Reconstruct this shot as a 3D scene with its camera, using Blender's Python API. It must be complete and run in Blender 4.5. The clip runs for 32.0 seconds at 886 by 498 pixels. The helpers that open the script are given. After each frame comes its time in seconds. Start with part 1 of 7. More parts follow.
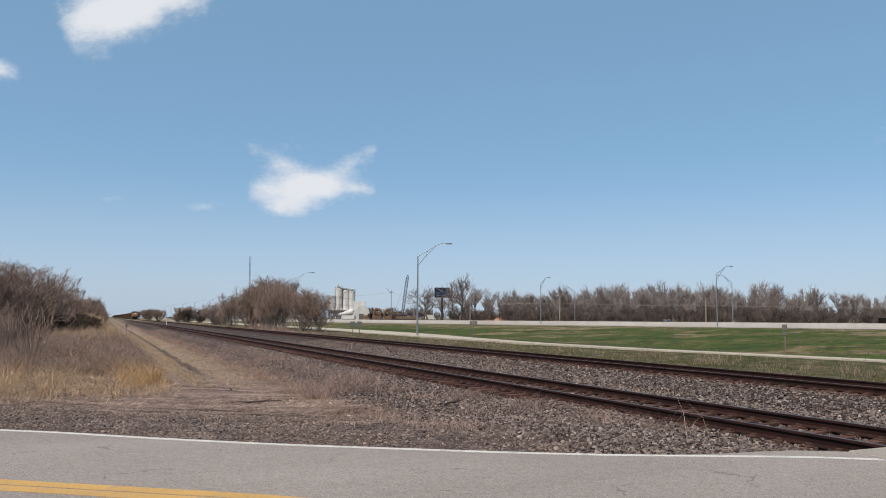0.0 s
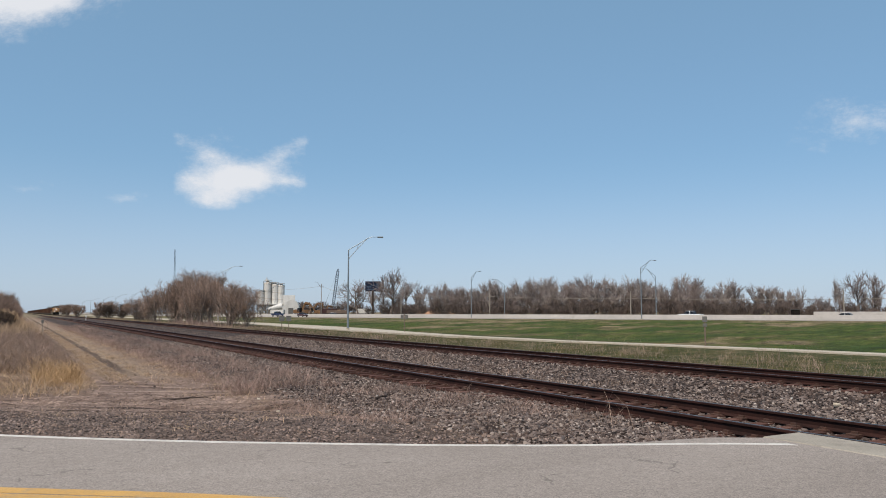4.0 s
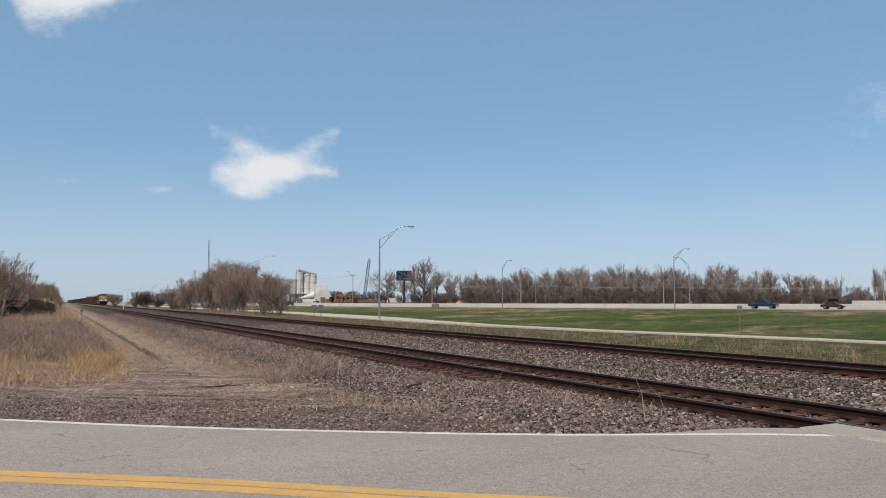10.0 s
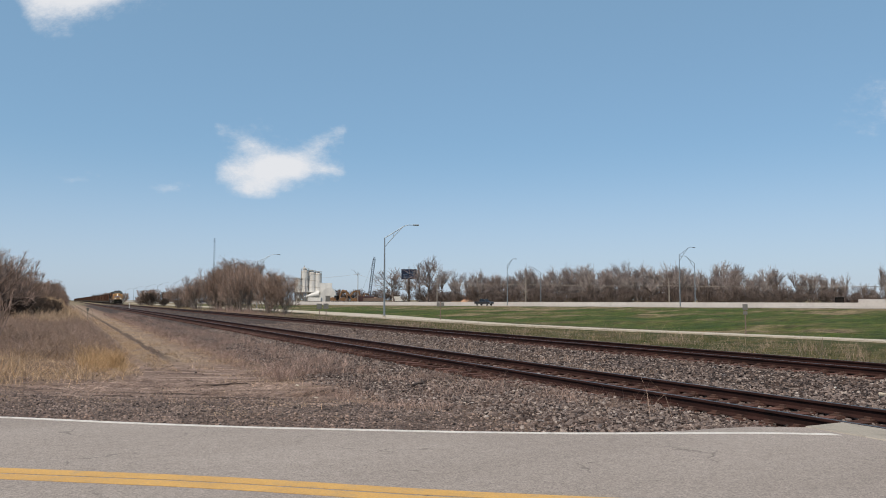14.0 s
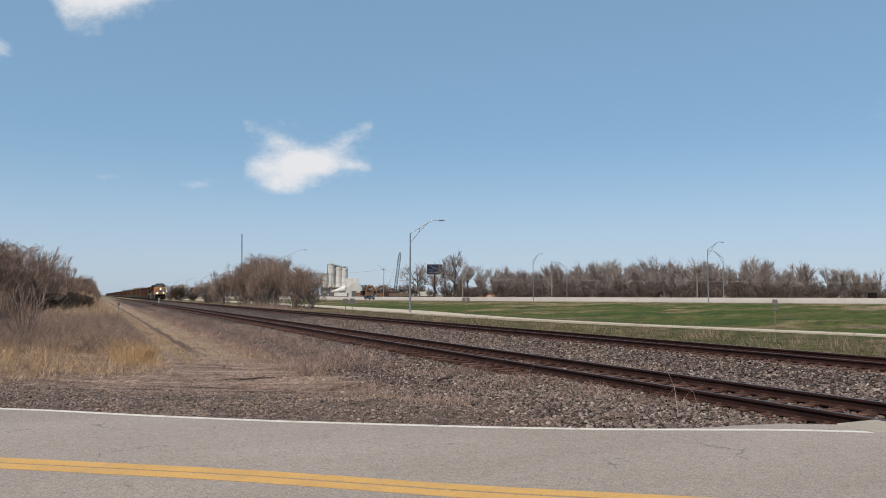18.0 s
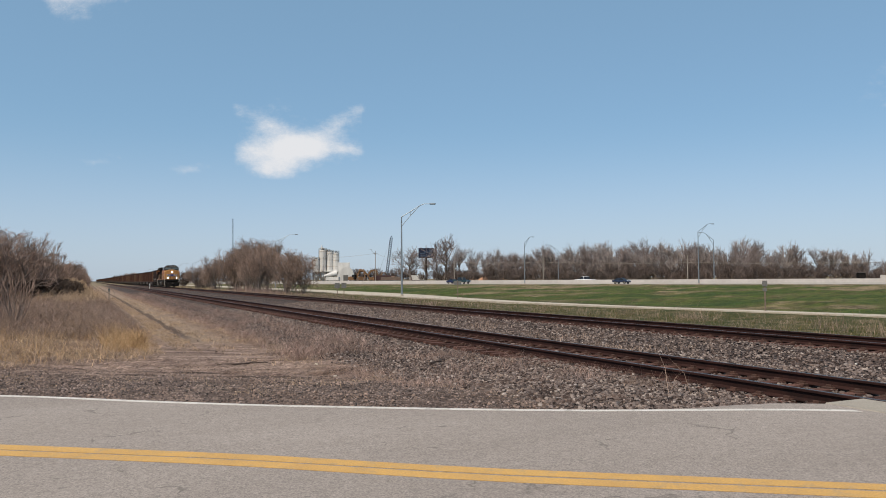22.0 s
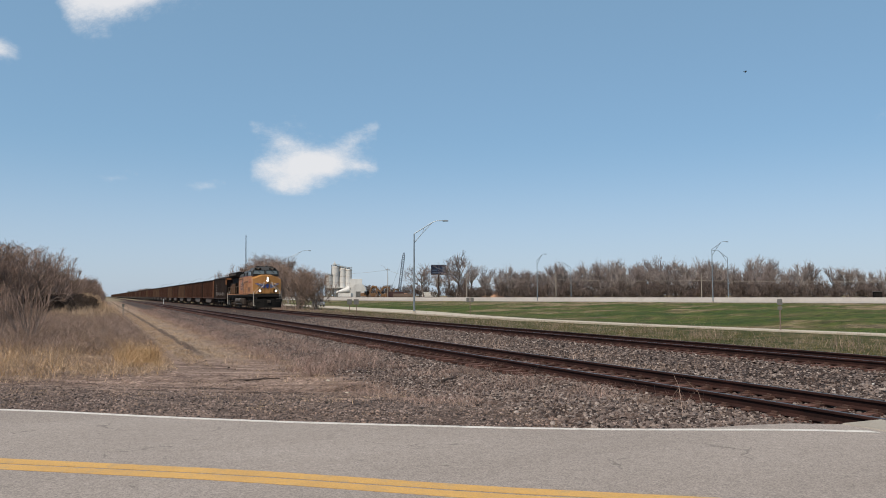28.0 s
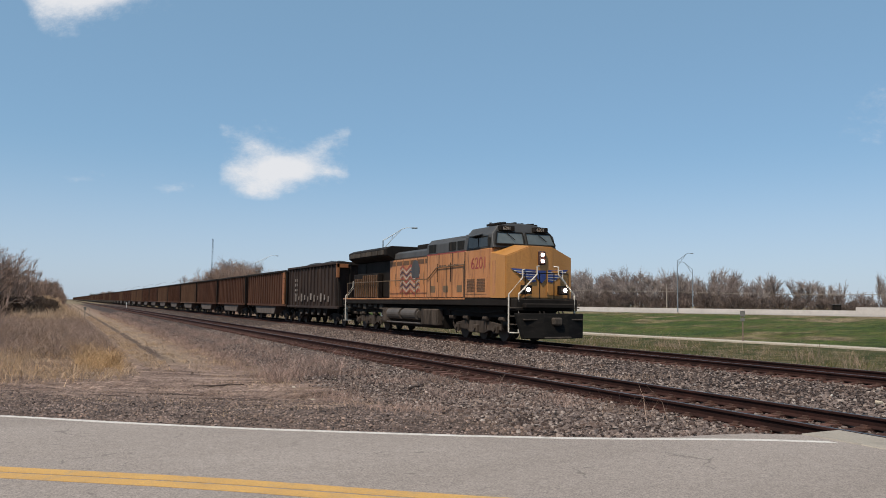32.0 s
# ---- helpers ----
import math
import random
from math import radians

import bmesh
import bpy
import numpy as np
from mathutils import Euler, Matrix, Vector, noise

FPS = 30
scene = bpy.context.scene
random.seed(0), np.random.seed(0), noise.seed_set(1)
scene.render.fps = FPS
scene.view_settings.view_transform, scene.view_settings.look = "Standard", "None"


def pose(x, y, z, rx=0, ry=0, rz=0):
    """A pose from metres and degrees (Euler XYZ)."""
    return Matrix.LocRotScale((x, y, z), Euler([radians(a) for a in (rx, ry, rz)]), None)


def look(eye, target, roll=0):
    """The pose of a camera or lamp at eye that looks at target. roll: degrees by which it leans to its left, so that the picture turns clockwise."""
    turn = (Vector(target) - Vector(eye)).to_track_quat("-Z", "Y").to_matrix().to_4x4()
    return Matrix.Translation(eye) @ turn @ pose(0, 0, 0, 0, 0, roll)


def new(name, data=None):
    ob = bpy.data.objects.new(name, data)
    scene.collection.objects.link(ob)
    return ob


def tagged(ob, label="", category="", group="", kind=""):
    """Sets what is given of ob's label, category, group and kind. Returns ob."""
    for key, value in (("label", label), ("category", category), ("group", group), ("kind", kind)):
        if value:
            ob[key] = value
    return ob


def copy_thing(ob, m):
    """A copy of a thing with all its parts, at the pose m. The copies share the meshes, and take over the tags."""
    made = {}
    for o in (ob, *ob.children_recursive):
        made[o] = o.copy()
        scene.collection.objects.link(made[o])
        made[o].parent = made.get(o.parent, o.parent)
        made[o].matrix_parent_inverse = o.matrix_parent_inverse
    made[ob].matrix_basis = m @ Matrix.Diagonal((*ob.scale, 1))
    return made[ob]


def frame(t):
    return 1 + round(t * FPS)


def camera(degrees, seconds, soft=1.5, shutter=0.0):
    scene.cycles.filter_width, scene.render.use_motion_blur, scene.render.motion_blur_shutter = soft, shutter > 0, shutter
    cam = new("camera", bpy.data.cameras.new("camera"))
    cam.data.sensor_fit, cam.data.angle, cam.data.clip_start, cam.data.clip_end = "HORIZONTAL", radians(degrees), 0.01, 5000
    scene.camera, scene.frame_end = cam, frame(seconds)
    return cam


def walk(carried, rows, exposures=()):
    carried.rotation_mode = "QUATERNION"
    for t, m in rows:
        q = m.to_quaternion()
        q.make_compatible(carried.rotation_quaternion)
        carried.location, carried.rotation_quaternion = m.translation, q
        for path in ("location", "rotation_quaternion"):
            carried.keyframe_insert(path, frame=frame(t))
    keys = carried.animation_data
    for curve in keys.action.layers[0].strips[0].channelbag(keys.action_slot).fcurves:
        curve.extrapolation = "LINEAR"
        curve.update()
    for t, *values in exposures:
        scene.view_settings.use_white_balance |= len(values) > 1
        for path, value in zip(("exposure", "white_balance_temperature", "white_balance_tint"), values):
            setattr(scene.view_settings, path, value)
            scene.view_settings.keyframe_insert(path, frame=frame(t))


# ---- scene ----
EYE = (0.0, 0.0, 1.6)
TURNS = [  # seconds, yaw, pitch, roll
    (0.0, -23.69, 5.15, -0.26), (0.5, -24.29, 4.80, -0.38), (1.0, -25.01, 4.37, -0.23),
    (1.5, -26.03, 4.65, -0.41), (2.0, -27.02, 4.85, -0.74), (2.5, -27.67, 5.03, -0.35),
    (3.0, -28.55, 4.90, -0.09), (3.5, -28.96, 4.81, -0.06), (5.5, -27.60, 4.11, 0.57),
    (6.0, -27.24, 4.06, 0.46), (6.5, -26.89, 4.01, 0.28), (7.0, -26.67, 3.95, 0.17),
    (7.5, -26.75, 3.89, 0.12), (8.0, -26.70, 3.92, 0.03), (8.5, -26.56, 4.28, 0.21),
    (9.0, -26.49, 4.23, 0.00), (9.5, -26.67, 4.10, -0.00), (10.0, -26.52, 3.89, 0.06),
    (10.5, -26.74, 3.73, -0.02), (11.0, -26.95, 3.75, -0.07), (11.5, -26.86, 3.78, -0.14),
    (12.0, -26.89, 3.94, -0.23), (12.5, -26.76, 3.81, -0.13), (13.0, -26.23, 3.75, -0.03),
    (13.5, -26.13, 3.86, -0.03), (14.0, -26.15, 3.78, 0.04), (14.5, -26.13, 3.48, 0.28),
    (16.5, -25.21, 2.38, 0.43), (17.0, -25.12, 2.60, 0.26), (17.5, -24.59, 3.03, 0.17),
    (18.0, -24.24, 3.42, 0.01), (18.5, -24.30, 3.56, 0.10), (19.0, -24.68, 3.34, 0.20),
    (19.5, -24.66, 2.98, 0.45), (20.0, -24.84, 2.61, 0.62), (20.5, -24.72, 2.51, 0.53),
    (21.0, -24.54, 2.59, 0.41), (21.5, -24.72, 2.58, 0.47), (22.0, -24.86, 2.19, 0.43),
    (22.5, -24.79, 2.22, 0.30), (23.0, -24.92, 2.63, 0.23), (23.5, -24.86, 3.14, 0.12),
    (24.0, -24.80, 3.57, 0.32), (24.5, -24.76, 3.74, 0.33), (25.0, -24.71, 3.70, 0.49),
    (25.5, -24.78, 3.49, 0.39), (27.5, -24.00, 3.32, 0.26), (28.0, -23.94, 3.45, 0.15),
    (28.5, -24.20, 3.52, 0.40), (29.0, -24.62, 3.80, 0.17), (29.5, -24.81, 3.87, 0.18),
    (30.0, -25.07, 3.26, 0.31), (30.5, -25.16, 3.04, 0.24), (31.0, -25.68, 3.54, 0.05),
    (31.5, -25.94, 3.77, -0.22), (32.0, -26.32, 4.02, -0.61),
]
cam = camera(60.0, 32.0, soft=0.95)
walk(cam, [(t, pose(*EYE, 90 + p, r, y)) for t, y, p, r in TURNS],
     [(0, 0.0, 6400, 10), (6, 0.0, 6440, 10), (11, 0.0, 6480, 10), (18, 0.0, 6570, 10), (23, 0.0, 6590, 10), (32, 0.0, 6530, 10)])

# ---- sky and sun ----
SUN_EL, SUN_AZ = radians(55), radians(242)   # azimuth clockwise from +y
world = bpy.data.worlds.new("sky")
scene.world = world
world.use_nodes = True
wn, wl = world.node_tree.nodes, world.node_tree.links
sky = wn.new("ShaderNodeTexSky")
sky.sky_type, sky.sun_disc = "NISHITA", False
sky.sun_elevation, sky.sun_rotation = SUN_EL, SUN_AZ
sky.altitude, sky.air_density, sky.dust_density, sky.ozone_density = 0, 1.0, 0.45, 3.0
tint = wn.new("ShaderNodeMix")          # clear spring sky: deep blue above, pale at the horizon
tint.data_type, tint.blend_type = "RGBA", "MULTIPLY"
tint.inputs[0].default_value, tint.inputs[7].default_value = 1.0, (0.375, 0.42, 0.49, 1)
base = wn.new("ShaderNodeMix")
base.data_type, base.blend_type = "RGBA", "ADD"
base.inputs[0].default_value, base.inputs[7].default_value = 1.0, (1.1, 1.89, 2.4, 1)
wl.new(sky.outputs[0], tint.inputs[6])
wl.new(tint.outputs[2], base.inputs[6])
haze = wn.new("ShaderNodeMix")          # pale spring haze low over the land
haze.data_type, haze.inputs[7].default_value = "RGBA", (4.7, 5.0, 6.3, 1)
up = wn.new("ShaderNodeSeparateXYZ")
low_air = wn.new("ShaderNodeMapRange")
low_air.interpolation_type = "SMOOTHERSTEP"
for k, v in ((1, 0.0), (2, 0.22), (3, 0.4), (4, 0.0)):
    low_air.inputs[k].default_value = v
wl.new(wn.new("ShaderNodeTexCoord").outputs["Generated"], up.inputs[0])
wl.new(up.outputs[2], low_air.inputs[0])
wl.new(low_air.outputs[0], haze.inputs[0])
wl.new(base.outputs[2], haze.inputs[6])
wl.new(haze.outputs[2], wn["Background"].inputs[0])
wn["Background"].inputs[1].default_value = 0.125
sun = new("sun", bpy.data.lights.new("sun", "SUN"))
sun.data.energy, sun.data.angle, sun.data.color = 4.6, radians(0.53), (1.0, 0.89, 0.755)
to_sun = Vector((math.sin(SUN_AZ) * math.cos(SUN_EL), math.cos(SUN_AZ) * math.cos(SUN_EL), math.sin(SUN_EL)))
sun.matrix_world = look(to_sun * 50, (0, 0, 0))


# ---- materials ----
def ramp(nt, fac, stops):
    n = nt.nodes.new("ShaderNodeValToRGB")
    els = n.color_ramp.elements
    while len(els) < len(stops):
        els.new(0.5)
    for e, (p, c) in zip(els, stops):
        e.position, e.color = p, (*c, 1)
    nt.links.new(fac, n.inputs[0])
    return n.outputs[0]


def noise_of(nt, vec, scale, detail=4, rough=0.6, stretch=None):
    if stretch:
        m = nt.nodes.new("ShaderNodeMapping")
        m.inputs["Scale"].default_value = stretch
        nt.links.new(vec, m.inputs[0])
        vec = m.outputs[0]
    n = nt.nodes.new("ShaderNodeTexNoise")
    n.inputs["Scale"].default_value, n.inputs["Detail"].default_value, n.inputs["Roughness"].default_value = scale, detail, rough
    nt.links.new(vec, n.inputs["Vector"])
    return n.outputs[0]


def mix(nt, fac, a, b, kind="MIX"):
    n = nt.nodes.new("ShaderNodeMix")
    n.data_type, n.blend_type = "RGBA", kind
    for sock, v in ((n.inputs[0], fac), (n.inputs[6], a), (n.inputs[7], b)):
        if isinstance(v, (int, float)):
            sock.default_value = v
        elif isinstance(v, tuple):
            sock.default_value = (*v, 1)
        else:
            nt.links.new(v, sock)
    return n.outputs[2]


def calc(nt, op, a, b=0.0, c=0.0, clamp=False):
    n = nt.nodes.new("ShaderNodeMath")
    n.operation, n.use_clamp = op, clamp
    for sock, v in zip(n.inputs, (a, b, c)):
        if isinstance(v, (int, float)):
            sock.default_value = v
        else:
            nt.links.new(v, sock)
    return n.outputs[0]


def step(nt, v, a, b):
    """0 at a, 1 at b, smooth between."""
    n = nt.nodes.new("ShaderNodeMapRange")
    n.interpolation_type = "SMOOTHSTEP"
    n.inputs[1].default_value, n.inputs[2].default_value = a, b
    nt.links.new(v, n.inputs[0])
    return n.outputs[0]


def start(name):
    m = bpy.data.materials.new(name)
    m.use_nodes = True
    nt = m.node_tree
    tc = nt.nodes.new("ShaderNodeTexCoord")
    return m, nt, nt.nodes["Principled BSDF"], tc.outputs["Object"]


def bump(nt, bsdf, height, strength, distance):
    b = nt.nodes.new("ShaderNodeBump")
    b.inputs["Strength"].default_value, b.inputs["Distance"].default_value = strength, distance
    nt.links.new(height, b.inputs["Height"])
    nt.links.new(b.outputs[0], bsdf.inputs["Normal"])


def surface(name, a, b, rough=0.8, metal=0.0, scale=2.0, fine=30.0, relief=0.004, grain=0.25, stretch=None, dirt=None, amount=0.5, pick=0.0, island=0.0):
    """Two tones at a broad scale, grain at a fine one, dirt in patches; pick: change from piece to piece."""
    m, nt, p, vec = start(name)
    big = noise_of(nt, vec, scale, 5, 0.62, stretch)
    small = noise_of(nt, vec, fine, 3, 0.6)
    col = ramp(nt, big, [(0.35, a), (0.65, b)])
    if dirt:
        spots = noise_of(nt, vec, scale * 2.7, 6, 0.7, stretch)
        col = mix(nt, calc(nt, "MULTIPLY", step(nt, spots, 0.5, 0.68), amount), col, dirt)
    col = mix(nt, 1.0, col, ramp(nt, small, [(0.3, (1 - grain,) * 3), (0.7, (1 + grain * 0.4,) * 3)]), "MULTIPLY")
    if pick:
        info = nt.nodes.new("ShaderNodeObjectInfo")
        col = mix(nt, 1.0, col, ramp(nt, info.outputs["Random"], [(0, (1 - pick,) * 3), (1, (1 + pick * 0.6,) * 3)]), "MULTIPLY")
    if island:
        geo = nt.nodes.new("ShaderNodeNewGeometry")
        col = mix(nt, 1.0, col, ramp(nt, geo.outputs["Random Per Island"], [(0, (1 - island,) * 3), (0.6, (1.0,) * 3), (1, (1 + island * 1.3,) * 3)]), "MULTIPLY")
    nt.links.new(col, p.inputs["Base Color"])
    p.inputs["Metallic"].default_value = metal
    nt.links.new(ramp(nt, small, [(0.2, (max(rough - 0.12, 0.03),) * 3), (0.8, (min(rough + 0.1, 1),) * 3)]), p.inputs["Roughness"])
    if relief:
        bump(nt, p, small, 0.6, relief)
    return m


def glow(name, colour, power):
    m, nt, p, vec = start(name)
    p.inputs["Base Color"].default_value = (*colour, 1)
    p.inputs["Emission Color"].default_value = (*colour, 1)
    p.inputs["Emission Strength"].default_value = power
    return m


def asphalt():
    """Old grey asphalt: pale worn stones, broad lanes of wear, thin ragged cracks and small dark scars."""
    m, nt, p, vec = start("worn_asphalt")
    broad, mid, speck = noise_of(nt, vec, 0.3, 5, 0.6, (0.5, 1.2, 1)), noise_of(nt, vec, 9, 6, 0.7), noise_of(nt, vec, 62, 3, 0.75)
    col = ramp(nt, broad, [(0.3, (0.224, 0.189, 0.164)), (0.7, (0.295, 0.253, 0.223))])
    col = mix(nt, 1.0, col, ramp(nt, mid, [(0.3, (0.88,) * 3), (0.7, (1.1,) * 3)]), "MULTIPLY")
    col = mix(nt, 1.0, col, ramp(nt, speck, [(0.28, (0.45,) * 3), (0.5, (1.0,) * 3), (0.72, (1.5,) * 3)]), "MULTIPLY")
    v = nt.nodes.new("ShaderNodeTexVoronoi")
    v.feature, v.inputs["Scale"].default_value = "DISTANCE_TO_EDGE", 0.7
    warp = nt.nodes.new("ShaderNodeVectorMath")
    warp.operation = "MULTIPLY_ADD"
    warp.inputs[1].default_value = (0.5, 0.5, 0.5)
    n = nt.nodes.new("ShaderNodeTexNoise")
    n.inputs["Scale"].default_value, n.inputs["Detail"].default_value = 3.0, 5
    nt.links.new(vec, n.inputs["Vector"])
    nt.links.new(n.outputs["Color"], warp.inputs[0])
    nt.links.new(vec, warp.inputs[2])
    nt.links.new(warp.outputs[0], v.inputs["Vector"])
    crack = calc(nt, "SUBTRACT", 1.0, step(nt, v.outputs["Distance"], 0.003, 0.014))
    crack = calc(nt, "MULTIPLY", crack, step(nt, noise_of(nt, vec, 0.9, 4), 0.54, 0.62))
    col = mix(nt, calc(nt, "MULTIPLY", crack, 0.5), col, (0.06, 0.052, 0.045))
    scar = step(nt, noise_of(nt, vec, 7, 3, 0.5, (0.35, 1.6, 1)), 0.7, 0.74)
    col = mix(nt, calc(nt, "MULTIPLY", scar, 0.6), col, (0.08, 0.07, 0.06))
    nt.links.new(col, p.inputs["Base Color"])
    p.inputs["Roughness"].default_value = 0.88
    p.inputs["Specular IOR Level"].default_value = 0.3
    bump(nt, p, speck, 0.5, 0.006)
    return m


ASPHALT = asphalt()
WHITE_LINE = surface("white_road_paint", (0.64, 0.6, 0.55), (0.54, 0.5, 0.45), 0.7, scale=2, fine=60, dirt=(0.3, 0.265, 0.23), amount=0.7)
YELLOW_LINE = surface("yellow_road_paint", (0.57, 0.325, 0.085), (0.49, 0.28, 0.08), 0.7, scale=2, fine=60, dirt=(0.3, 0.24, 0.16), amount=0.45)
CROSSING = surface("crossing_panel_concrete", (0.27, 0.235, 0.19), (0.35, 0.31, 0.255), 0.9, scale=1.2, fine=40, dirt=(0.2, 0.17, 0.14), amount=0.5)
CONCRETE = surface("pale_concrete", (0.4, 0.34, 0.265), (0.48, 0.415, 0.33), 0.9, scale=1.2, fine=40, dirt=(0.3, 0.26, 0.21), amount=0.4)
HIGHWAY = surface("highway_concrete", (0.3, 0.27, 0.245), (0.37, 0.335, 0.305), 0.9, scale=0.08, fine=4, dirt=(0.22, 0.2, 0.18), amount=0.4)
BARRIER = surface("barrier_concrete", (0.43, 0.395, 0.36), (0.5, 0.465, 0.43), 0.9, grain=0.1, relief=0.0, scale=0.08, fine=1.5, dirt=(0.31, 0.28, 0.24), amount=0.4)
RAIL_SIDE = surface("rusty_rail_web", (0.024, 0.0112, 0.0095), (0.043, 0.0185, 0.015), 0.85, scale=1.5, fine=50, relief=0.002, dirt=(0.012, 0.008, 0.007), amount=0.6)
RAIL_TOP = surface("polished_rail_head", (0.1, 0.088, 0.082), (0.15, 0.13, 0.12), 0.42, 0.85, scale=1, fine=20, relief=0.0005, grain=0.15)
TIE = surface("weathered_tie_wood", (0.072, 0.035, 0.027), (0.145, 0.074, 0.058), 0.95, scale=2, fine=25, stretch=(0.4, 6, 6), relief=0.01, dirt=(0.028, 0.02, 0.016), amount=0.6, pick=0.4)
TIE_FAR = surface("weathered_tie_wood_far", (0.06, 0.032, 0.023), (0.115, 0.063, 0.045), 0.95, scale=2, fine=25, relief=0.0, island=0.3)
STEEL_RUST = surface("rusty_plate_steel", (0.05, 0.024, 0.016), (0.09, 0.04, 0.025), 0.9, scale=6, fine=60, relief=0.001)
def broken_stone(name, tones, wear):
    """Crushed rock: every stone its own tone, with dusty and rusty patches over several stones."""
    m, nt, p, vec = start(name)
    geo = nt.nodes.new("ShaderNodeNewGeometry")
    col = ramp(nt, geo.outputs["Random Per Island"], tones)
    col = mix(nt, calc(nt, "MULTIPLY", step(nt, noise_of(nt, vec, 1.1, 5, 0.65), 0.48, 0.7), 0.55), col, wear)
    grain = noise_of(nt, vec, 55, 3, 0.6)
    col = mix(nt, 1.0, col, ramp(nt, grain, [(0.3, (0.72,) * 3), (0.7, (1.15,) * 3)]), "MULTIPLY")
    nt.links.new(col, p.inputs["Base Color"])
    p.inputs["Roughness"].default_value, p.inputs["Specular IOR Level"].default_value = 0.92, 0.25
    bump(nt, p, grain, 0.6, 0.004)
    return m


STONE = broken_stone("crushed_ballast_stone", [(0.0, (0.02, 0.014, 0.012)), (0.22, (0.06, 0.042, 0.036)), (0.5, (0.135, 0.103, 0.091)), (0.75, (0.19, 0.151, 0.136)), (0.9, (0.235, 0.18, 0.15)), (1.0, (0.38, 0.325, 0.29))], (0.12, 0.079, 0.062))
GRAVEL = surface("roadside_gravel", (0.1, 0.072, 0.061), (0.195, 0.147, 0.127), 0.95, scale=0.7, fine=60, relief=0.003, island=0.8)
CLOD = surface("dry_earth_clod", (0.13, 0.088, 0.07), (0.28, 0.2, 0.16), 0.98, scale=1.0, fine=40, relief=0.003, island=0.4)


def ground_material():
    m, nt, p, vec = start("trackside_ground")
    geo = nt.nodes.new("ShaderNodeNewGeometry")
    sep = nt.nodes.new("ShaderNodeSeparateXYZ")
    nt.links.new(geo.outputs["Position"], sep.inputs[0])
    x, y = sep.outputs[0], sep.outputs[1]
    pos = geo.outputs["Position"]
    broad, mid, fine = noise_of(nt, pos, 0.06, 5), noise_of(nt, pos, 0.9, 6, 0.65), noise_of(nt, pos, 14, 5, 0.7)
    edge = calc(nt, "MULTIPLY_ADD", mid, 3.0, -1.5)
    xe = calc(nt, "ADD", x, edge)
    ye = calc(nt, "ADD", y, edge)
    crumb = noise_of(nt, pos, 4.5, 8, 0.75, (1.0, 1.6, 1.0))
    soil = ramp(nt, mid, [(0.3, (0.135, 0.084, 0.062)), (0.5, (0.185, 0.122, 0.092)), (0.7, (0.25, 0.172, 0.128))])
    straw = ramp(nt, mid, [(0.3, (0.18, 0.12, 0.078)), (0.6, (0.29, 0.2, 0.13)), (0.75, (0.22, 0.152, 0.1))])
    # broad lawn of the verge: fresh green, olive and straw-coloured drifts, drier up the highway bank
    turned = nt.nodes.new("ShaderNodeCombineXYZ")       # along the highway, and up the bank
    nt.links.new(calc(nt, "SUBTRACT", calc(nt, "MULTIPLY", y, 0.93), calc(nt, "MULTIPLY", x, 0.3)), turned.inputs[0])
    up_bank = calc(nt, "ADD", calc(nt, "MULTIPLY", x, 0.93), calc(nt, "MULTIPLY", y, 0.36))
    nt.links.new(calc(nt, "MULTIPLY", up_bank, 0.3), turned.inputs[1])
    drift = noise_of(nt, turned.outputs[0], 0.09, 10, 0.72)
    bank = step(nt, calc(nt, "ADD", up_bank, calc(nt, "MULTIPLY", broad, 60.0)), 112, 195)
    drift = calc(nt, "MULTIPLY_ADD", bank, 0.085, drift)
    lawn = ramp(nt, drift, [(0.4, (0.036, 0.058, 0.008)), (0.5, (0.06, 0.078, 0.013)), (0.555, (0.09, 0.083, 0.026)), (0.6, (0.185, 0.14, 0.078))])
    clump = noise_of(nt, turned.outputs[0], 0.8, 9, 0.78)
    lawn = mix(nt, 1.0, lawn, ramp(nt, clump, [(0.36, (0.35,) * 3), (0.5, (0.95,) * 3), (0.64, (1.5,) * 3)]), "MULTIPLY")
    gravel = ramp(nt, fine, [(0.36, (0.01, 0.007, 0.0055)), (0.5, (0.046, 0.033, 0.028)), (0.6, (0.11, 0.082, 0.071)), (0.74, (0.23, 0.183, 0.16))])
    col = mix(nt, step(nt, mid, 0.42, 0.62), soil, straw)
    # two-track lane
    lane = calc(nt, "MULTIPLY", step(nt, xe, -0.2, 0.9), calc(nt, "SUBTRACT", 1.0, step(nt, xe, 4.4, 5.4)))
    dirt_lane = ramp(nt, mid, [(0.3, (0.17, 0.115, 0.09)), (0.7, (0.3, 0.212, 0.165))])
    col = mix(nt, calc(nt, "MULTIPLY", lane, 0.6), col, dirt_lane)
    # straw crown and verge of the lane, and its two wheel ruts of dark earth
    wav = calc(nt, "MULTIPLY_ADD", mid, 0.5, calc(nt, "SUBTRACT", x, 0.25))
    crown = calc(nt, "MULTIPLY", step(nt, wav, 2.25, 2.5), calc(nt, "SUBTRACT", 1.0, step(nt, wav, 4.1, 4.6)))
    col = mix(nt, calc(nt, "MULTIPLY", calc(nt, "MULTIPLY", crown, step(nt, ye, 22.0, 29.0)), step(nt, fine, 0.3, 0.55)), col, (0.275, 0.203, 0.145))
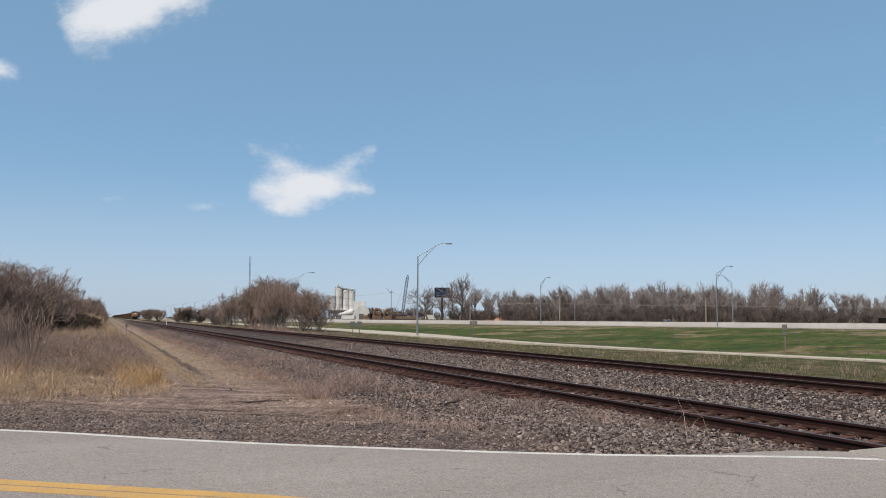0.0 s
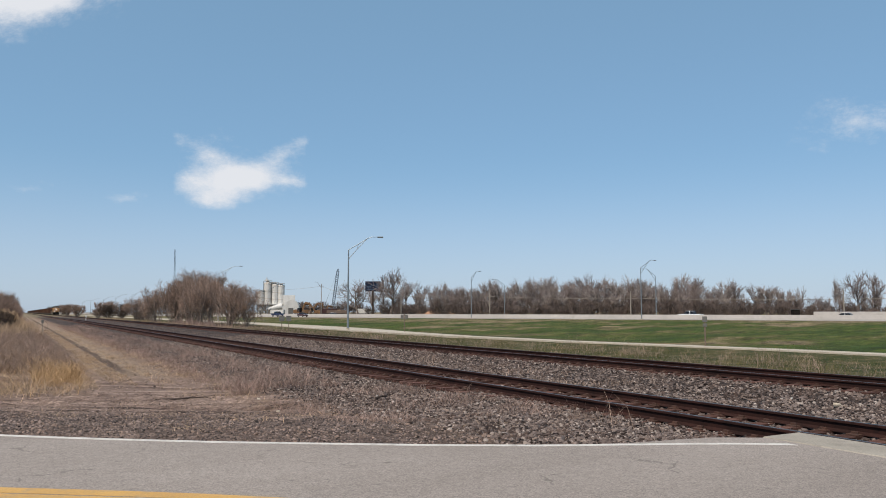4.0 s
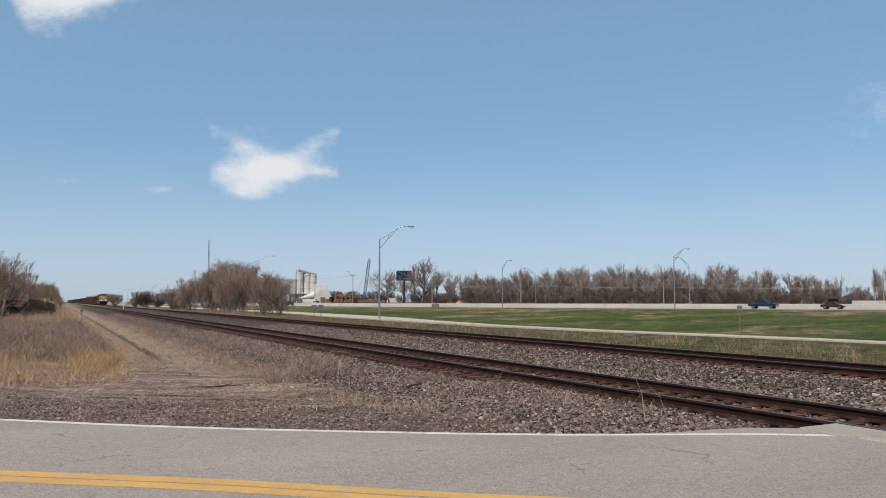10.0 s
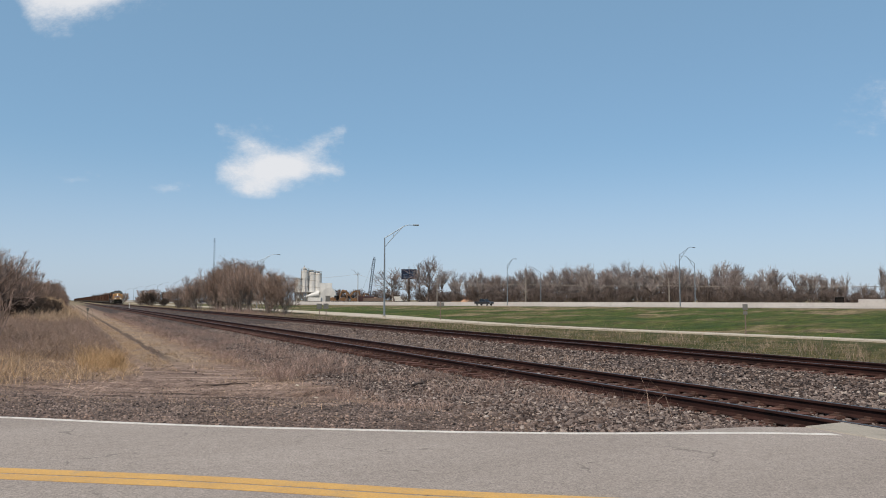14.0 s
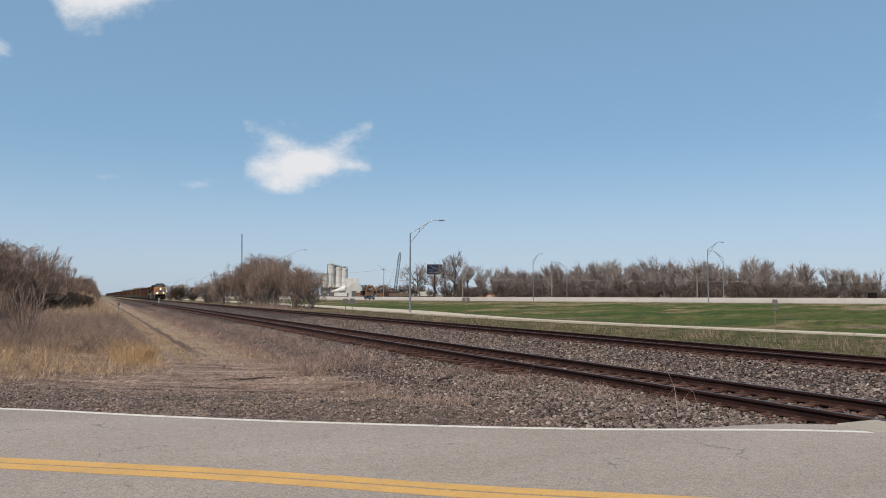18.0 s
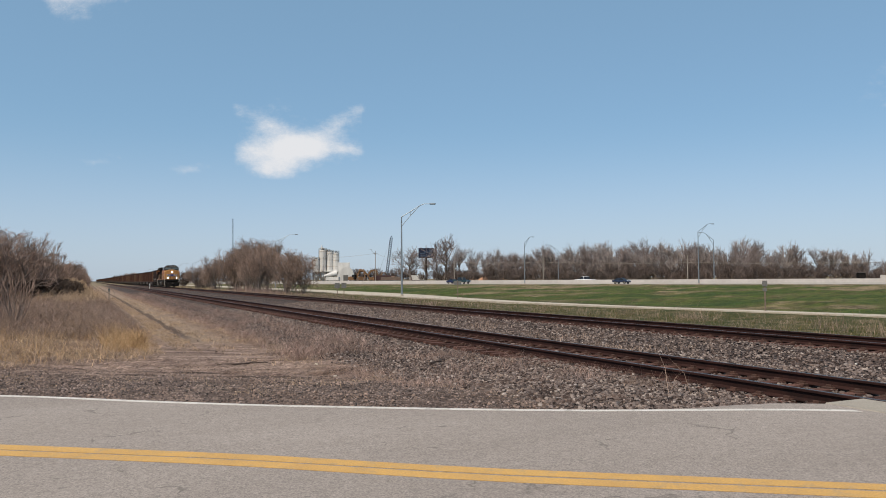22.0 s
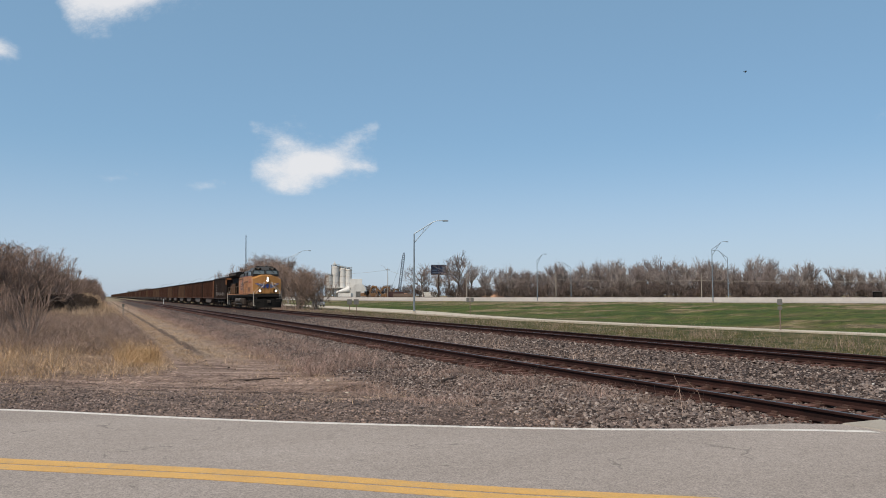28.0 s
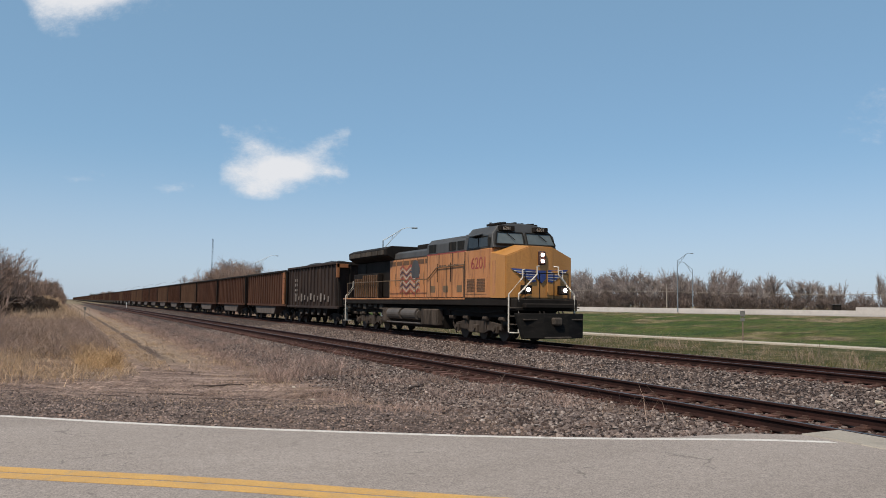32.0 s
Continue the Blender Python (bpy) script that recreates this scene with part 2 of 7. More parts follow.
    for at_x, wide, deep in ((3.3, 0.23, 0.85), (2.15, 0.18, 0.55)):
        off = calc(nt, "ABSOLUTE", calc(nt, "SUBTRACT", wav, at_x))
        rut = calc(nt, "MULTIPLY", calc(nt, "SUBTRACT", 1.0, step(nt, off, wide * 0.4, wide)), step(nt, ye, 25.0, 33.0))
        col = mix(nt, calc(nt, "MULTIPLY", calc(nt, "MULTIPLY", rut, step(nt, fine, 0.25, 0.5)), deep), col, (0.06, 0.04, 0.032))
    # gravel of the two track beds and of the apron beside the road
    bed = calc(nt, "MULTIPLY", step(nt, xe, 5.2, 6.4), calc(nt, "SUBTRACT", 1.0, step(nt, xe, 20.4, 22.0)))
    along = calc(nt, "ADD", calc(nt, "MULTIPLY", xe, 0.584), calc(nt, "MULTIPLY", ye, 0.8115))
    apron = calc(nt, "SUBTRACT", 1.0, step(nt, along, 11.0, 16.0))
    # bare pinkish earth where the lane leaves the road, with dark wheel marks across it
    bare = calc(nt, "MULTIPLY", calc(nt, "SUBTRACT", 1.0, step(nt, calc(nt, "SUBTRACT", along, calc(nt, "MULTIPLY", step(nt, xe, 1.5, 2.4), 5.0)), 17.2, 18.6)), calc(nt, "SUBTRACT", 1.0, step(nt, xe, 4.6, 6.0)))
    across = nt.nodes.new("ShaderNodeCombineXYZ")
    nt.links.new(calc(nt, "SUBTRACT", calc(nt, "MULTIPLY", x, 0.21), calc(nt, "MULTIPLY", y, 0.13)), across.inputs[0])
    nt.links.new(calc(nt, "ADD", calc(nt, "MULTIPLY", x, 0.9), calc(nt, "MULTIPLY", y, 1.5)), across.inputs[1])
    bent = nt.nodes.new("ShaderNodeVectorMath")
    bent.operation = "ADD"
    nt.links.new(across.outputs[0], bent.inputs[0])
    nt.links.new(calc(nt, "MULTIPLY", mid, 1.6), bent.inputs[1])
    sweep = noise_of(nt, bent.outputs[0], 0.95, 7, 0.66)
    earth = ramp(nt, sweep, [(0.34, (0.035, 0.023, 0.018)), (0.42, (0.15, 0.1, 0.08)), (0.5, (0.22, 0.155, 0.125)), (0.57, (0.3, 0.215, 0.175)), (0.66, (0.4, 0.295, 0.235))])
    col = mix(nt, calc(nt, "MULTIPLY", bare, 0.85), col, earth)
    near = calc(nt, "SUBTRACT", 1.0, step(nt, x, 19.0, 23.0))
    col = mix(nt, calc(nt, "MAXIMUM", bed, calc(nt, "MULTIPLY", calc(nt, "MULTIPLY", apron, near), 0.5)), col, gravel)
    col = mix(nt, 1.0, col, ramp(nt, crumb, [(0.34, (0.5, 0.46, 0.44)), (0.5, (1.0,) * 3), (0.68, (1.35,) * 3)]), "MULTIPLY")
    # dry weeds turning to lawn past the far track
    verge = ramp(nt, mid, [(0.36, (0.03, 0.04, 0.008)), (0.5, (0.06, 0.06, 0.018)), (0.64, (0.14, 0.105, 0.055))])
    col = mix(nt, step(nt, xe, 21.0, 23.0), col, verge)
    col = mix(nt, step(nt, xe, 39.0, 41.0), col, lawn)
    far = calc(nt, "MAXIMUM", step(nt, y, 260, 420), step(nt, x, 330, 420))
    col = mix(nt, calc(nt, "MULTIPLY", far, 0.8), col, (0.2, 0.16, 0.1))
    col = mix(nt, 1.0, col, ramp(nt, fine, [(0.3, (0.38,) * 3), (0.5, (0.95,) * 3), (0.7, (1.45,) * 3)]), "MULTIPLY")
    nt.links.new(col, p.inputs["Base Color"])
    p.inputs["Roughness"].default_value = 0.97
    p.inputs["Specular IOR Level"].default_value = 0.2
    bump(nt, p, fine, 0.9, 0.07)
    return m


GROUND = ground_material()


# ---- mesh helpers ----
def thing(name, label="", category="", group="", kind=""):
    return tagged(new(name), label, category, group, kind)


def part(name, bm, material, parent=None, label="", smooth=False):
    """Links a bmesh as one mesh object under a thing or a part."""
    me = bpy.data.meshes.new(name)
    bm.to_mesh(me)
    bm.free()
    for mt in material if isinstance(material, (list, tuple)) else [material]:
        me.materials.append(mt)
    if smooth:
        me.polygons.foreach_set("use_smooth", [True] * len(me.polygons))
    ob = new(name, me)
    ob.parent = parent
    if label:
        ob["label"] = label
    return ob


def sheet(name, verts, faces, material, parent=None, smooth=False):
    me = bpy.data.meshes.new(name)
    me.from_pydata(verts, [], faces)
    for mt in material if isinstance(material, (list, tuple)) else [material]:
        me.materials.append(mt)
    if smooth:
        me.polygons.foreach_set("use_smooth", [True] * len(me.polygons))
    me.update()
    ob = new(name, me)
    ob.parent = parent
    return ob


def box(bm, x0, x1, y0, y1, z0, z1, bevel=0.0, mi=0):
    """A box between the given planes, with its edges rounded off."""
    r = bmesh.ops.create_cube(bm, size=1.0)
    bmesh.ops.transform(bm, matrix=Matrix.LocRotScale(((x0 + x1) / 2, (y0 + y1) / 2, (z0 + z1) / 2), None, (abs(x1 - x0), abs(y1 - y0), abs(z1 - z0))), verts=r["verts"])
    fs = {f for v in r["verts"] for f in v.link_faces}
    for f in fs:
        f.material_index = mi
    if bevel:
        es = list({e for v in r["verts"] for e in v.link_edges})
        bmesh.ops.bevel(bm, geom=es, offset=bevel, segments=1, affect="EDGES", material=-1)
    return bm


def prism(bm, outline, axis, a, b, bevel=0.0):
    """An outline pushed along an axis: outline pairs are the two other axes in order."""
    def at(p, q, d):
        return {"x": (d, p, q), "y": (p, d, q), "z": (p, q, d)}[axis]
    lo = [bm.verts.new(at(p, q, a)) for p, q in outline]
    hi = [bm.verts.new(at(p, q, b)) for p, q in outline]
    n = len(outline)
    fs = [bm.faces.new(lo), bm.faces.new(hi[::-1])]
    for i in range(n):
        fs.append(bm.faces.new((lo[i], hi[i], hi[(i + 1) % n], lo[(i + 1) % n])))
    bmesh.ops.recalc_face_normals(bm, faces=fs)
    if bevel:
        bmesh.ops.bevel(bm, geom=list({e for f in fs for e in f.edges}), offset=bevel, segments=1, affect="EDGES")
    return bm


def rod(bm, pts, r, n=6, r_end=None):
    """A round bar through the given places."""
    pts = [Vector(p) for p in pts]
    rings = []
    for i, p in enumerate(pts):
        d = (pts[min(i + 1, len(pts) - 1)] - pts[max(i - 1, 0)]).normalized()
        u = d.orthogonal().normalized() if abs(d.z) > 0.95 else d.cross(Vector((0, 0, 1))).normalized()
        w = d.cross(u)
        rr = r if r_end is None else r + (r_end - r) * i / (len(pts) - 1)
        rings.append([bm.verts.new(p + (u * math.cos(2 * math.pi * k / n) + w * math.sin(2 * math.pi * k / n)) * rr) for k in range(n)])
    for a, b in zip(rings, rings[1:]):
        for k in range(n):
            bm.faces.new((a[k], a[(k + 1) % n], b[(k + 1) % n], b[k]))
    bm.faces.new(rings[0][::-1])
    bm.faces.new(rings[-1])
    return bm


def drum(bm, c, axis, r, length, n=20, bevel=0.0):
    """A cylinder round an axis, centred at c."""
    turn = {"x": Euler((0, math.pi / 2, 0)), "y": Euler((math.pi / 2, 0, 0)), "z": Euler((0, 0, 0))}[axis]
    g = bmesh.ops.create_cone(bm, cap_ends=True, segments=n, radius1=r, radius2=r, depth=length, matrix=Matrix.LocRotScale(c, turn, None))
    if bevel:
        caps = [f for f in {f for v in g["verts"] for f in v.link_faces} if len(f.verts) > 4]
        bmesh.ops.bevel(bm, geom=[e for f in caps for e in f.edges], offset=bevel, segments=2, affect="EDGES")
    return bm


def smooth01(v, a, b):
    k = np.clip((np.asarray(v, float) - a) / (b - a), 0, 1)
    return k * k * (3 - 2 * k)


# ---- lie of the land ----
NEAR_RAILS, FAR_RAILS = (9.24, 10.745), (16.97, 18.475)
ROAD_O, ROAD_D, ROAD_N = np.array((2.72, 5.9)), np.array((0.8115, -0.584)), np.array((0.584, 0.8115))
EDGE_S, EDGE_O = (-60, -6.3, -4.6, -2.9, -1.5, 0, 1.26, 2.6, 3.3, 4.0, 60), (3.5, 3.12, 2.96, 2.89, 2.93, 2.99, 3.11, 3.35, 3.49, 3.55, 3.6)
HWY_Y = np.array((-1000, -400, -100, 0, 60, 150, 226, 290, 380, 600, 1000, 3600))
HWY_X = np.array((630, 360, 226, 186, 160, 126, 98, 82, 70, 61, 56, 50))


def hwy_x(y):
    return sum(np.interp(np.asarray(y, float) + d, HWY_Y, HWY_X) for d in (-45, -30, -15, 0, 15, 30, 45)) / 7


def road_so(x, y):
    dx, dy = np.asarray(x, float) - ROAD_O[0], np.asarray(y, float) - ROAD_O[1]
    return dx * ROAD_D[0] + dy * ROAD_D[1], dx * ROAD_N[0] + dy * ROAD_N[1]


def bumps(x, y, size):
    return (np.sin(x / size * 1.7 + np.cos(y / size * 1.3) * 1.4) + np.sin(y / size * 1.9 + np.cos(x / size * 0.9 + 2) * 1.7)) * 0.5


def ground_z(x, y):
    """Height of the ground over the plane of the rail tops."""
    x, y = np.asarray(x, float), np.asarray(y, float)
    s, o = road_so(x, y)
    z = np.interp(x, (-40, -6, -1, 0.5, 4.2, 5.2, 7.7, 8.45, 8.95, 11.6, 12.6, 14.2, 15.2, 16.1, 19.4, 20.2, 23.5, 33, 35.6, 39.3, 42),
                  (-0.2, -0.3, -0.38, -0.45, -0.48, -0.44, -0.29, -0.275, -0.22, -0.215, -0.33, -0.4, -0.33, -0.22, -0.22, -0.33, -0.78, -0.8, -0.64, -0.64, -0.7))
    # ballast lies higher against the ties near the crossing
    z = z + 0.075 * (1 - smooth01(y, 12, 17)) * smooth01(x, 7.2, 8.2) * (1 - smooth01(x, 8.5, 9.0))
    hx = hwy_x(y)
    z = np.where(x > 42, -0.7 + 0.56 * smooth01(x, 42, np.maximum(hx - 16, 44)) + 0.29 * smooth01(x - hx, 13, 20), z)
    z = z + 0.035 * bumps(x, y, 2.3) * smooth01(np.abs(x - 14), 6, 7) * (1 - smooth01(x, 34, 35))
    z = z + (0.15 * bumps(x, y, 4.6) + 0.09 * bumps(y, x, 1.9)) * smooth01(x, 42, 47) * (1 - smooth01(x - hx, -22, -14))
    # wheel ruts of the lane, the weedy bank beside it, and marks where vehicles turn off the road
    along = smooth01(y, 24, 36)
    for at_x, deep in ((3.3, 0.09), (2.15, 0.05)):
        z = z - deep * along * np.exp(-((x - at_x + 0.12 * bumps(y, x, 2.2)) / 0.15) ** 2)
    z = z + 0.22 * smooth01(y, 24, 34) * (1 - smooth01(np.abs(x + 1.4), 1.5, 3.4))
    turn_off = smooth01(o, 4.6, 6.5) * (1 - smooth01(o, 11.5, 13.5)) * (1 - smooth01(x, 4.4, 6.2))
    rough = 0.05 * bumps(o * 2.4 + 0.5 * bumps(x, y, 1.7), s * 0.5, 0.42) * bumps(x, y, 1.3) + 0.03 * bumps(o * 2.8 + s * 0.3, s * 0.7, 0.31)
    z = z + turn_off * (rough + 0.02 * bumps(x, y, 0.27) * bumps(y, x, 0.6))
    lift = 1 - smooth01(np.where(x < 22, np.abs(o) - 3.6, 99), 0.0, 7.0)
    bed = (1 - smooth01(np.abs(x - 9.99), 1.7, 2.6)) * smooth01(o, 3.9, 4.6)
    z = z * (1 - lift * (1 - bed)) + np.minimum(-0.06, z * 0.1) * lift * (1 - bed)
    return np.where((x > 60) & (y > 400), np.minimum(z, 0.1), z)


def land():
    xs = np.concatenate([-np.geomspace(3000, 14, 26), np.arange(-12, -6, 0.4), np.arange(-6, 7.2, 0.12), np.arange(7.2, 24, 0.4), np.arange(24, 120, 1.5), np.arange(120, 200, 5), np.geomspace(200, 4000, 18)])
    ys = np.concatenate([-np.geomspace(1500, 12, 16), np.arange(-10, 7.6, 0.4), np.arange(7.6, 24, 0.12), np.arange(24, 50, 0.3), np.arange(50, 150, 1.6), np.arange(150, 420, 8), np.geomspace(420, 4500, 16)])
    gx, gy = np.meshgrid(xs, ys)
    gz = ground_z(gx, gy)
    nx = len(xs)
    verts = np.stack([gx, gy, gz], -1).reshape(-1, 3).tolist()
    faces = [(j * nx + i, j * nx + i + 1, (j + 1) * nx + i + 1, (j + 1) * nx + i) for j in range(len(ys) - 1) for i in range(nx - 1)]
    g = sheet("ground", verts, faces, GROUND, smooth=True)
    tagged(g, "dry grass, gravel and green verge along a railway line", "ground", kind="structure")


land()


# ---- road, its paint and the crossing panels ----
def road():
    def strip(name, s0, s1, o0, o1, z, material, parent=None, thick=0.12):
        """A paved strip between two lines along the road; o0 and o1 are functions of s."""
        n = max(2, int(abs(s1(0) - s0(0)) / 0.7))
        v, f = [], []
        for i in range(n + 1):
            for oo in (o0, o1):
                k = i / n
                sa = s0(0) + (s1(0) - s0(0)) * k
                a = sa
                for _ in range(4):
                    w = oo(a)
                    a = s0(w) + (s1(w) - s0(w)) * k
                p = ROAD_O + ROAD_D * a + ROAD_N * w
                v.append((*p, z))
        m = len(v)
        v += [(x, y, zz - thick) for x, y, zz in v]
        for i in range(n):
            a = 2 * i
            f += [(a, a + 2, a + 3, a + 1), (a + m, a + 1 + m, a + 3 + m, a + 2 + m), (a, a + m, a + 2 + m, a + 2), (a + 1, a + 3, a + 3 + m, a + 1 + m)]
        f += [(0, 1, 1 + m, m), (m - 2, 2 * m - 2, 2 * m - 1, m - 1)]
        return sheet(name, v, f, material, parent)

    def at_x(x):
        return lambda w: (x - ROAD_O[0] - w * ROAD_N[0]) / ROAD_D[0]
    near, far = lambda s: -3.5, lambda s: float(np.interp(s, EDGE_S, EDGE_O)) + 0.075 + 0.42 * float(smooth01(s, 1.9, 3.6))
    first = strip("road", lambda w: -70.0, at_x(8.43), near, far, -0.008, ASPHALT)
    tagged(first, "worn grey two-lane asphalt road with fine cracks", "road", kind="structure")
    for a, b in ((11.55, 16.16), (19.28, 70)):
        tagged(strip("road", at_x(a), at_x(b), near, far, -0.008, ASPHALT), "worn grey two-lane asphalt road at a level crossing", "road", kind="structure")
    edge = lambda d: (lambda s: float(np.interp(s, EDGE_S, EDGE_O)) + d)
    t = strip("road_edge_line", lambda w: -70.0, at_x(8.3), edge(-0.055), edge(0.055), -0.004, WHITE_LINE, thick=0.003)
    tagged(t, "narrow white painted line along the road edge", "road marking", kind="structure")
    for d in (-0.1, 0.125):
        t = strip("centre_line", lambda w: -70.0, at_x(8.3), lambda s, d=d: d - 0.02 - 0.17 * float(smooth01(s, -2.4, 0.8)), lambda s, d=d: d + 0.17 - 0.18 * float(smooth01(s, -2.4, 0.8)), -0.004, YELLOW_LINE, thick=0.003)
        tagged(t, "double yellow painted centre line on asphalt", "road marking", kind="structure")
    for (r0, r1), end in ((NEAR_RAILS, 6.82), (FAR_RAILS, 1.9)):
        crossing = thing("crossing_panels", "pale concrete panels between and beside rails", "crossing", kind="structure")
        for a, b in ((r0 - 0.79, r0 - 0.075), (r0 + 0.11, r1 - 0.11), (r1 + 0.075, r1 + 0.79)):
            for k in range(5):
                top = end - 1.1 * (a > r0) - 0.6 * (a > r1)
                hi, lo = top - k * 2.4, top - (k + 1) * 2.4 + 0.02
                p = [(a, lo), (b, lo), (b, hi), (a, hi)]
                bm = bmesh.new()
                prism(bm, [tuple(q) for q in p], "z", -0.2, 0.0, bevel=0.012)
                part("panel", bm, CROSSING, crossing)


road()


# ---- tracks ----
def rail_profile(x, z=0.0):
    half = [(0.0, 0.0), (0.03, -0.002), (0.037, -0.012), (0.037, -0.038), (0.012, -0.05), (0.009, -0.13), (0.03, -0.148), (0.07, -0.16), (0.072, -0.172)]
    return [(x + a, z + b) for a, b in half] + [(x - a, z + b) for a, b in half[::-1][:-1]]


def rail(bm, x, y0, y1):
    prism(bm, rail_profile(x), "y", y0, y1)
    for f in bm.faces:
        f.material_index = 1 if f.normal.z > 0.9 and f.calc_center_median().z > -0.004 else 0


def track(rails, label, y0, y1):
    t = tagged(new("railway_track"), label, "railway track", kind="structure")
    for x in rails:
        bm = bmesh.new()
        for a, b in ((-260, 3800),):
            rail(bm, x, a, b)
        part("rail", bm, [RAIL_SIDE, RAIL_TOP], t, "rust-brown rail with a worn bright top")
    return t


NEAR_TRACK = track(NEAR_RAILS, "rusty near track on wooden ties and stone ballast", 3, 150)
FAR_TRACK = track(FAR_RAILS, "rusty far track on wooden ties and stone ballast", -10, 140)


# ---- concrete trail and highway ----
def along_y(name, fx, ys, w0, w1, z, thick, material, label, category):
    v, f = [], []
    for y in ys:
        x = float(fx(y))
        zz = float(z(x, y)) if callable(z) else z
        a0, a1 = (w(y) if callable(w) else w for w in (w0, w1))
        v += [(x + a0, y, zz), (x + a1, y, zz), (x + a1, y, zz - thick), (x + a0, y, zz - thick)]
    for i in range(len(ys) - 1):
        a = 4 * i
        f += [(a + k, a + (k + 1) % 4, a + 4 + (k + 1) % 4, a + 4 + k) for k in range(4)]
    f += [(0, 3, 2, 1), (len(v) - 4, len(v) - 3, len(v) - 2, len(v) - 1)]
    f = [tuple(reversed(q)) for q in f]
    return tagged(sheet(name, v, f, material), label, category, kind="structure")


def trail_x(y):
    return np.interp(y, (-200, 0, 30, 45, 60, 75, 95, 130, 170, 400), (48, 40.5, 38.6, 36.2, 35.4, 36.3, 38.2, 40.0, 40.5, 41))


LONG = np.concatenate([np.arange(-760, 420, 10), np.geomspace(420, 3500, 20)])
along_y("pavement", trail_x, np.arange(-200, 860, 5.0), lambda y: -0.85 - 3.0 * float(smooth01(y, 50, 110)), lambda y: 0.85 + 2.0 * float(smooth01(y, 55, 110)), -0.56, 0.25, CONCRETE, "pale concrete trail through dry grass", "path")
along_y("highway", hwy_x, LONG, -13, -1.2, -0.05, 0.5, HIGHWAY, "pale concrete highway lanes on a low bank", "road")
along_y("highway", hwy_x, LONG, 0.2, 13, -0.05, 0.5, HIGHWAY, "pale concrete highway lanes beyond the median", "road")
along_y("median_barrier", hwy_x, LONG, -0.9, -0.4, 0.94, 1.22, BARRIER, "long pale concrete median barrier on the highway", "barrier")


# ---- the train ----
def coat(name, colour, other, rough=0.55, grime=(0.06, 0.045, 0.035), amount=0.6, streak=(1.2, 1.2, 0.25), scale=1.1, metal=0.0):
    """Old vehicle paint: faded patches, rain streaks and grime."""
    return surface(name, colour, other, rough, metal, scale=scale, fine=18, relief=0.002, grain=0.16, stretch=streak, dirt=grime, amount=amount)


LOCO_YELLOW = coat("faded_yellow_paint", (0.39, 0.157, 0.05), (0.46, 0.208, 0.085), 0.55, (0.11, 0.052, 0.03), 0.85, (1.6, 1.6, 0.22), 1.5)
NOSE_YELLOW = coat("yellow_nose_paint", (0.41, 0.184, 0.045), (0.47, 0.22, 0.062), 0.42, (0.28, 0.12, 0.025), 0.35)
LOCO_GREY = coat("dull_grey_paint", (0.038, 0.037, 0.036), (0.062, 0.06, 0.058), 0.6, (0.06, 0.055, 0.05), 0.5)
LOCO_OCHRE = coat("grimy_ochre_paint", (0.09, 0.043, 0.018), (0.15, 0.075, 0.032), 0.7, (0.04, 0.025, 0.016), 0.8, scale=2.5)
LOCO_SEAM = coat("grimy_ochre_panel_gap", (0.04, 0.02, 0.009), (0.06, 0.03, 0.013), 0.7)
SCREEN_FRAME = coat("black_window_rubber", (0.012, 0.012, 0.012), (0.018, 0.018, 0.017), 0.8)
LAMP_BROWN = coat("dark_red_lamp_casing", (0.035, 0.01, 0.008), (0.05, 0.016, 0.011), 0.6)
PLOUGH_BLACK = coat("scuffed_black_plough_paint", (0.005, 0.0046, 0.0042), (0.01, 0.009, 0.008), 0.85, (0.03, 0.024, 0.02), 0.35, (0.5, 0.5, 1.6), 2.0)
# black paint; also serves as painted shade in the recess below the radiator wings
LOCO_DARK = coat("sooty_black_and_recess_shade", (0.0105, 0.0085, 0.0072), (0.02, 0.016, 0.0135), 0.78, (0.026, 0.02, 0.016), 0.45)
FRAME_GREY = coat("dusty_running_gear", (0.04, 0.033, 0.027), (0.085, 0.07, 0.057), 0.8, (0.04, 0.033, 0.028), 0.6)
TRUCK_TAN = coat("dusty_tan_truck_casting", (0.035, 0.027, 0.022), (0.085, 0.066, 0.053), 0.85, (0.02, 0.016, 0.013), 0.8, scale=2.5)
TANK_GREY = coat("dusty_air_tank_paint", (0.055, 0.045, 0.037), (0.1, 0.082, 0.068), 0.6, (0.09, 0.07, 0.055), 0.5)
WHEEL_STEEL = coat("grimy_wheel_steel", (0.03, 0.024, 0.02), (0.055, 0.042, 0.034), 0.6, (0.03, 0.025, 0.02), 0.5, metal=0.4)
RAIL_WHITE = coat("cream_handrail_paint", (0.55, 0.5, 0.42), (0.65, 0.6, 0.52), 0.5, (0.25, 0.2, 0.15), 0.5)
RAIL_DARK = coat("dark_handrail_paint", (0.1, 0.07, 0.04), (0.16, 0.1, 0.05), 0.6)
BLUE_MARK = coat("blue_marking", (0.022, 0.04, 0.15), (0.03, 0.055, 0.2), 0.5, (0.06, 0.05, 0.1), 0.4)
WHITE_MARK = coat("white_marking", (0.55, 0.52, 0.48), (0.66, 0.63, 0.58), 0.5, (0.3, 0.22, 0.15), 0.5)
FADED_MARK = coat("faded_white_marking", (0.36, 0.3, 0.24), (0.44, 0.38, 0.32), 0.6, (0.2, 0.12, 0.08), 0.6)
DIM_MARK = coat("dim_stencil_marking", (0.17, 0.14, 0.12), (0.24, 0.2, 0.17), 0.7, (0.06, 0.045, 0.035), 0.7)
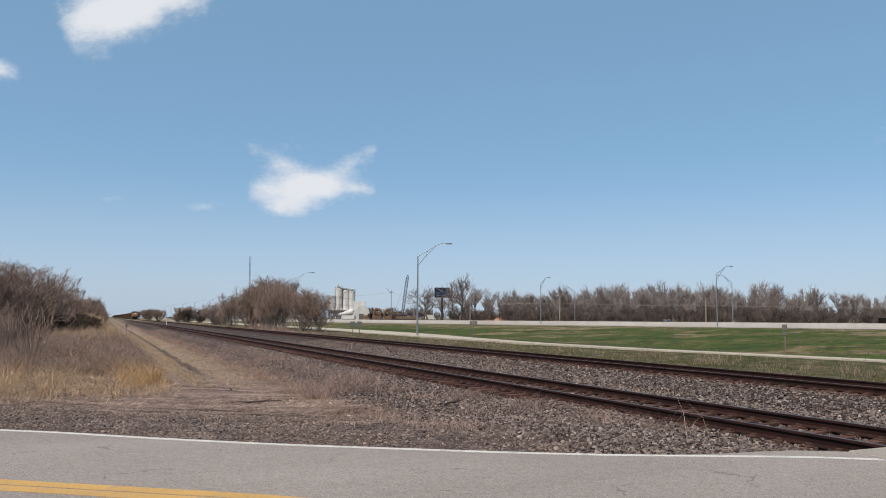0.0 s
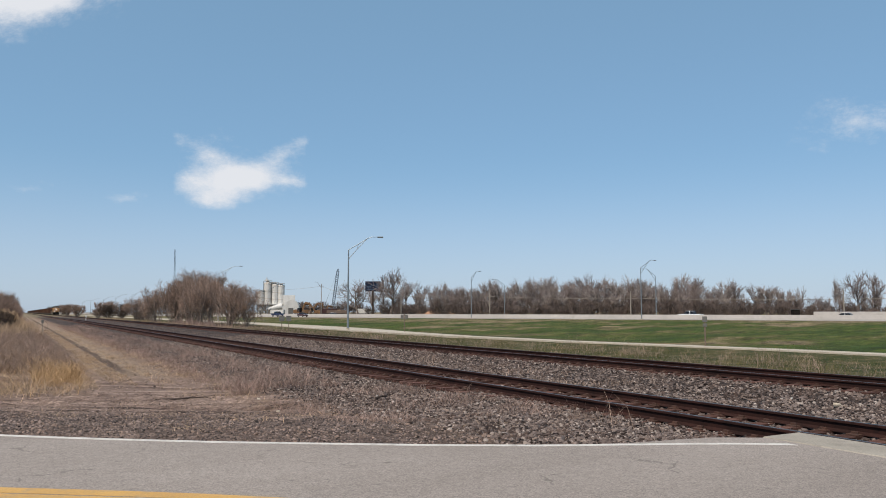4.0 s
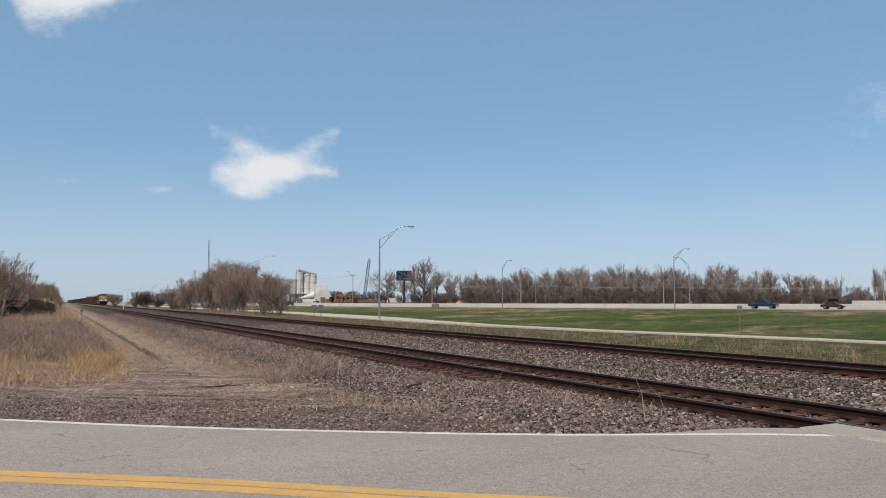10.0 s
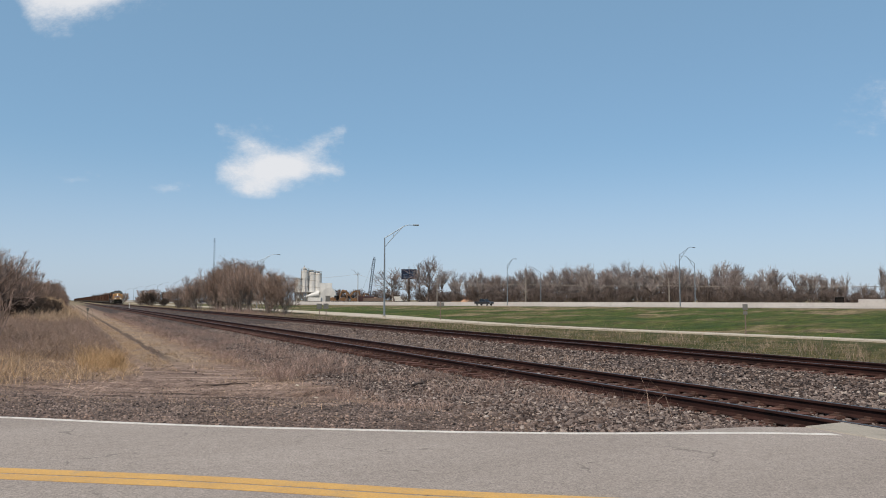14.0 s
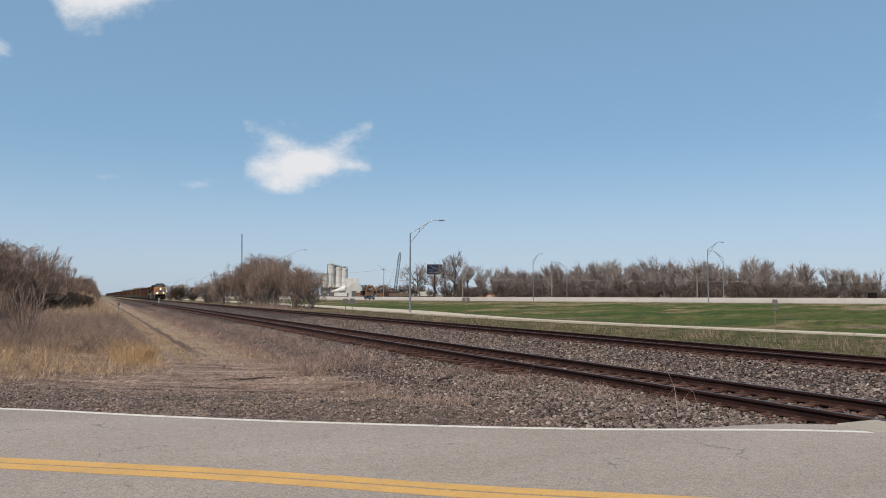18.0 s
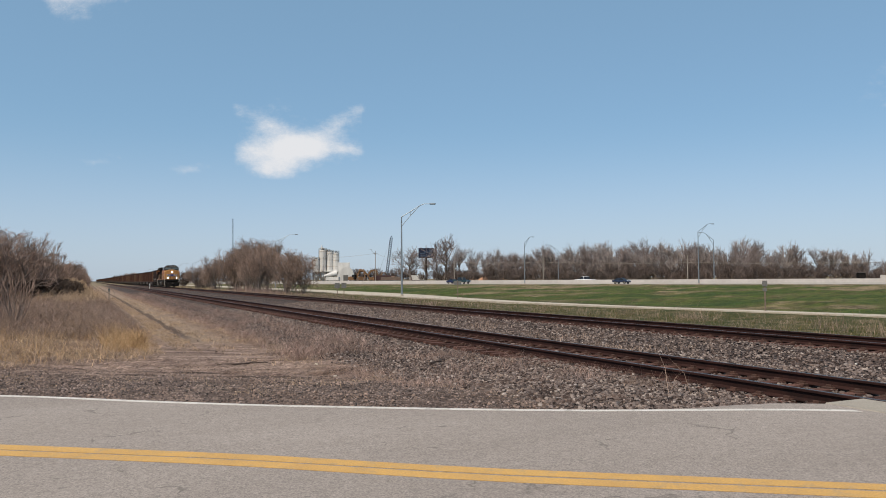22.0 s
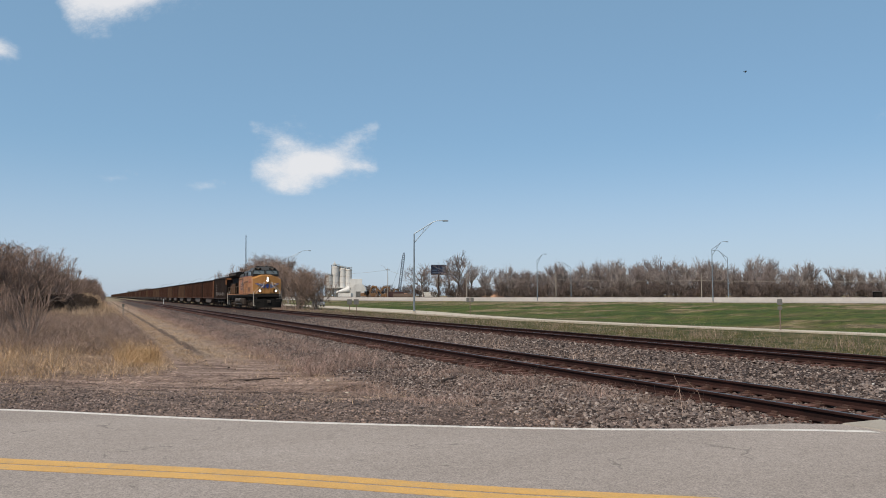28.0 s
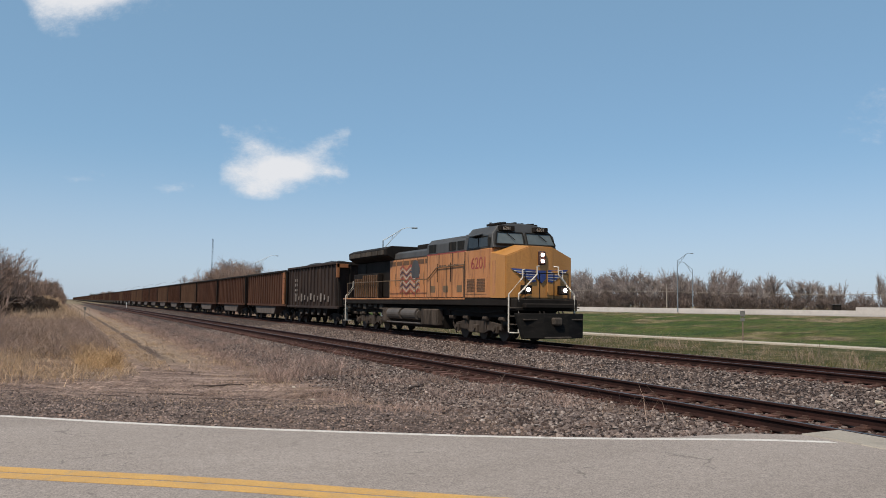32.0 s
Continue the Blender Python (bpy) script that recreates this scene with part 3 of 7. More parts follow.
NAVY_MARK = coat("faded_navy_marking", (0.035, 0.03, 0.06), (0.05, 0.045, 0.085), 0.6, (0.06, 0.045, 0.04), 0.5)
RED_MARK = coat("red_marking", (0.24, 0.035, 0.03), (0.31, 0.055, 0.04), 0.5, (0.2, 0.09, 0.04), 0.4)
CAR_BLACK = coat("worn_black_hopper_paint", (0.026, 0.0185, 0.0165), (0.05, 0.036, 0.031), 0.75, (0.08, 0.048, 0.03), 0.5)
CAR_BROWN = coat("rust_brown_hopper_paint", (0.055, 0.0255, 0.017), (0.092, 0.044, 0.028), 0.8, (0.03, 0.016, 0.011), 0.65)
CAR_TAN = coat("bleached_brown_hopper_paint", (0.085, 0.047, 0.03), (0.13, 0.074, 0.047), 0.8, (0.05, 0.027, 0.017), 0.6)
CAR_ORANGE = coat("orange_primer_paint", (0.22, 0.07, 0.022), (0.3, 0.13, 0.045), 0.7, (0.18, 0.07, 0.03), 0.5)
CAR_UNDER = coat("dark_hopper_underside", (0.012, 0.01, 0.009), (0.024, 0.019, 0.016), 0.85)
for _m in (RAIL_SIDE, TIE, LOCO_DARK, CAR_UNDER, CAR_BLACK, CAR_BROWN, CAR_TAN, FRAME_GREY, SCREEN_FRAME, PLOUGH_BLACK, TRUCK_TAN):
    _m.node_tree.nodes['Principled BSDF'].inputs['Specular IOR Level'].default_value = 0.12
BELLY = coat("dusty_hopper_belly", (0.075, 0.058, 0.048), (0.12, 0.095, 0.08), 0.85)
COAL = surface("heaped_coal", (0.008, 0.008, 0.008), (0.018, 0.017, 0.017), 0.7, scale=3, fine=9, relief=0.05, grain=0.4)
HEADLIGHT = glow("lit_headlight", (1.0, 0.86, 0.72), 36.0)
GLASS = surface("dark_cab_glass", (0.075, 0.09, 0.092), (0.12, 0.14, 0.142), 0.1, scale=0.5, fine=3, relief=0, grain=0.1)
GLASS_DARK = surface("black_side_glass", (0.012, 0.013, 0.014), (0.02, 0.021, 0.022), 0.12, scale=0.5, fine=3, relief=0, grain=0.1)


def bogie(parent, yc, wheels, half, label):
    """A truck: one frame casting on each side, axle boxes and wheels."""
    bm = bmesh.new()
    span = (wheels[-1] - wheels[0]) / 2
    for sx in (-1, 1):
        x0, x1 = sx * half, sx * (half + 0.13)
        prism(bm, [(yc - span - 0.42, 0.46), (yc - span - 0.3, 0.72), (yc - span * 0.5, 0.86), (yc + span * 0.5, 0.86), (yc + span + 0.3, 0.72), (yc + span + 0.42, 0.46),
                   (yc + span * 0.55, 0.42), (yc + span * 0.4, 0.3), (yc - span * 0.4, 0.3), (yc - span * 0.55, 0.42)], "x", min(x0, x1), max(x0, x1), bevel=0.02)
    box(bm, -half, half, yc - 0.25, yc + 0.25, 0.4, 0.75, 0.03)
    frame_part = part("truck", bm, TRUCK_TAN if len(wheels) == 3 else CAR_UNDER, parent, label)
    for w in wheels:
        for sx in (-1, 1):
            bm = bmesh.new()
            box(bm, sx * (half + 0.1), sx * (half + 0.26), w - 0.15, w + 0.15, 0.32, 0.66, 0.03)
            drum(bm, (sx * (half + 0.3), w, 0.5), "x", 0.1, 0.06, 10)
            part("axle_box", bm, TRUCK_TAN if len(wheels) == 3 else CAR_UNDER, frame_part)
            bm = bmesh.new()
            drum(bm, (sx * 0.7525, w, 0.46), "x", 0.46, 0.13, 24, 0.015)
            drum(bm, (sx * 0.69, w, 0.46), "x", 0.495, 0.03, 24)
            part("wheel", bm, WHEEL_STEEL, frame_part)
    for w in wheels:
        bm = bmesh.new()
        drum(bm, (0, w, 0.46), "x", 0.09, 1.6, 10)
        part("axle", bm, WHEEL_STEEL, frame_part)
    for k in range(len(wheels) - 1):
        for sx in (-1, 1):
            bm = bmesh.new()
            m = (wheels[k] + wheels[k + 1]) / 2
            for d in (-0.14, 0, 0.14):
                drum(bm, (sx * (half + 0.06), m + d, 0.57), "z", 0.06, 0.26, 8)
            part("spring_nest", bm, LOCO_DARK, frame_part)
    return frame_part


def lettering(text, size, material, m, parent, name="number"):
    cu = bpy.data.curves.new(name, "FONT")
    cu.body, cu.size, cu.extrude = text, size, 0.004
    ob = bpy.data.objects.new(name, cu)
    scene.collection.objects.link(ob)
    me = bpy.data.meshes.new_from_object(ob.evaluated_get(bpy.context.evaluated_depsgraph_get()))
    bpy.data.objects.remove(ob)
    me.materials.clear()
    me.materials.append(material)
    o = new(name, me)
    o.parent, o.matrix_basis = parent, m
    return o


FORE, FRONT_PARTS = -0.28, set()      # how far the front end stands forward


def locomotive():
    L = thing("locomotive", "weathered yellow and grey diesel locomotive with lit headlights", "locomotive", group="coal train")
    # underframe, plough, couplers
    bm = bmesh.new()
    box(bm, -1.58, 1.58, 0.3, 20.75, 1.5, 1.825, 0.03)
    part("sill", bm, LOCO_DARK, L)
    bm = bmesh.new()
    box(bm, -1.59, 1.59, 4.11, 20.76, 1.76, 1.835, 0.01)
    part("walkway_edge", bm, LOCO_YELLOW, L, "dirty yellow walkway edge")
    bm = bmesh.new()
    box(bm, -1.15, 1.15, 0.9, 20.6, 1.0, 1.49, 0.03)
    part("underframe", bm, LOCO_DARK, L)
    bm = bmesh.new()
    prism(bm, [(-1.62, 0.15), (-1.62, -0.1), (-0.6, -0.38), (0.6, -0.38), (1.62, -0.1), (1.62, 0.15)], "z", 0.22, 1.22, 0.03)
    for v in bm.verts:
        if v.co.z < 0.6:
            v.co.y -= 0.22
            v.co.x *= 0.88
    part("snow_plough", bm, PLOUGH_BLACK, L, "scuffed black plough")
    bm = bmesh.new()
    box(bm, -1.5, 1.5, 0.16, 0.62, 1.3, 1.8, 0.04)
    box(bm, -1.2, 1.2, -0.08, 0.2, 1.42, 1.62, 0.04)
    part("pilot", bm, LOCO_DARK, L)
    for y, d in ((-0.2, -1), (20.95, 1)):
        bm = bmesh.new()
        box(bm, -0.11, 0.11, y - 0.45, y + 0.45, 0.78, 1.0, 0.03)
        box(bm, -0.2, 0.2, y + d * 0.3 - 0.16, y + d * 0.3 + 0.16, 0.74, 1.06, 0.06)
        part("coupler", bm, FRAME_GREY, L, "dusty steel coupler")
    for x in (-0.55, -0.35, 0.35, 0.55):
        bm = bmesh.new()
        rod(bm, [(x, -0.1, 1.3), (x * 1.05, -0.3, 1.05), (x, -0.42, 0.8), (x * 0.8, -0.4, 0.72)], 0.03, 6)
        part("air_hose", bm, LOCO_DARK, L)
    # nose with a raised centre line
    bm = bmesh.new()
    front = [(-1.63, 1.83), (-0.55, 1.83), (0.55, 1.83), (1.63, 1.83), (1.63, 3.55), (0.55, 3.98), (-0.55, 3.98), (-1.63, 3.55)]
    back = [(-1.6, 1.83), (-0.6, 1.83), (0.6, 1.83), (1.6, 1.83), (1.6, 3.75), (0.6, 4.12), (-0.6, 4.12), (-1.6, 3.75)]
    a = [bm.verts.new((x, 0.62 + FORE + 0.14 * (abs(x) > 1), z)) for x, z in front]
    b = [bm.verts.new((x, 1.75, z)) for x, z in back]
    panels = [bm.faces.new((a[i], a[j], a[k], a[m])) for i, j, k, m in ((0, 7, 6, 1), (1, 6, 5, 2), (2, 5, 4, 3))]
    bm.faces.new(b)
    for i in range(8):
        bm.faces.new((a[i], b[i], b[(i + 1) % 8], a[(i + 1) % 8]))
    bmesh.ops.recalc_face_normals(bm, faces=bm.faces)
    inner = {e for f in panels for e in f.edges if sum(g in panels for g in e.link_faces) == 2}
    bmesh.ops.bevel(bm, geom=[e for e in bm.edges if e not in inner and (set(e.link_faces) & set(panels))], offset=0.035, segments=2, affect="EDGES")
    nose = part("nose", bm, NOSE_YELLOW, L, "clean yellow nose")
    # cab
    bm = bmesh.new()
    box(bm, -1.6, 1.6, 1.7, 4.1, 1.83, 3.95, 0.03)
    cab = part("cab", bm, LOCO_YELLOW, L)
    bm = bmesh.new()
    prism(bm, [(-1.6, 3.952), (-1.56, 4.55), (-1.2, 4.93), (-0.5, 5.06), (0.5, 5.06), (1.2, 4.93), (1.56, 4.55), (1.6, 3.952)], "y", 1.55, 4.1, 0.03)
    for v in bm.verts:
        if v.co.y < 1.65 and v.co.z > 4.1:
            v.co.y += (v.co.z - 4.1) * 0.38
    roof = part("cab_roof", bm, LOCO_GREY, L, "grey cab roof and window surround")
    # windscreen panes stand in the sloping front of the cab top
    for x0, x1, drop in ((-1.5, -0.08, 0), (0.08, 1.5, 0)):
        bm = bmesh.new()
        v = [bm.verts.new((x, y, z)) for x, y, z in ((x0, 1.512, 4.13), (x1, 1.512, 4.13), (x1 * (0.9 if x1 > 1 else 1), 1.688, 4.62), (x0 * (0.9 if x0 < -1 else 1), 1.688, 4.62))]
        f = bm.faces.new(v)
        r = bmesh.ops.extrude_face_region(bm, geom=[f])
        bmesh.ops.translate(bm, verts=[q for q in r["geom"] if isinstance(q, bmesh.types.BMVert)], vec=(0, 0.05, 0))
        pane = part("windscreen", bm, GLASS, roof, "reflective windscreen pane")
        bm = bmesh.new()
        e = 0.05
        tx0, tx1 = x0 * (0.9 if x0 < -1 else 1), x1 * (0.9 if x1 > 1 else 1)
        for p0, p1 in (((x0, 4.12), (x1, 4.12)), ((tx0, 4.64), (tx1, 4.64)), ((x0, 4.12), (tx0, 4.64)), ((x1, 4.12), (tx1, 4.64))):
            rod(bm, [(p0[0], 1.505 + (p0[1] - 4.14) * 0.36, p0[1]), (p1[0], 1.505 + (p1[1] - 4.14) * 0.36, p1[1])], 0.035, 4)
        part("screen_frame", bm, SCREEN_FRAME, roof)
        bm = bmesh.new()
        c = (x0 + x1) / 2
        rod(bm, [(c - 0.1, 1.63, 4.6), (c + 0.25, 1.5, 4.3)], 0.018, 4)
        part("wiper", bm, LOCO_DARK, roof)
    for x in (-0.85, 0.85):
        bm = bmesh.new()
        box(bm, x - 0.36, x + 0.36, 1.62, 1.85, 4.7, 4.92, 0.02)
        board = part("number_board", bm, LOCO_DARK, roof, "black number board")
        lettering("6201", 0.2, FADED_MARK, Matrix.Translation((x - 0.24, 1.614, 4.74)) @ Matrix.Rotation(radians(90), 4, "X"), board)
    bm = bmesh.new()
    for k in range(9):
        box(bm, -1.0 + k * 0.24, -0.88 + k * 0.24, 2.0 + 0.1 * (k % 3), 3.2, 5.0, 5.1 + 0.03 * (k % 2), 0.01)
    part("roof_equipment", bm, LOCO_DARK, roof)
    for sx in (-1, 1):
        for a0, a1 in ((2.0, 2.75), (2.85, 3.7)):
            bm = bmesh.new()
            box(bm, sx * 1.575, sx * 1.61, a0, a1, 4.02, 4.5, 0.01)
            part("side_window", bm, GLASS_DARK, roof)
        bm = bmesh.new()
        prism(bm, [(2.5, 4.5), (3.75, 4.5), (3.75, 4.53), (2.5, 4.53)], "x", min(sx * 1.55, sx * 1.95), max(sx * 1.55, sx * 1.95))
        for v in bm.verts:
            v.co.z += 0.08 - 0.28 * max(0, abs(v.co.x) - 1.6)
        part("sun_visor", bm, LOCO_GREY, roof)
        bm = bmesh.new()
        box(bm, sx * 1.602, sx * 1.615, 2.05, 3.98, 2.0, 2.72)
        panel = part("louvre_panel", bm, LOCO_YELLOW, cab)
        for k in range(2):
            bm = bmesh.new()
            for j in range(9):
                box(bm, sx * 1.612, sx * 1.63, 2.2 + k * 0.92, 2.9 + k * 0.92, 2.1 + j * 0.065, 2.135 + j * 0.065)
            part("louvre", bm, LOCO_OCHRE, panel)
    # wide electrical cabinet behind the cab, then the long hood
    bm = bmesh.new()
    box(bm, -1.42, 1.42, 4.11, 8.5, 1.83, 3.98, 0.03)
    cabinet = part("equipment_cabinet", bm, LOCO_SEAM, L)
    bm = bmesh.new()
    prism(bm, [(-1.42, 3.983), (-1.4, 4.45), (-1.15, 4.72), (1.15, 4.72), (1.4, 4.45), (1.42, 3.983)], "y", 4.11, 8.5, 0.02)
    upper = part("cabinet_top", bm, LOCO_GREY, L)
    for sx in (-1, 1):
        for a0, a1 in ((4.5, 5.15), (5.3, 6.05), (7.45, 8.25)):
            bm = bmesh.new()
            box(bm, sx * 1.39, sx * 1.43, a0, a1, 4.05, 4.46, 0.01)
            part("vent_opening", bm, SCREEN_FRAME, upper)
        for a0, a1 in ((4.3, 5.6), (5.7, 7.0), (7.1, 8.35)):
            bm = bmesh.new()
            box(bm, sx * 1.421, sx * 1.438, a0 - 0.01, a1 + 0.01, 1.88, 3.93, 0.006)
            door = part("door", bm, LOCO_YELLOW, cabinet)
            bm = bmesh.new()
            box(bm, sx * 1.436, sx * 1.455, a0 + 0.08, a0 + 0.12, 2.6, 3.5)
            part("latch", bm, LOCO_DARK, door)
            bm = bmesh.new()
            box(bm, sx * 1.436, sx * 1.447, a0 + 0.35, a0 + 0.85, 2.1, 2.42)
            part("vent", bm, RAIL_DARK, door)
    bm = bmesh.new()
    box(bm, -1.05, 1.05, 8.51, 14.2, 1.83, 4.0, 0.03)
    hood = part("long_hood", bm, LOCO_SEAM, L)
    # cabin coloured black in place of the shadow under the flared wings
    bm = bmesh.new()
    box(bm, -0.95, 0.95, 14.21, 18.2, 1.83, 4.0, 0.03)
    part("radiator_cabin", bm, LOCO_DARK, L, "radiator cabin coloured dark as shadow under the wings")
    bm = bmesh.new()
    prism(bm, [(-1.05, 4.003), (-1.0, 4.3), (-0.8, 4.42), (0.8, 4.42), (1.0, 4.3), (1.05, 4.003)], "y", 8.51, 13.6, 0.02)
    part("hood_roof", bm, LOCO_GREY, L)
    bm = bmesh.new()
    box(bm, -0.55, 0.55, 9.6, 11.6, 4.4, 4.72, 0.05)
    part("exhaust_stack", bm, LOCO_DARK, L)
    for sx in (-1, 1):
        for k in range(6):
            y = 8.56 + k * 0.94
            bm = bmesh.new()
            box(bm, sx * 1.051, sx * 1.068, y, y + 0.885, 1.88, 3.95, 0.006)
            door = part("hood_door", bm, LOCO_YELLOW, hood)
            bm = bmesh.new()
            box(bm, sx * 1.066, sx * 1.085, y + 0.06, y + 0.09, 2.5, 3.2)
            part("latch", bm, RAIL_DARK, door)
    # radiator section with flared wings
    bm = bmesh.new()
    prism(bm, [(-1.05, 4.003), (-1.52, 4.25), (-1.55, 4.62), (-1.2, 4.78), (1.2, 4.78), (1.55, 4.62), (1.52, 4.25), (1.05, 4.003)], "y", 13.62, 19.9, 0.03)
    wing = part("radiator_wing", bm, LOCO_DARK, L, "sooty flared radiator hood")
    for sx in (-1, 1):
        bm = bmesh.new()
        for k in range(6):
            box(bm, sx * 1.53, sx * 1.57, 14.0 + k * 0.95, 14.85 + k * 0.95, 4.3, 4.55, 0.01)
        part("radiator_grille", bm, FRAME_GREY, wing)
        # housing colour carries the shade of the recess behind the ribs
        bm = bmesh.new()
        box(bm, sx * 1.0, sx * 1.3, 15.4, 19.6, 1.83, 3.3, 0.03)
        blower = part("blower_housing", bm, LOCO_DARK, L, "blower housing coloured dark as recess shade behind ochre ribs")
        for k in range(11):
            bm = bmesh.new()
            box(bm, sx * 1.301, sx * 1.38, 15.5 + k * 0.36, 15.6 + k * 0.36, 1.9, 3.0 + 0.2 * (k < 7), 0.01)
            part("rib", bm, LOCO_OCHRE, blower)
    # rear hood gets the same black, standing in for wing shadow
    bm = bmesh.new()
    box(bm, -0.98, 0.98, 18.21, 19.7, 1.83, 3.99, 0.03)
    part("rear_hood", bm, LOCO_DARK, L)
    # tank, reservoirs, trucks
    bm = bmesh.new()
    prism(bm, [(-1.2, 1.0), (-1.3, 0.75), (-1.1, 0.35), (1.1, 0.35), (1.3, 0.75), (1.2, 1.0)], "y", 6.9, 14.0, 0.04)
    tank = part("fuel_tank", bm, LOCO_DARK, L)
    for sx in (-1, 1):
        for a0, a1 in ((9.3, 11.25), (11.4, 13.3)):
            bm = bmesh.new()
            drum(bm, (sx * 1.36, (a0 + a1) / 2, 1.02), "y", 0.3, a1 - a0, 18, 0.1)
            part("air_reservoir", bm, TANK_GREY, L, "dusty grey air tank", smooth=False)
        for a0, a1, mt in ((7.0, 8.9, TRUCK_TAN), (13.35, 14.1, TRUCK_TAN)):
            bm = bmesh.new()
            box(bm, sx * 1.2, sx * 1.52, a0, a1, 0.5, 1.3, 0.04)
            case = part("filter_box", bm, mt, L)
            for k in range(5):
                bm = bmesh.new()
                box(bm, sx * 1.515, sx * 1.545, a0 + 0.1 + k * (a1 - a0 - 0.2) / 5, a0 + 0.2 + k * (a1 - a0 - 0.2) / 5, 0.58, 1.22, 0.01)
                part("louvre", bm, mt, case)
        bm = bmesh.new()
        rod(bm, [(sx * 1.5, 8.9, 0.55), (sx * 1.5, 13.4, 0.55)], 0.05, 6)
        part("guard_pipe", bm, TANK_GREY, L)
    bogie(L, 3.7, [1.95, 3.7, 5.45], 1.02, "dusty three-axle truck")
    bogie(L, 16.9, [15.1, 16.9, 18.7], 1.02, "dusty three-axle truck")
    # steps, handrails
    FRONT_PARTS.update(o.name for o in L.children if o.name.split(".")[0] in ("snow_plough", "pilot", "air_hose"))
    for sx in (-1, 1):
        for y in (0.35, 20.45):
            for k in range(4):
                bm = bmesh.new()
                box(bm, sx * 1.15, sx * 1.6, y - 0.2, y + 0.2, 0.42 + k * 0.33, 0.46 + k * 0.33, 0.008)
                part("step", bm, RAIL_WHITE if k == 0 else FRAME_GREY, L)
        for y0, y1 in ((0.18, 0.55), (20.2, 20.6)):
            d = 1 if y0 < 5 else -1
            for y, x_low, x_top, top in ((y0, 1.36, 0.52, 3.12), (y1, 1.6, 0.98, 2.98)) if d > 0 else ((y1, 1.36, 0.75, 3.0), (y0, 1.6, 1.1, 2.9)):
                bm = bmesh.new()
                rod(bm, [(sx * x_low, y, 0.45), (sx * x_low, y, 1.98), (sx * x_top, y - 0.06 * d, top - 0.32), (sx * x_top, y - 0.06 * d, top), (sx * (x_top - 0.16), y + 0.05 * d, top + 0.02)], 0.032, 6)
                part("grab_rail", bm, RAIL_WHITE, L, "cream grab rail")
        bm = bmesh.new()
        rod(bm, [(sx * 1.5, 4.3, 3.35), (sx * 1.5, 7.2, 3.3), (sx * 1.5, 8.2, 2.78), (sx * 1.5, 20.2, 2.78)], 0.025, 6)
        part("handrail", bm, RAIL_DARK, L)
        for k in range(10):
            y = 4.4 + k * 1.75
            bm = bmesh.new()
            rod(bm, [(sx * 1.5, y, 1.8), (sx * 1.5, y, 3.34 if y < 7.3 else 2.78)], 0.02, 5)
            part("stanchion", bm, RAIL_DARK, L)
    for x in (-1.05, -0.35, 0.35, 1.05):
        bm = bmesh.new()
        rod(bm, [(x, 0.2, 1.8), (x, 0.2, 2.85)], 0.022, 5)
        part("stanchion", bm, LOCO_DARK, L)
    bm = bmesh.new()
    rod(bm, [(-1.05, 0.2, 2.85), (1.05, 0.2, 2.85)], 0.022, 5)
    part("handrail", bm, LOCO_DARK, L)
    # nose door, lights, wing emblem as plain shapes
    bm = bmesh.new()
    box(bm, 0.28, 0.95, 0.585, 0.625, 1.95, 3.0, 0.015)
    part("nose_door", bm, NOSE_YELLOW, nose)
    bm = bmesh.new()
    box(bm, -0.17, 0.17, 0.5, 0.62, 3.22, 3.78, 0.03)
    casing = part("headlight_casing", bm, LAMP_BROWN, nose)
    for z in (3.37, 3.63):
        bm = bmesh.new()
        drum(bm, (0, 0.49, z), "y", 0.072, 0.04, 16)
        part("headlight", bm, HEADLIGHT, nose, "lit headlight")
    for x in (-0.9, 0.9):
        bm = bmesh.new()
        box(bm, x - 0.2, x + 0.2, 0.2, 0.5, 1.98, 2.36, 0.03)
        part("ditch_light_box", bm, LOCO_DARK, nose)
        bm = bmesh.new()
        drum(bm, (x, 0.19, 2.17), "y", 0.08, 0.04, 16)
        part("ditch_light", bm, HEADLIGHT, nose, "lit ditch light")
    bm = bmesh.new()
    for sx in (-1, 1):
        for k in range(5):
            w = 1.42 - 0.2 * k
            f = [bm.verts.new((sx * a, 0.572 + 0.18 * max(0, (a - 0.96) / 0.6), z)) for a, z in ((0.3, 3.0 - 0.1 * k), (w, 3.05 - 0.12 * k), (w - 0.1, 2.97 - 0.12 * k), (0.3, 2.92 - 0.1 * k))]
            bm.faces.new(f)
    r = bmesh.ops.extrude_face_region(bm, geom=bm.faces[:])
    bmesh.ops.translate(bm, verts=[q for q in r["geom"] if isinstance(q, bmesh.types.BMVert)], vec=(0, -0.008, 0))
    part("wing_emblem", bm, BLUE_MARK, nose, "blue wing-shaped bars")
    bm = bmesh.new()
    for sx in (-1, 1):
        for k in range(4):
            w = 1.3 - 0.2 * k
            f = [bm.verts.new((sx * a, 0.562 + 0.18 * max(0, (a - 0.96) / 0.6), z)) for a, z in ((0.3, 2.915 - 0.1 * k), (w, 2.955 - 0.12 * k), (w - 0.03, 2.93 - 0.12 * k), (0.3, 2.9 - 0.1 * k))]
            bm.faces.new(f)
    part("wing_outline", bm, WHITE_MARK, nose, "thin white bars between blue ones")
    bm = bmesh.new()
    prism(bm, [(-0.2, 2.98), (0.2, 2.98), (0.2, 2.65), (0.0, 2.45), (-0.2, 2.65)], "y", 0.56, 0.625)
    part("shield_emblem", bm, BLUE_MARK, nose, "plain blue shield shape")
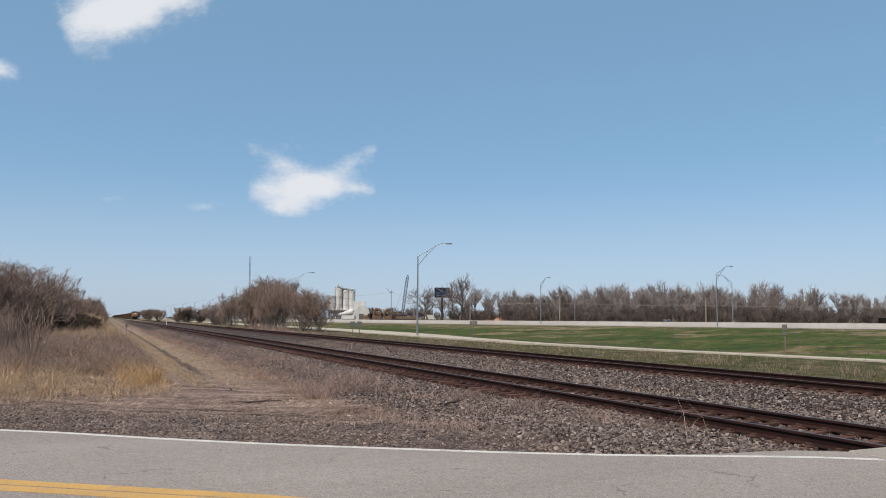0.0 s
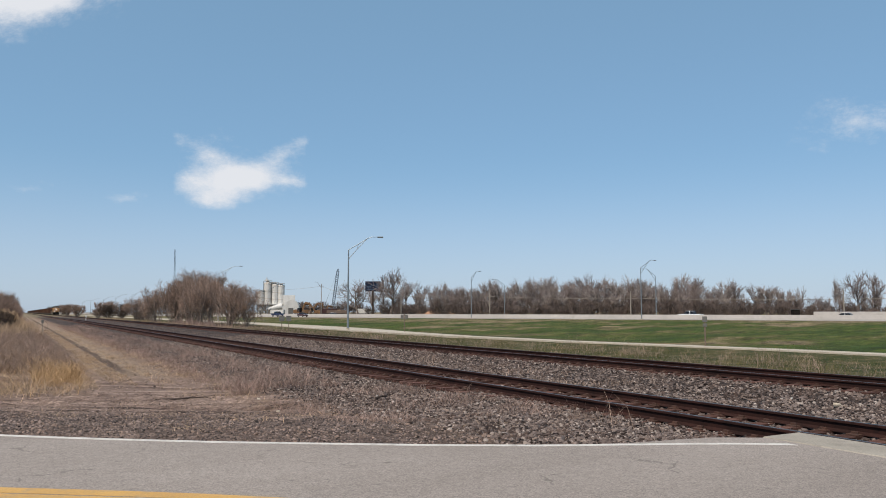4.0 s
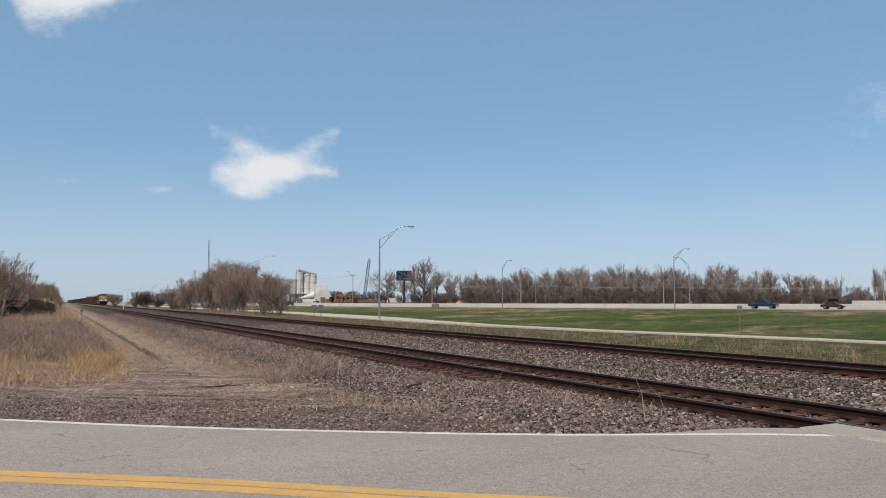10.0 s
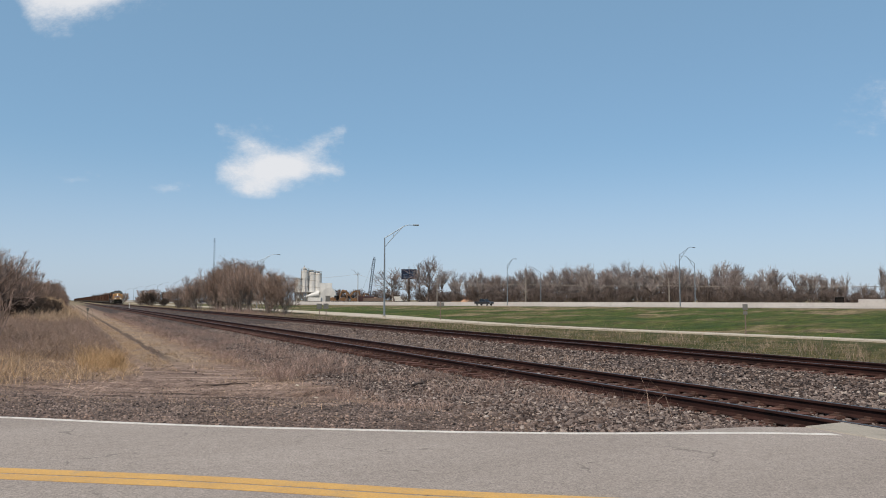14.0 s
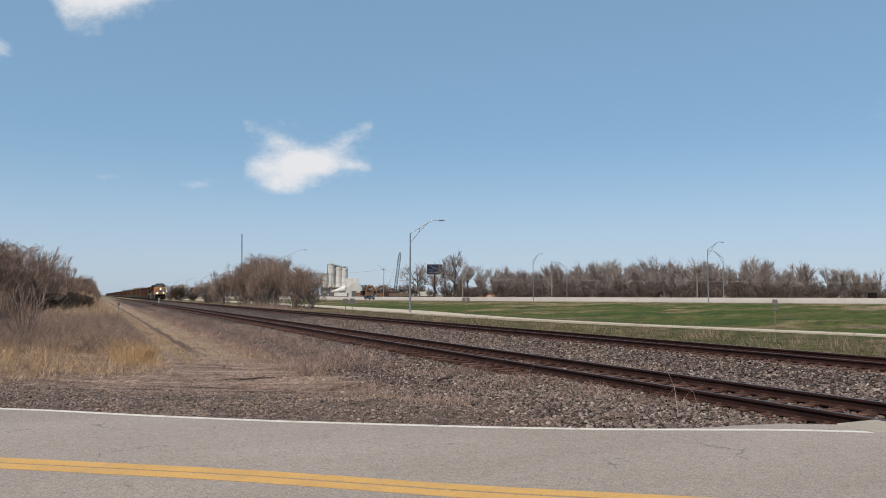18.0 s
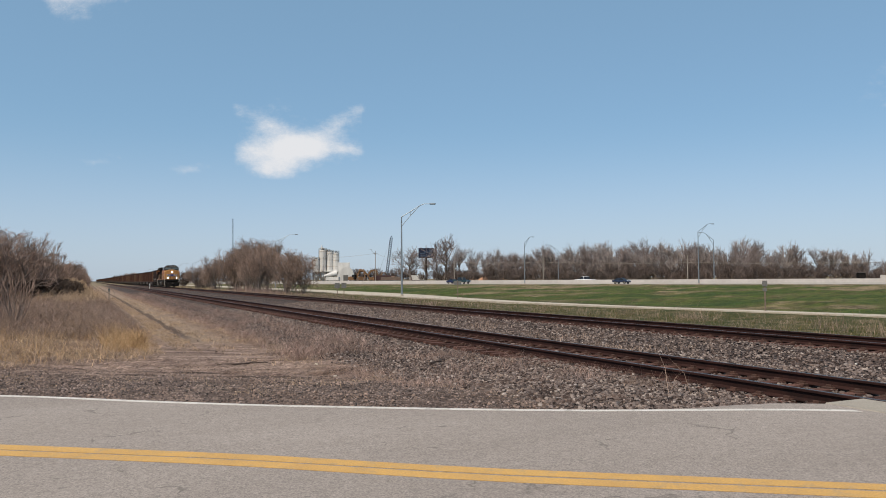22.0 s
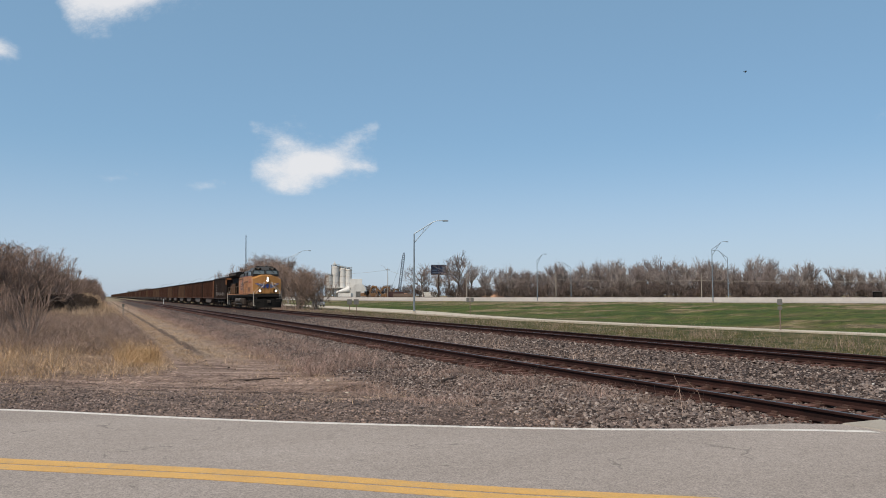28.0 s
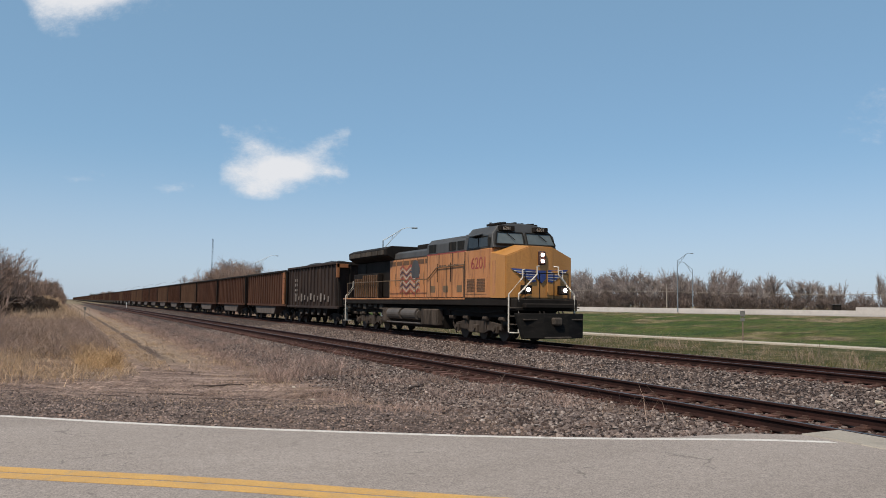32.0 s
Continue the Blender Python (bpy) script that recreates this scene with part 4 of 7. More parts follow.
    for sx in (-1, 1):
        # waving bars on the hood
        for k in range(9):
            bm = bmesh.new()
            n = 30
            lo, hi = [], []
            for i in range(n + 1):
                y = 10.05 + 2.6 * i / n
                w = 0.13 * math.asin(math.sin(i / n * math.pi * 5 + 0.6)) / 1.57
                z = 2.12 + k * 0.165 + w
                lo.append(bm.verts.new((sx * 1.0905, y, z)))
                hi.append(bm.verts.new((sx * 1.0905, y, z + 0.085)))
            for i in range(n):
                bm.faces.new((lo[i], lo[i + 1], hi[i + 1], hi[i]))
            part("waving_bar", bm, (RED_MARK, FADED_MARK, NAVY_MARK, FADED_MARK)[k % 4], hood)
        bm = bmesh.new()
        prism(bm, [(10.15, 2.9), (11.05, 2.9), (11.15, 3.4), (10.9, 3.78), (10.6, 3.85), (10.3, 3.78), (10.05, 3.4)], "x", sx * 1.088, sx * 1.095)
        part("shield", bm, LOCO_GREY, hood)
        turn = Matrix.Rotation(radians(90), 4, "X")
        m = Matrix.Translation((sx * 1.606, 3.5 if sx < 0 else 2.0, 3.1)) @ Matrix.Rotation(radians(-90 if sx < 0 else 90), 4, "Z") @ turn
        lettering("6201", 0.72, RED_MARK, m, cab)
        bm = bmesh.new()
        box(bm, sx * 1.421, sx * 1.44, 4.25, 8.4, 3.935, 3.985)
        part("red_stripe", bm, RED_MARK, cabinet, "thin red stripe under the grey top")
        for k in range(7):
            bm = bmesh.new()
            box(bm, sx * 1.437, sx * 1.442, 5.0 + k * 0.28 + (0.15 if k > 3 else 0), 5.22 + k * 0.28 + (0.15 if k > 3 else 0), 3.3, 3.41)
            part("slogan_bar", bm, LOCO_OCHRE, cabinet)
    for sx in (-1, 1):
        for yc in (3.7, 16.9):
            for d in (-2.3, -0.9, 0.9, 2.3):
                bm = bmesh.new()
                drum(bm, (sx * 1.2, yc + d, 0.95), "y", 0.11, 0.42, 10, 0.02)
                rod(bm, [(sx * 1.2, yc + d, 0.9), (sx * 1.17, yc + d * 0.94, 0.5)], 0.035, 5)
                part("brake_cylinder", bm, TRUCK_TAN, L)
            bm = bmesh.new()
            rod(bm, [(sx * 1.3, yc - 2.6, 1.28), (sx * 1.3, yc - 0.4, 1.2), (sx * 1.3, yc + 2.6, 1.3)], 0.03, 5)
            part("sand_pipe", bm, LOCO_DARK, L)
            for d in (-2.55, 2.55):
                bm = bmesh.new()
                rod(bm, [(sx * 1.25, yc + d, 1.35), (sx * 1.05, yc + d * 1.04, 0.7), (sx * 0.8, yc + d * 1.02, 0.18)], 0.025, 5)
                part("sand_hose", bm, LOCO_DARK, L)
        bm = bmesh.new()
        for k in range(7):
            box(bm, sx * 1.15, sx * 1.45, 14.3 + k * 0.9, 14.75 + k * 0.9, 1.2 + 0.07 * (k % 3), 1.49, 0.02)
        part("equipment_case", bm, FRAME_GREY, L)
        bm = bmesh.new()
        box(bm, sx * 1.595, sx * 1.625, 1.78, 1.98, 4.02, 4.4, 0.01)
        part("mirror", bm, SCREEN_FRAME, roof)
        bm = bmesh.new()
        box(bm, sx * 1.602, sx * 1.61, 1.25, 1.6, 1.95, 3.4, 0.004)
        part("side_hatch", bm, LOCO_YELLOW, cab)
        bm = bmesh.new()
        box(bm, sx * 1.6, sx * 1.616, 4.02, 4.09, 1.85, 3.9)
        part("seam_strip", bm, LOCO_SEAM, cab)
        for k in range(6):
            bm = bmesh.new()
            box(bm, sx * 1.066, sx * 1.078, 8.62 + k * 0.94, 9.4 + k * 0.94, 3.62, 3.86)
            part("hood_vent", bm, LOCO_OCHRE, hood)
    bm = bmesh.new()
    drum(bm, (0.5, 3.4, 5.16), "z", 0.22, 0.16, 14, 0.03)
    drum(bm, (-0.5, 3.7, 5.14), "z", 0.06, 0.22, 8)
    part("antenna", bm, LOCO_GREY, roof)
    bm = bmesh.new()
    for k in range(3):
        drum(bm, (-0.25 + 0.25 * k, 6.2, 4.84), "y", 0.07, 0.5, 8, 0.02)
    part("horn", bm, LOCO_DARK, L)
    bm = bmesh.new()
    box(bm, -0.62, 0.62, -0.66, -0.4, 0.23, 0.3, 0.02)
    part("plough_edge", bm, FRAME_GREY, L, "scuffed steel cutting edge")
    for x in (-1.1, 1.1):
        bm = bmesh.new()
        box(bm, x - 0.3, x + 0.3, -0.36, -0.2, 0.95, 1.0, 0.01)
        part("plough_step", bm, FRAME_GREY, L)
    for o in L.children:
        if o.name in FRONT_PARTS or (o.name.split(".")[0] in ("step", "grab_rail", "coupler", "stanchion", "handrail", "plough_edge", "plough_step") and max(v.co.y for v in o.data.vertices) < 1.0):
            o.location.y += FORE
    for o in nose.children:
        o.location.y += FORE
    return L


def heap(bm, y0, y1, half, z, rise, seed):
    """A load of coal heaped along the car."""
    rnd = random.Random(seed)
    n, m = 22, 8
    g = [[bm.verts.new((-half + 2 * half * j / m, y0 + (y1 - y0) * i / n,
                        z + rise * math.sin(math.pi * j / m) ** 0.7 * min(1, 4 * i / n, 4 * (n - i) / n) * (0.75 + 0.3 * math.sin(i * 0.9 + seed)) + rnd.uniform(-0.04, 0.04)))
          for j in range(m + 1)] for i in range(n + 1)]
    for i in range(n):
        for j in range(m):
            bm.faces.new((g[i][j], g[i][j + 1], g[i + 1][j + 1], g[i + 1][j]))


def hopper(kind, loose_ribs):
    """kind 0: black car with many ribs and five low bays; 1: brown car with a deep belly; 2: the same, bleached."""
    paint = (CAR_BLACK, CAR_BROWN, CAR_TAN)[kind]
    label = ("worn black ribbed hopper car heaped with coal", "rust-brown ribbed hopper car loaded with coal", "bleached brown ribbed hopper car loaded with coal")[kind]
    K = 13.2 if kind == 0 else 14.9
    C = thing("hopper_car", label, "railway wagon", group="coal train")
    top, low = (4.22, 1.25) if kind == 0 else (4.1, 1.3)
    bm = bmesh.new()
    lean = 0.25 if kind == 0 else 0.1
    prism(bm, [(0.55, top), (0.55 + lean, low), (K - 0.55 - lean, low), (K - 0.55, top)], "x", -1.52, 1.52, 0.02)
    ribs = []
    n = 15 if kind == 0 else 17
    for sx in (-1, 1):
        for k in range(n):
            ribs.append((sx, 0.85 + k * ((K - 1.7) / (n - 1))))
    body = part("body", bm, paint, C)
    if not loose_ribs:
        bm = bmesh.new()
        for sx, y in ribs:
            box(bm, sx * 1.515, sx * 1.6, y - 0.055, y + 0.055, low + 0.05, top - 0.14)
        tagged(part("ribs", bm, paint, body), "upright ribs along the car sides", kind="stuff")
    if loose_ribs:
        for sx, y in ribs:
            bm = bmesh.new()
            box(bm, sx * 1.515, sx * 1.61, y - 0.055, y + 0.055, low + 0.05, top - 0.14, 0.012)
            part("rib", bm, paint, body)
    for sx in (-1, 1):
        bm = bmesh.new()
        box(bm, sx * 1.5, sx * 1.66, 0.45, K - 0.45, top - 0.14, top + 0.02, 0.02)
        part("top_chord", bm, CAR_UNDER if kind else paint, C)
        bm = bmesh.new()
        box(bm, sx * 1.48, sx * 1.63, 0.35, K - 0.35, low - 0.12, low + 0.05, 0.02)
        part("side_sill", bm, paint, C)
    for y, d in ((0.5, -1), (K - 0.5, 1)):
        bm = bmesh.new()
        for x in (-1.45, -0.7, 0.0, 0.7, 1.45):
            box(bm, x - 0.05, x + 0.05, y - 0.08, y + 0.08, low - 0.3, top - 0.1, 0.01)
        box(bm, -1.5, 1.5, y - 0.1, y + 0.1, top - 0.2, top + 0.02, 0.02)
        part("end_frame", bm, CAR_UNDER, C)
    bm = bmesh.new()
    heap(bm, 0.6, K - 0.6, 1.48, top - 0.1, 0.42 if kind == 0 else 0.28, kind)
    part("coal_load", bm, COAL, C, "black heaped coal")
    bm = bmesh.new()
    box(bm, -0.3, 0.3, 0.05, K - 0.05, 0.8, 1.15, 0.03)
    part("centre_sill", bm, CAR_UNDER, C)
    if kind == 0:
        for k in range(5):
            y = 3.7 + k * 1.45
            bm = bmesh.new()
            prism(bm, [(y - 0.66, low - 0.1), (y + 0.66, low - 0.1), (y + 0.25, 0.62), (y - 0.25, 0.62)], "x", -1.35, 1.35, 0.02)
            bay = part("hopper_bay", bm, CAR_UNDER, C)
            bm = bmesh.new()
            box(bm, -1.42, -1.36, y - 0.2, y + 0.2, 0.66, 0.8, 0.01)
            part("bay_door", bm, TANK_GREY, bay)
        for r, z in enumerate((3.1, 2.75)):
            for k in range(2):
                bm = bmesh.new()
                box(bm, -1.623, -1.612, 9.9 + k * 0.42, 10.1 + k * 0.42, z, z + 0.2)
                part("lettering_bar", bm, DIM_MARK, body)
        for k in range(11):
            bm = bmesh.new()
            box(bm, -1.623, -1.612, 2.15 + k * 0.8, 2.33 + k * 0.8 + 0.08 * (k % 3), 1.6 + 0.12 * (k % 2), 1.98 + 0.1 * (k % 3))
            part("lettering_bar", bm, DIM_MARK, body)
        for k in range(4):
            bm = bmesh.new()
            box(bm, -1.623, -1.612, 9.9 + 0.42 * (k % 2), 10.1 + 0.42 * (k % 2), 2.05 + 0.33 * (k // 2), 2.2 + 0.33 * (k // 2))
            part("lettering_bar", bm, DIM_MARK, body)
        bm = bmesh.new()
        box(bm, -1.67, -1.5, 0.3, 0.5, 3.2, 4.1, 0.01)
        box(bm, -1.67, -0.9, 0.3, 0.42, 3.85, 4.1, 0.01)
        part("corner_plate", bm, CAR_ORANGE, C, "pale rusty corner plate and grab iron")
    else:
        bm = bmesh.new()
        prism(bm, [(3.6, low - 0.1), (11.5, low - 0.1), (10.7, 0.5), (4.4, 0.5)], "x", -1.5, 1.5, 0.04)
        part("belly", bm, BELLY, C, "dusty belly between the trucks")
    for sx in (-1, 1):
        bm = bmesh.new()
        rod(bm, [(sx * 1.62, 0.5, 1.2), (sx * 1.62, 0.5, top - 0.2)], 0.02, 4)
        for k in range(6):
            rod(bm, [(sx * 1.64, 0.5, 1.35 + k * 0.42), (sx * 1.64, 0.85, 1.35 + k * 0.42)], 0.015, 4)
        part("ladder", bm, CAR_UNDER, C)
    bogie(C, 2.1, [1.22, 2.98], 0.98, "dark two-axle truck")
    bogie(C, K - 2.1, [K - 2.98, K - 1.22], 0.98, "dark two-axle truck")
    for y in (0.0, K):
        bm = bmesh.new()
        box(bm, -0.1, 0.1, y - 0.5, y + 0.5, 0.78, 0.98, 0.03)
        part("coupler", bm, CAR_UNDER, C)
    return C


TRAIN_X = (FAR_RAILS[0] + FAR_RAILS[1]) / 2 + 0.0
TRAIN_SPEED = 16.0


def train():
    """The locomotive and the cars behind it, as (object, distance behind the pilot)."""
    cars = [(locomotive(), 0.0)]
    protos = [hopper(0, True), hopper(1, True), hopper(2, True)]
    plain = [None, hopper(1, False), hopper(2, False)]
    cars.append((protos[0], 21.5))
    order = [1, 1, 1, 2, 1, 2, 1, 1, 2, 2, 1, 1, 2, 1, 1, 1, 2, 1, 1, 2]
    used = {}
    for i in range(92):
        k = order[i % len(order)]
        src = protos[k] if i < 14 else plain[k]
        c = copy_thing(src, Matrix()) if used.get(src.name) else src
        used[src.name] = True
        cars.append((c, 34.7 + 15.75 * i))
    bm = bmesh.new()                       # the first brown car alone has a primed end
    box(bm, -1.625, -1.53, 0.56, 1.25, 1.36, 3.95, 0.01)
    part("end_panel", bm, CAR_ORANGE, cars[2][0], "faded orange end panel")
    return cars


TRAIN = train()


# ---- fast meshes for what comes in thousands ----
def mesh_np(name, verts, faces, material, parent=None):
    """verts (n, 3), faces (m, k) as arrays."""
    me = bpy.data.meshes.new(name)
    k = faces.shape[1]
    me.vertices.add(len(verts))
    me.vertices.foreach_set("co", np.ascontiguousarray(verts, np.float32).ravel())
    me.loops.add(faces.size)
    me.loops.foreach_set("vertex_index", np.ascontiguousarray(faces, np.int32).ravel())
    me.polygons.add(len(faces))
    me.polygons.foreach_set("loop_start", np.arange(0, faces.size, k, dtype=np.int32))
    me.update(calc_edges=True)
    me.materials.append(material)
    ob = new(name, me)
    ob.parent = parent
    return ob


def spread(rng, n, x0, x1, y0, y1, power=1.0):
    """Scattered places, denser towards y0 where power is over 1."""
    return rng.uniform(x0, x1, n), y0 + (y1 - y0) * rng.random(n) ** power


def stones(name, xs, ys, zs, size, rng, material, label):
    n = len(xs)
    cube = np.array([(x, y, z) for z in (-1, 1) for y in (-1, 1) for x in (-1, 1)], float)
    v = cube[None] * rng.uniform(0.35, 1.15, (n, 8, 3))
    v[:, 4:, :2] *= rng.uniform(0.35, 0.9, (n, 1, 2))
    v *= (size * rng.uniform(0.5, 1.25, n))[:, None, None] * np.array((1.25, 0.72, 0.6))
    a, b = rng.uniform(0, 6.283, n), rng.normal(0, 0.6, n)
    ca, sa, cb, sb = np.cos(a)[:, None], np.sin(a)[:, None], np.cos(b)[:, None], np.sin(b)[:, None]
    x, y, z = v[..., 0], v[..., 1], v[..., 2]
    y, z = y * cb - z * sb, y * sb + z * cb
    v = np.stack([x * ca - y * sa, x * sa + y * ca, z], -1)
    v += np.stack([xs, ys, zs], -1)[:, None]
    f = np.array([(4, 5, 7, 6), (0, 1, 5, 4), (2, 6, 7, 3), (0, 4, 6, 2), (1, 3, 7, 5)])
    f = (np.arange(n) * 8)[:, None, None] + f[None]
    return tagged(mesh_np(name, v.reshape(-1, 3), f.reshape(-1, 4), material), label, "ballast", kind="stuff")


def blades(name, xs, ys, zs, height, width, lean, rng, material, label, category="grass"):
    """Upright bent blades or stalks, one for each place."""
    n = len(xs)
    h = height * rng.uniform(0.45, 1.2, n) * np.clip(0.78 + 0.5 * bumps(xs * 1.3, ys * 0.8, 0.55) + 0.35 * bumps(ys, xs + 5, 1.7), 0.25, 1.5)
    a, d = rng.uniform(0, 6.283, n), rng.uniform(0, 6.283, n)
    w = width * rng.uniform(0.6, 1.2, n)
    tip = lean * rng.uniform(0.2, 1.2, n) * h
    u = np.stack([np.cos(a), np.sin(a), np.zeros(n)], -1) * w[:, None] / 2
    p = np.stack([xs, ys, zs], -1)
    t = np.stack([np.cos(d) * tip, np.sin(d) * tip, h], -1)
    m = np.stack([np.cos(d) * tip * 0.3, np.sin(d) * tip * 0.3, h * 0.6], -1)
    v = np.stack([p - u, p + u, p + m + u * 0.7, p + m - u * 0.7, p + t + u * 0.15, p + t - u * 0.15], 1)
    f = np.array([(0, 1, 2, 3), (3, 2, 4, 5)])
    f = (np.arange(n) * 6)[:, None, None] + f[None]
    return tagged(mesh_np(name, v.reshape(-1, 3), f.reshape(-1, 4), material), label, category, kind="stuff")


def foliage(name, a, b, island=0.35):
    m = surface(name, a, b, 0.9, scale=0.5, fine=8, relief=0, grain=0.15, island=island)
    m.node_tree.nodes["Principled BSDF"].inputs["Specular IOR Level"].default_value = 0.15
    return m


STRAW = foliage("bleached_straw", (0.37, 0.255, 0.16), (0.5, 0.36, 0.24), 0.5)
GOLD = foliage("golden_dry_grass", (0.4, 0.248, 0.12), (0.53, 0.35, 0.19), 0.5)
BROWN_WEED = foliage("brown_dead_weed", (0.27, 0.19, 0.145), (0.39, 0.285, 0.22), 0.5)
RED_WEED = foliage("reddish_dead_weed", (0.26, 0.178, 0.145), (0.37, 0.26, 0.215), 0.5)
GREY_WEED = foliage("grey_brown_dead_weed", (0.185, 0.13, 0.105), (0.28, 0.202, 0.165), 0.6)
OLIVE = foliage("olive_verge_grass", (0.062, 0.07, 0.016), (0.15, 0.122, 0.05))
BARK = surface("grey_brown_bark", (0.15, 0.112, 0.093), (0.23, 0.18, 0.153), 0.95, scale=1.2, fine=12, relief=0.01, island=0.25)
TWIG = foliage("bare_brown_twigs", (0.235, 0.162, 0.127), (0.335, 0.24, 0.19), 0.5)
TWIG_PALE = foliage("bare_pale_twigs", (0.275, 0.194, 0.155), (0.38, 0.276, 0.223), 0.5)
WOOD_TWIG = foliage("grey_brown_wood_twigs", (0.2, 0.158, 0.142), (0.28, 0.225, 0.205), 0.45)
WOOD_PALE = foliage("pale_wood_twigs", (0.27, 0.222, 0.2), (0.36, 0.305, 0.278), 0.45)
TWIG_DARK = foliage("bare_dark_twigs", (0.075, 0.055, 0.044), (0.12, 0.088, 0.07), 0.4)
WOOD_DARK = foliage("dark_undergrowth_twigs", (0.135, 0.102, 0.088), (0.195, 0.152, 0.134), 0.45)


# ---- bare trees and shrubs ----
def grow(rng, start_p, direction, length, radius, levels, out, spread_a, kids, up=0.25, wobble=0.18):
    """Adds (points, radius at start, radius at end, level) of one limb and of all that grows on it."""
    p, d = Vector(start_p), Vector(direction).normalized()
    pts = [p.copy()]
    n = 4 if levels > 1 else 2 + levels
    for _ in range(n):
        d = (d + Vector((rng.gauss(0, wobble), rng.gauss(0, wobble), rng.gauss(0, wobble) + up * 0.3))).normalized()
        p = p + d * length / n
        pts.append(p.copy())
    out.append((pts, radius, radius * (0.45 if levels else 0.3), levels))
    if levels == 0:
        return
    for k in range(kids[levels - 1]):
        f = rng.uniform(0.3, 1.0)
        i = min(int(f * n), n - 1)
        q = pts[i].lerp(pts[i + 1], f * n - i)
        axis = (pts[i + 1] - pts[i]).normalized()
        side = axis.orthogonal()
        side.rotate(Matrix.Rotation(rng.uniform(0, 6.283), 3, axis))
        a = spread_a * rng.uniform(0.6, 1.3)
        nd = axis * math.cos(a) + side * math.sin(a) + Vector((0, 0, up))
        grow(rng, q, nd, length * rng.uniform(0.45, 0.75), radius * 0.5, levels - 1, out, spread_a, kids, up, wobble)


def limbs_mesh(name, limbs, material, parent, thin, sides=3):
    V, F, base = [], [], 0
    for pts, r0, r1, lv in limbs:
        m = sides if lv < 2 else 5
        for i, p in enumerate(pts):
            d = (pts[min(i + 1, len(pts) - 1)] - pts[max(i - 1, 0)]).normalized()
            u = d.orthogonal().normalized()
            w = d.cross(u)
            r = max(r0 + (r1 - r0) * i / (len(pts) - 1), thin)
            V += [p + (u * math.cos(6.283 * k / m) + w * math.sin(6.283 * k / m)) * r for k in range(m)]
        for i in range(len(pts) - 1):
            for k in range(m):
                a, b = base + i * m + k, base + i * m + (k + 1) % m
                F.append((a, b, b + m, a + m))
        base += len(pts) * m
    return mesh_np(name, np.array([tuple(v) for v in V]), np.array(F), material, parent)


def bare_tree(seed, height, label, twig, thin=0.03, kids=(5, 5, 5), spread_a=0.6, fork=0.3):
    rng = random.Random(seed)
    T = thing("bare_tree", label, "tree")
    out = []
    grow(rng, (0, 0, -0.2), (rng.gauss(0, 0.05), rng.gauss(0, 0.05), 1), height * 0.55, height * 0.022, 3, out, spread_a, kids, 0.34, 0.17)
    top = out[0][0][-1]
    for k in range(3):
        a = rng.uniform(0, 6.283)
        grow(rng, top, (math.cos(a) * fork, math.sin(a) * fork, 1), height * 0.4, height * 0.011, 2, out, spread_a * 0.8, kids, 0.35)
    hi = max(q.z for l in out for q in l[0])
    for l in out:
        for q in l[0]:
            q *= height / hi
    limbs_mesh("trunk", [l for l in out if l[3] >= 2], BARK, T, thin * 1.5, 5)
    limbs_mesh("crown", [l for l in out if l[3] < 2], twig, T, thin)
    return T


def shrub(seed, height, width, label, twig, stems=26, kids=(4, 5), thin=0.014, name="bare_shrub", low=0.5, apart=False):
    """Many stems from one stool, arching outwards; as many orders of branches as kids has entries."""
    rng = random.Random(seed)
    T = thing(name, label, "shrub")
    out, order = [], len(kids)
    for k in range(stems):
        a, r = rng.uniform(0, 6.283), rng.random() ** 0.7
        tilt = r * 0.95
        b = Vector((math.cos(a), math.sin(a), 0))
        grow(rng, b * r * width * 0.12 + Vector((0, 0, -0.1)), b * math.sin(tilt) + Vector((0, 0, math.cos(tilt))), height * rng.uniform(low, 0.8), 0.045 * height / 5, order, out, 0.55, kids, 0.2, 0.16)
    hi = np.percentile([q.z for l in out for q in l[0]], 96)
    wide = np.percentile([math.hypot(q.x, q.y) for l in out for q in l[0]], 95)
    for l in out:
        for q in l[0]:
            q.z *= height / hi * 0.88
            if q.z > height * 0.8:
                q.z = height * 0.8 + (q.z - height * 0.8) * 0.45
            far = math.hypot(q.x, q.y) / wide
            near = far if far < 0.8 else 0.8 + (far - 0.8) * 0.5
            q.x *= width / 2 / wide * near / max(far, 1e-6)
            q.y *= width / 2 / wide * near / max(far, 1e-6)
    main = [l for l in out if l[3] >= 2]
    for group in ([[l] for l in main] if apart else [main]):
        o = limbs_mesh("stem" if apart else "branchwork", group, BARK, T, thin * 1.4, 4)
        if name == "dead_brush":
            tagged(o, "tangle of thin dead stems", kind="stuff")
    limbs_mesh("crown", [l for l in out if l[3] < 2], twig, T, thin)
    return T


def plant_again(src, x, y, turn, size, group="", tall=1.0, z=None):
    o = copy_thing(src, pose(x, y, float(ground_z(x, y)) if z is None else z, 0, 0, turn))
    o.scale = (size, size, size * tall)
    if group:
        o["group"] = group
    return o


def set_down(src, x, y, turn, size=1.0, group="", tall=1.0):
    src.matrix_basis = pose(x, y, float(ground_z(x, y)), 0, 0, turn)
    src.scale = (size, size, size * tall)
    if group:
        src["group"] = group
    return src


